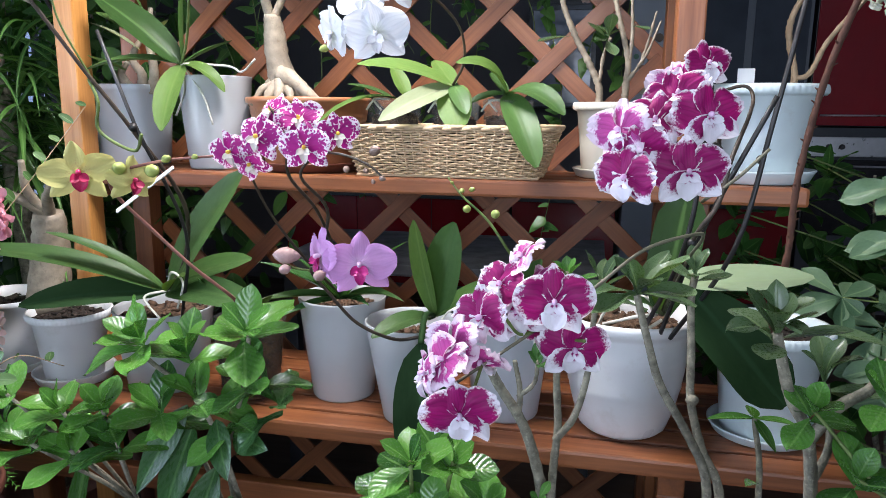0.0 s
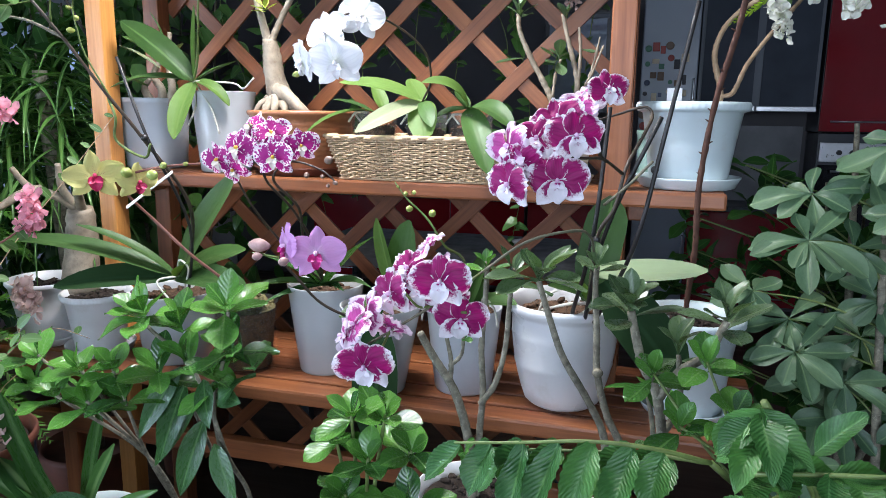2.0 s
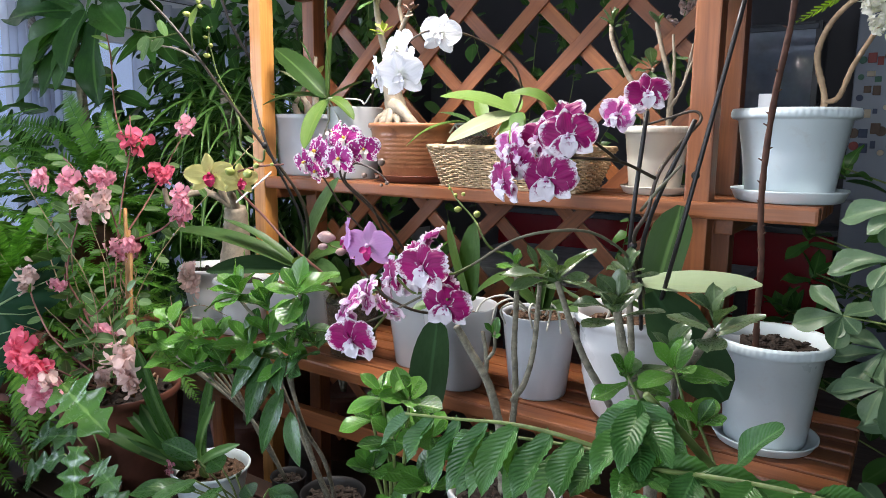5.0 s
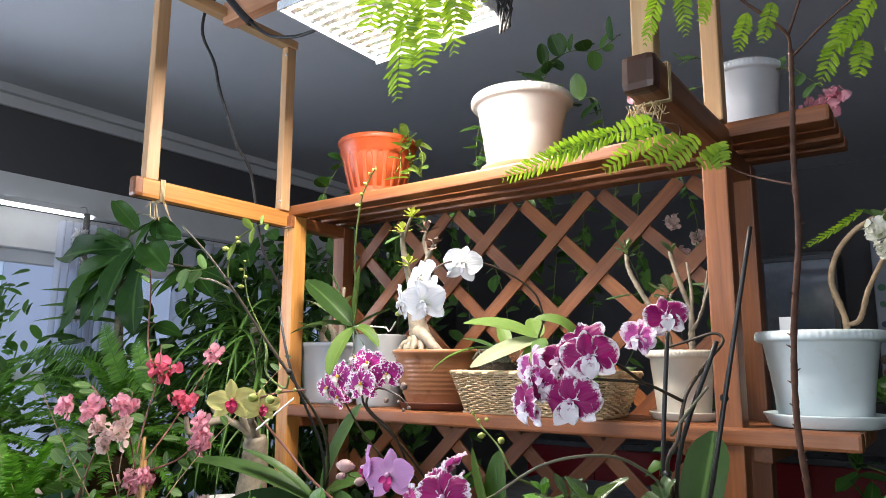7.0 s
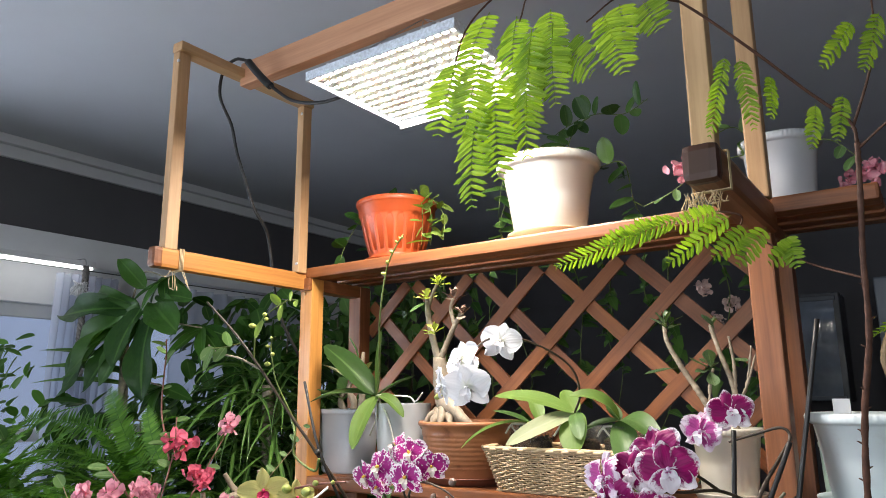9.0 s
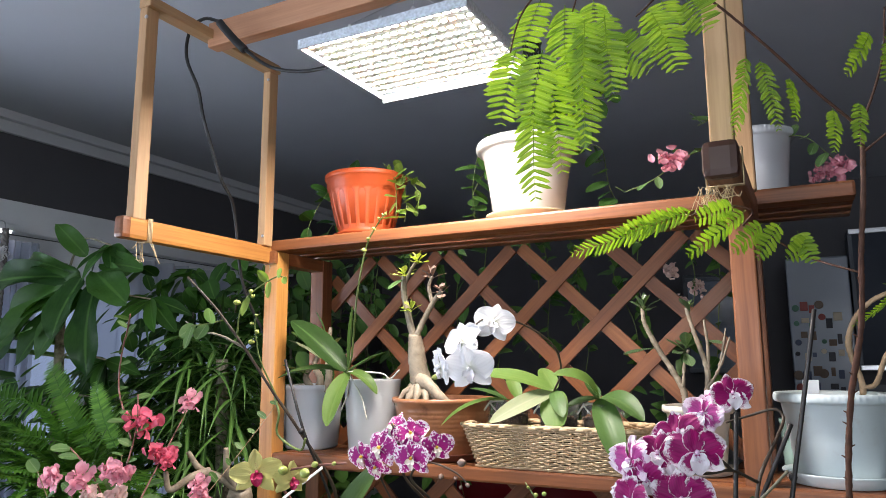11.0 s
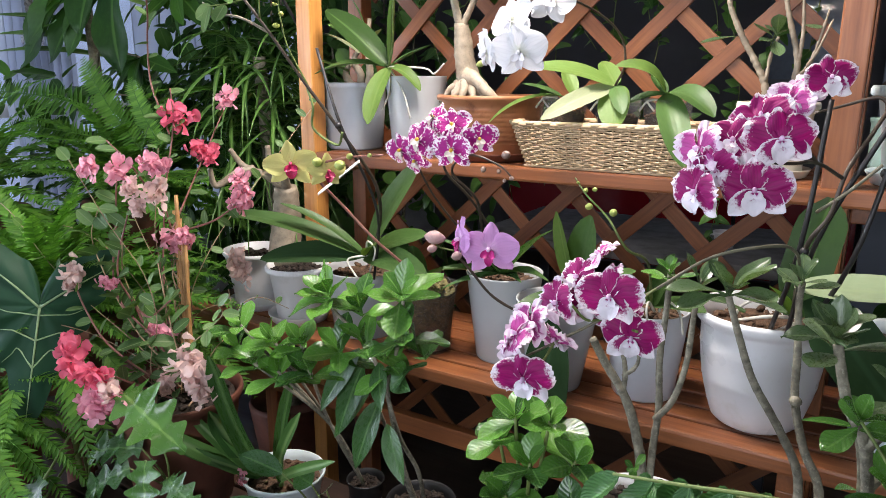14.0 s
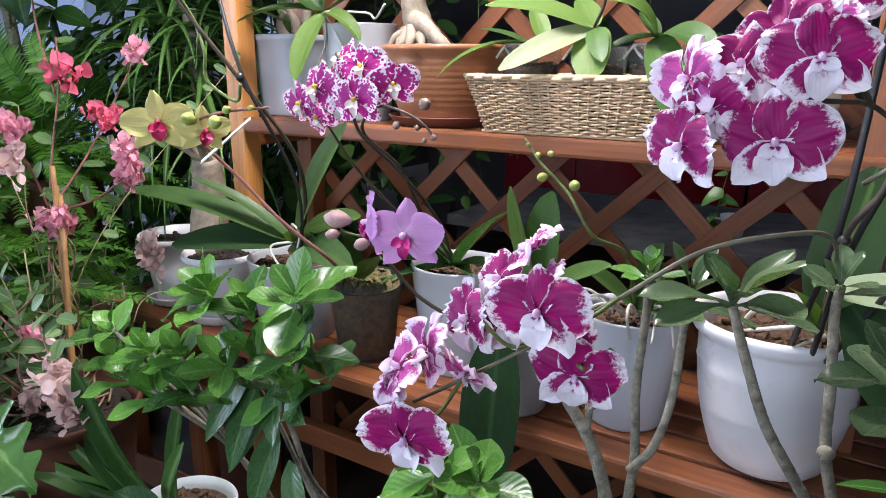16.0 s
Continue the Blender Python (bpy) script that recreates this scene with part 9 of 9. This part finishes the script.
for b, t, w in (((-2.20, 1.60, 1.66), (-2.62, 1.35, 1.735), 0.045), ((-2.20, 1.60, 1.62), (-2.62, 1.35, 1.665), 0.05), ((-2.22, 1.58, 1.58), (-2.66, 1.35, 1.60), 0.035)):
    leaf(g, b, t, w, STRAP, "lance", 0.5, 0.2, (0.2, -0.7, 1))

# small leaved fig and climbing leaves filling the window corner
for k, (c, rad, n, mt, size) in enumerate((((-2.62, 1.05, 1.42), (0.36, 0.26, 0.34), 520, FICUS, 0.062), ((-1.95, 1.95, 1.35), (0.40, 0.24, 0.62), 640, TREE, 0.10), ((-1.50, 2.12, 1.35), (0.34, 0.2, 0.66), 520, VINE, 0.085), ((-2.4, 1.75, 0.95), (0.5, 0.35, 0.6), 560, TREE, 0.10), ((-2.05, 2.45, 1.25), (0.75, 0.22, 0.70), 900, FICUS, 0.095), ((0.92, 2.15, 0.95), (0.36, 0.20, 0.40), 250, TREE, 0.10))):
    g = thing("weeping_fig" if k == 0 else "leafy_climber", (c[0], c[1] + 0.1, 0), ("weeping fig with small bright leaves by the window", "dense dark climber behind the palm", "dense climbing vine beside the lattice", "dense dark leaved shrub by the window", "dense green climber on the far window end", "dark leafy shrub behind the rack")[k], "potted tree", "greenery by the window" if k < 5 else "plants behind the rack")
    rng = random.Random(240 + k)
    for j in range(5):
        x, y = c[0] + rng.uniform(-0.2, 0.2), c[1] + 0.1 + rng.uniform(-0.1, 0.1)
        stem(g, [(c[0], c[1] + 0.1, 0.28), ((x + c[0]) / 2, y, c[2] * 0.6), (x, y, c[2] + rad[2] * 0.8)], 0.012, BARK, 0.004, "trunk", seed=j)
    bm = bmesh.new()
    lathe(bm, [(0, 0), (0.12, 0), (0.15, 0.28), (0.145, 0.30), (0.13, 0.28), (0, 0.27)], (c[0], c[1] + 0.1, 0), 28)
    part("pot", bm, TERRA, g)
    bm = bmesh.new()
    uvl = bm.loops.layers.uv.new("UVMap")
    for i in range(n):
        q = V(rng.gauss(0, 0.5), rng.gauss(0, 0.5), rng.uniform(-1, 1))
        p = V(c[0] + rad[0] * q.x, c[1] + rad[1] * q.y, c[2] + rad[2] * q.z)
        d = V(rng.uniform(-1, 1), rng.uniform(-1, 0.5), rng.uniform(-1.2, 0.3)).normalized()
        s = size * rng.uniform(0.7, 1.3)
        add_leaf(bm, uvl, frame_of(p, d, V(rng.uniform(-0.5, 0.5), -0.6, 1), s * 0.55, s), "oval" if i % 3 else "lance", 0.6, 0.15)
    tagged(part("foliage", bm, mt, g), kind="stuff")

# vines trailing behind the lattice
g = thing("trailing_vine", (-0.55, 2.0, 1.95), "dark vine trailing down behind the lattice", "vine")
rng = random.Random(260)
for j in range(15):
    x = -1.15 + j * 0.085 + rng.uniform(-0.03, 0.03)
    zt, zb = 1.98, rng.uniform(1.05, 1.7)
    pts = [(x, 1.90, zt)] + [(x + rng.uniform(-0.05, 0.05), 1.91 + rng.uniform(0, 0.09), zt + (zb - zt) * f) for f in (0.25, 0.5, 0.75, 1.0)]
    bm = bmesh.new()
    tube(bm, pts, 0.0018, 0.001, 5, 5)
    part("runner", bm, GREENSTEM, g)
    bm = bmesh.new()
    uvl = bm.loops.layers.uv.new("UVMap")
    path = smooth_path(pts, 12)
    for q in path[2:]:
        if rng.random() < (0.85 if math.sin(q.z * 21 + j * 2.3) > 0.1 else 0.22):
            d = V(rng.uniform(-1, 1), rng.uniform(-1, 0.6), rng.uniform(-1, 0.5)).normalized()
            s = rng.uniform(0.03, 0.062)
            add_leaf(bm, uvl, frame_of(q, d, V(rng.uniform(-0.5, 0.5), -0.7, 0.8), s * 0.7, s), "heart", 0.6, 0.15)
    tagged(part("foliage", bm, VINE, g), kind="stuff")
for i, p in enumerate(((-0.06, 1.95, 1.83), (0.01, 1.97, 1.78), (-0.04, 1.98, 1.74))):
    blossom(g, p, 0.06, "faded", i, label="dusty pink blossom")

# knotted rope by the window
ROPE = plain("weathered_rope", (0.20, 0.19, 0.18), 0.9, 0.4, 60, 0.6, dirt=(0.45, 0.44, 0.42))
g = thing("knotted_rope", (-3.15, 1.78, 2.2), "grey twisted rope with frayed white knots hanging by the window", "rope")
rng = random.Random(270)
bm = bmesh.new()
for k in range(3):
    tube(bm, [(-3.15 + 0.010 * math.cos(t * 1.5 + k * 2.1), 1.79 + 0.010 * math.sin(t * 1.5 + k * 2.1), 2.215 - t * 0.018) for t in range(30)], 0.009, 0.009, 6, 2)
part("cord", bm, ROPE, g, "grey twisted cord")
bm = bmesh.new()
tube(bm, [(-3.15, 1.79, 2.21), (-3.17, 1.79, 2.255), (-3.24, 1.79, 2.262), (-3.309, 1.79, 2.262)], 0.003, seg=6)
part("hook", bm, STEEL, g)
for c in (V(-3.15, 1.765, 2.11), V(-3.15, 1.79, 1.69)):
    bm = bmesh.new()
    for i in range(130):
        d = V(rng.uniform(-1, 1), rng.uniform(-1, 1), rng.uniform(-1.6, 0.5)).normalized()
        e = c + d * rng.uniform(0.02, 0.05)
        tube(bm, [c, e, e + V(rng.uniform(-0.012, 0.012), rng.uniform(-0.012, 0.012), -0.018)], 0.0035, 0.0015, 4, 2)
    part("tassel", bm, WHITE, g)
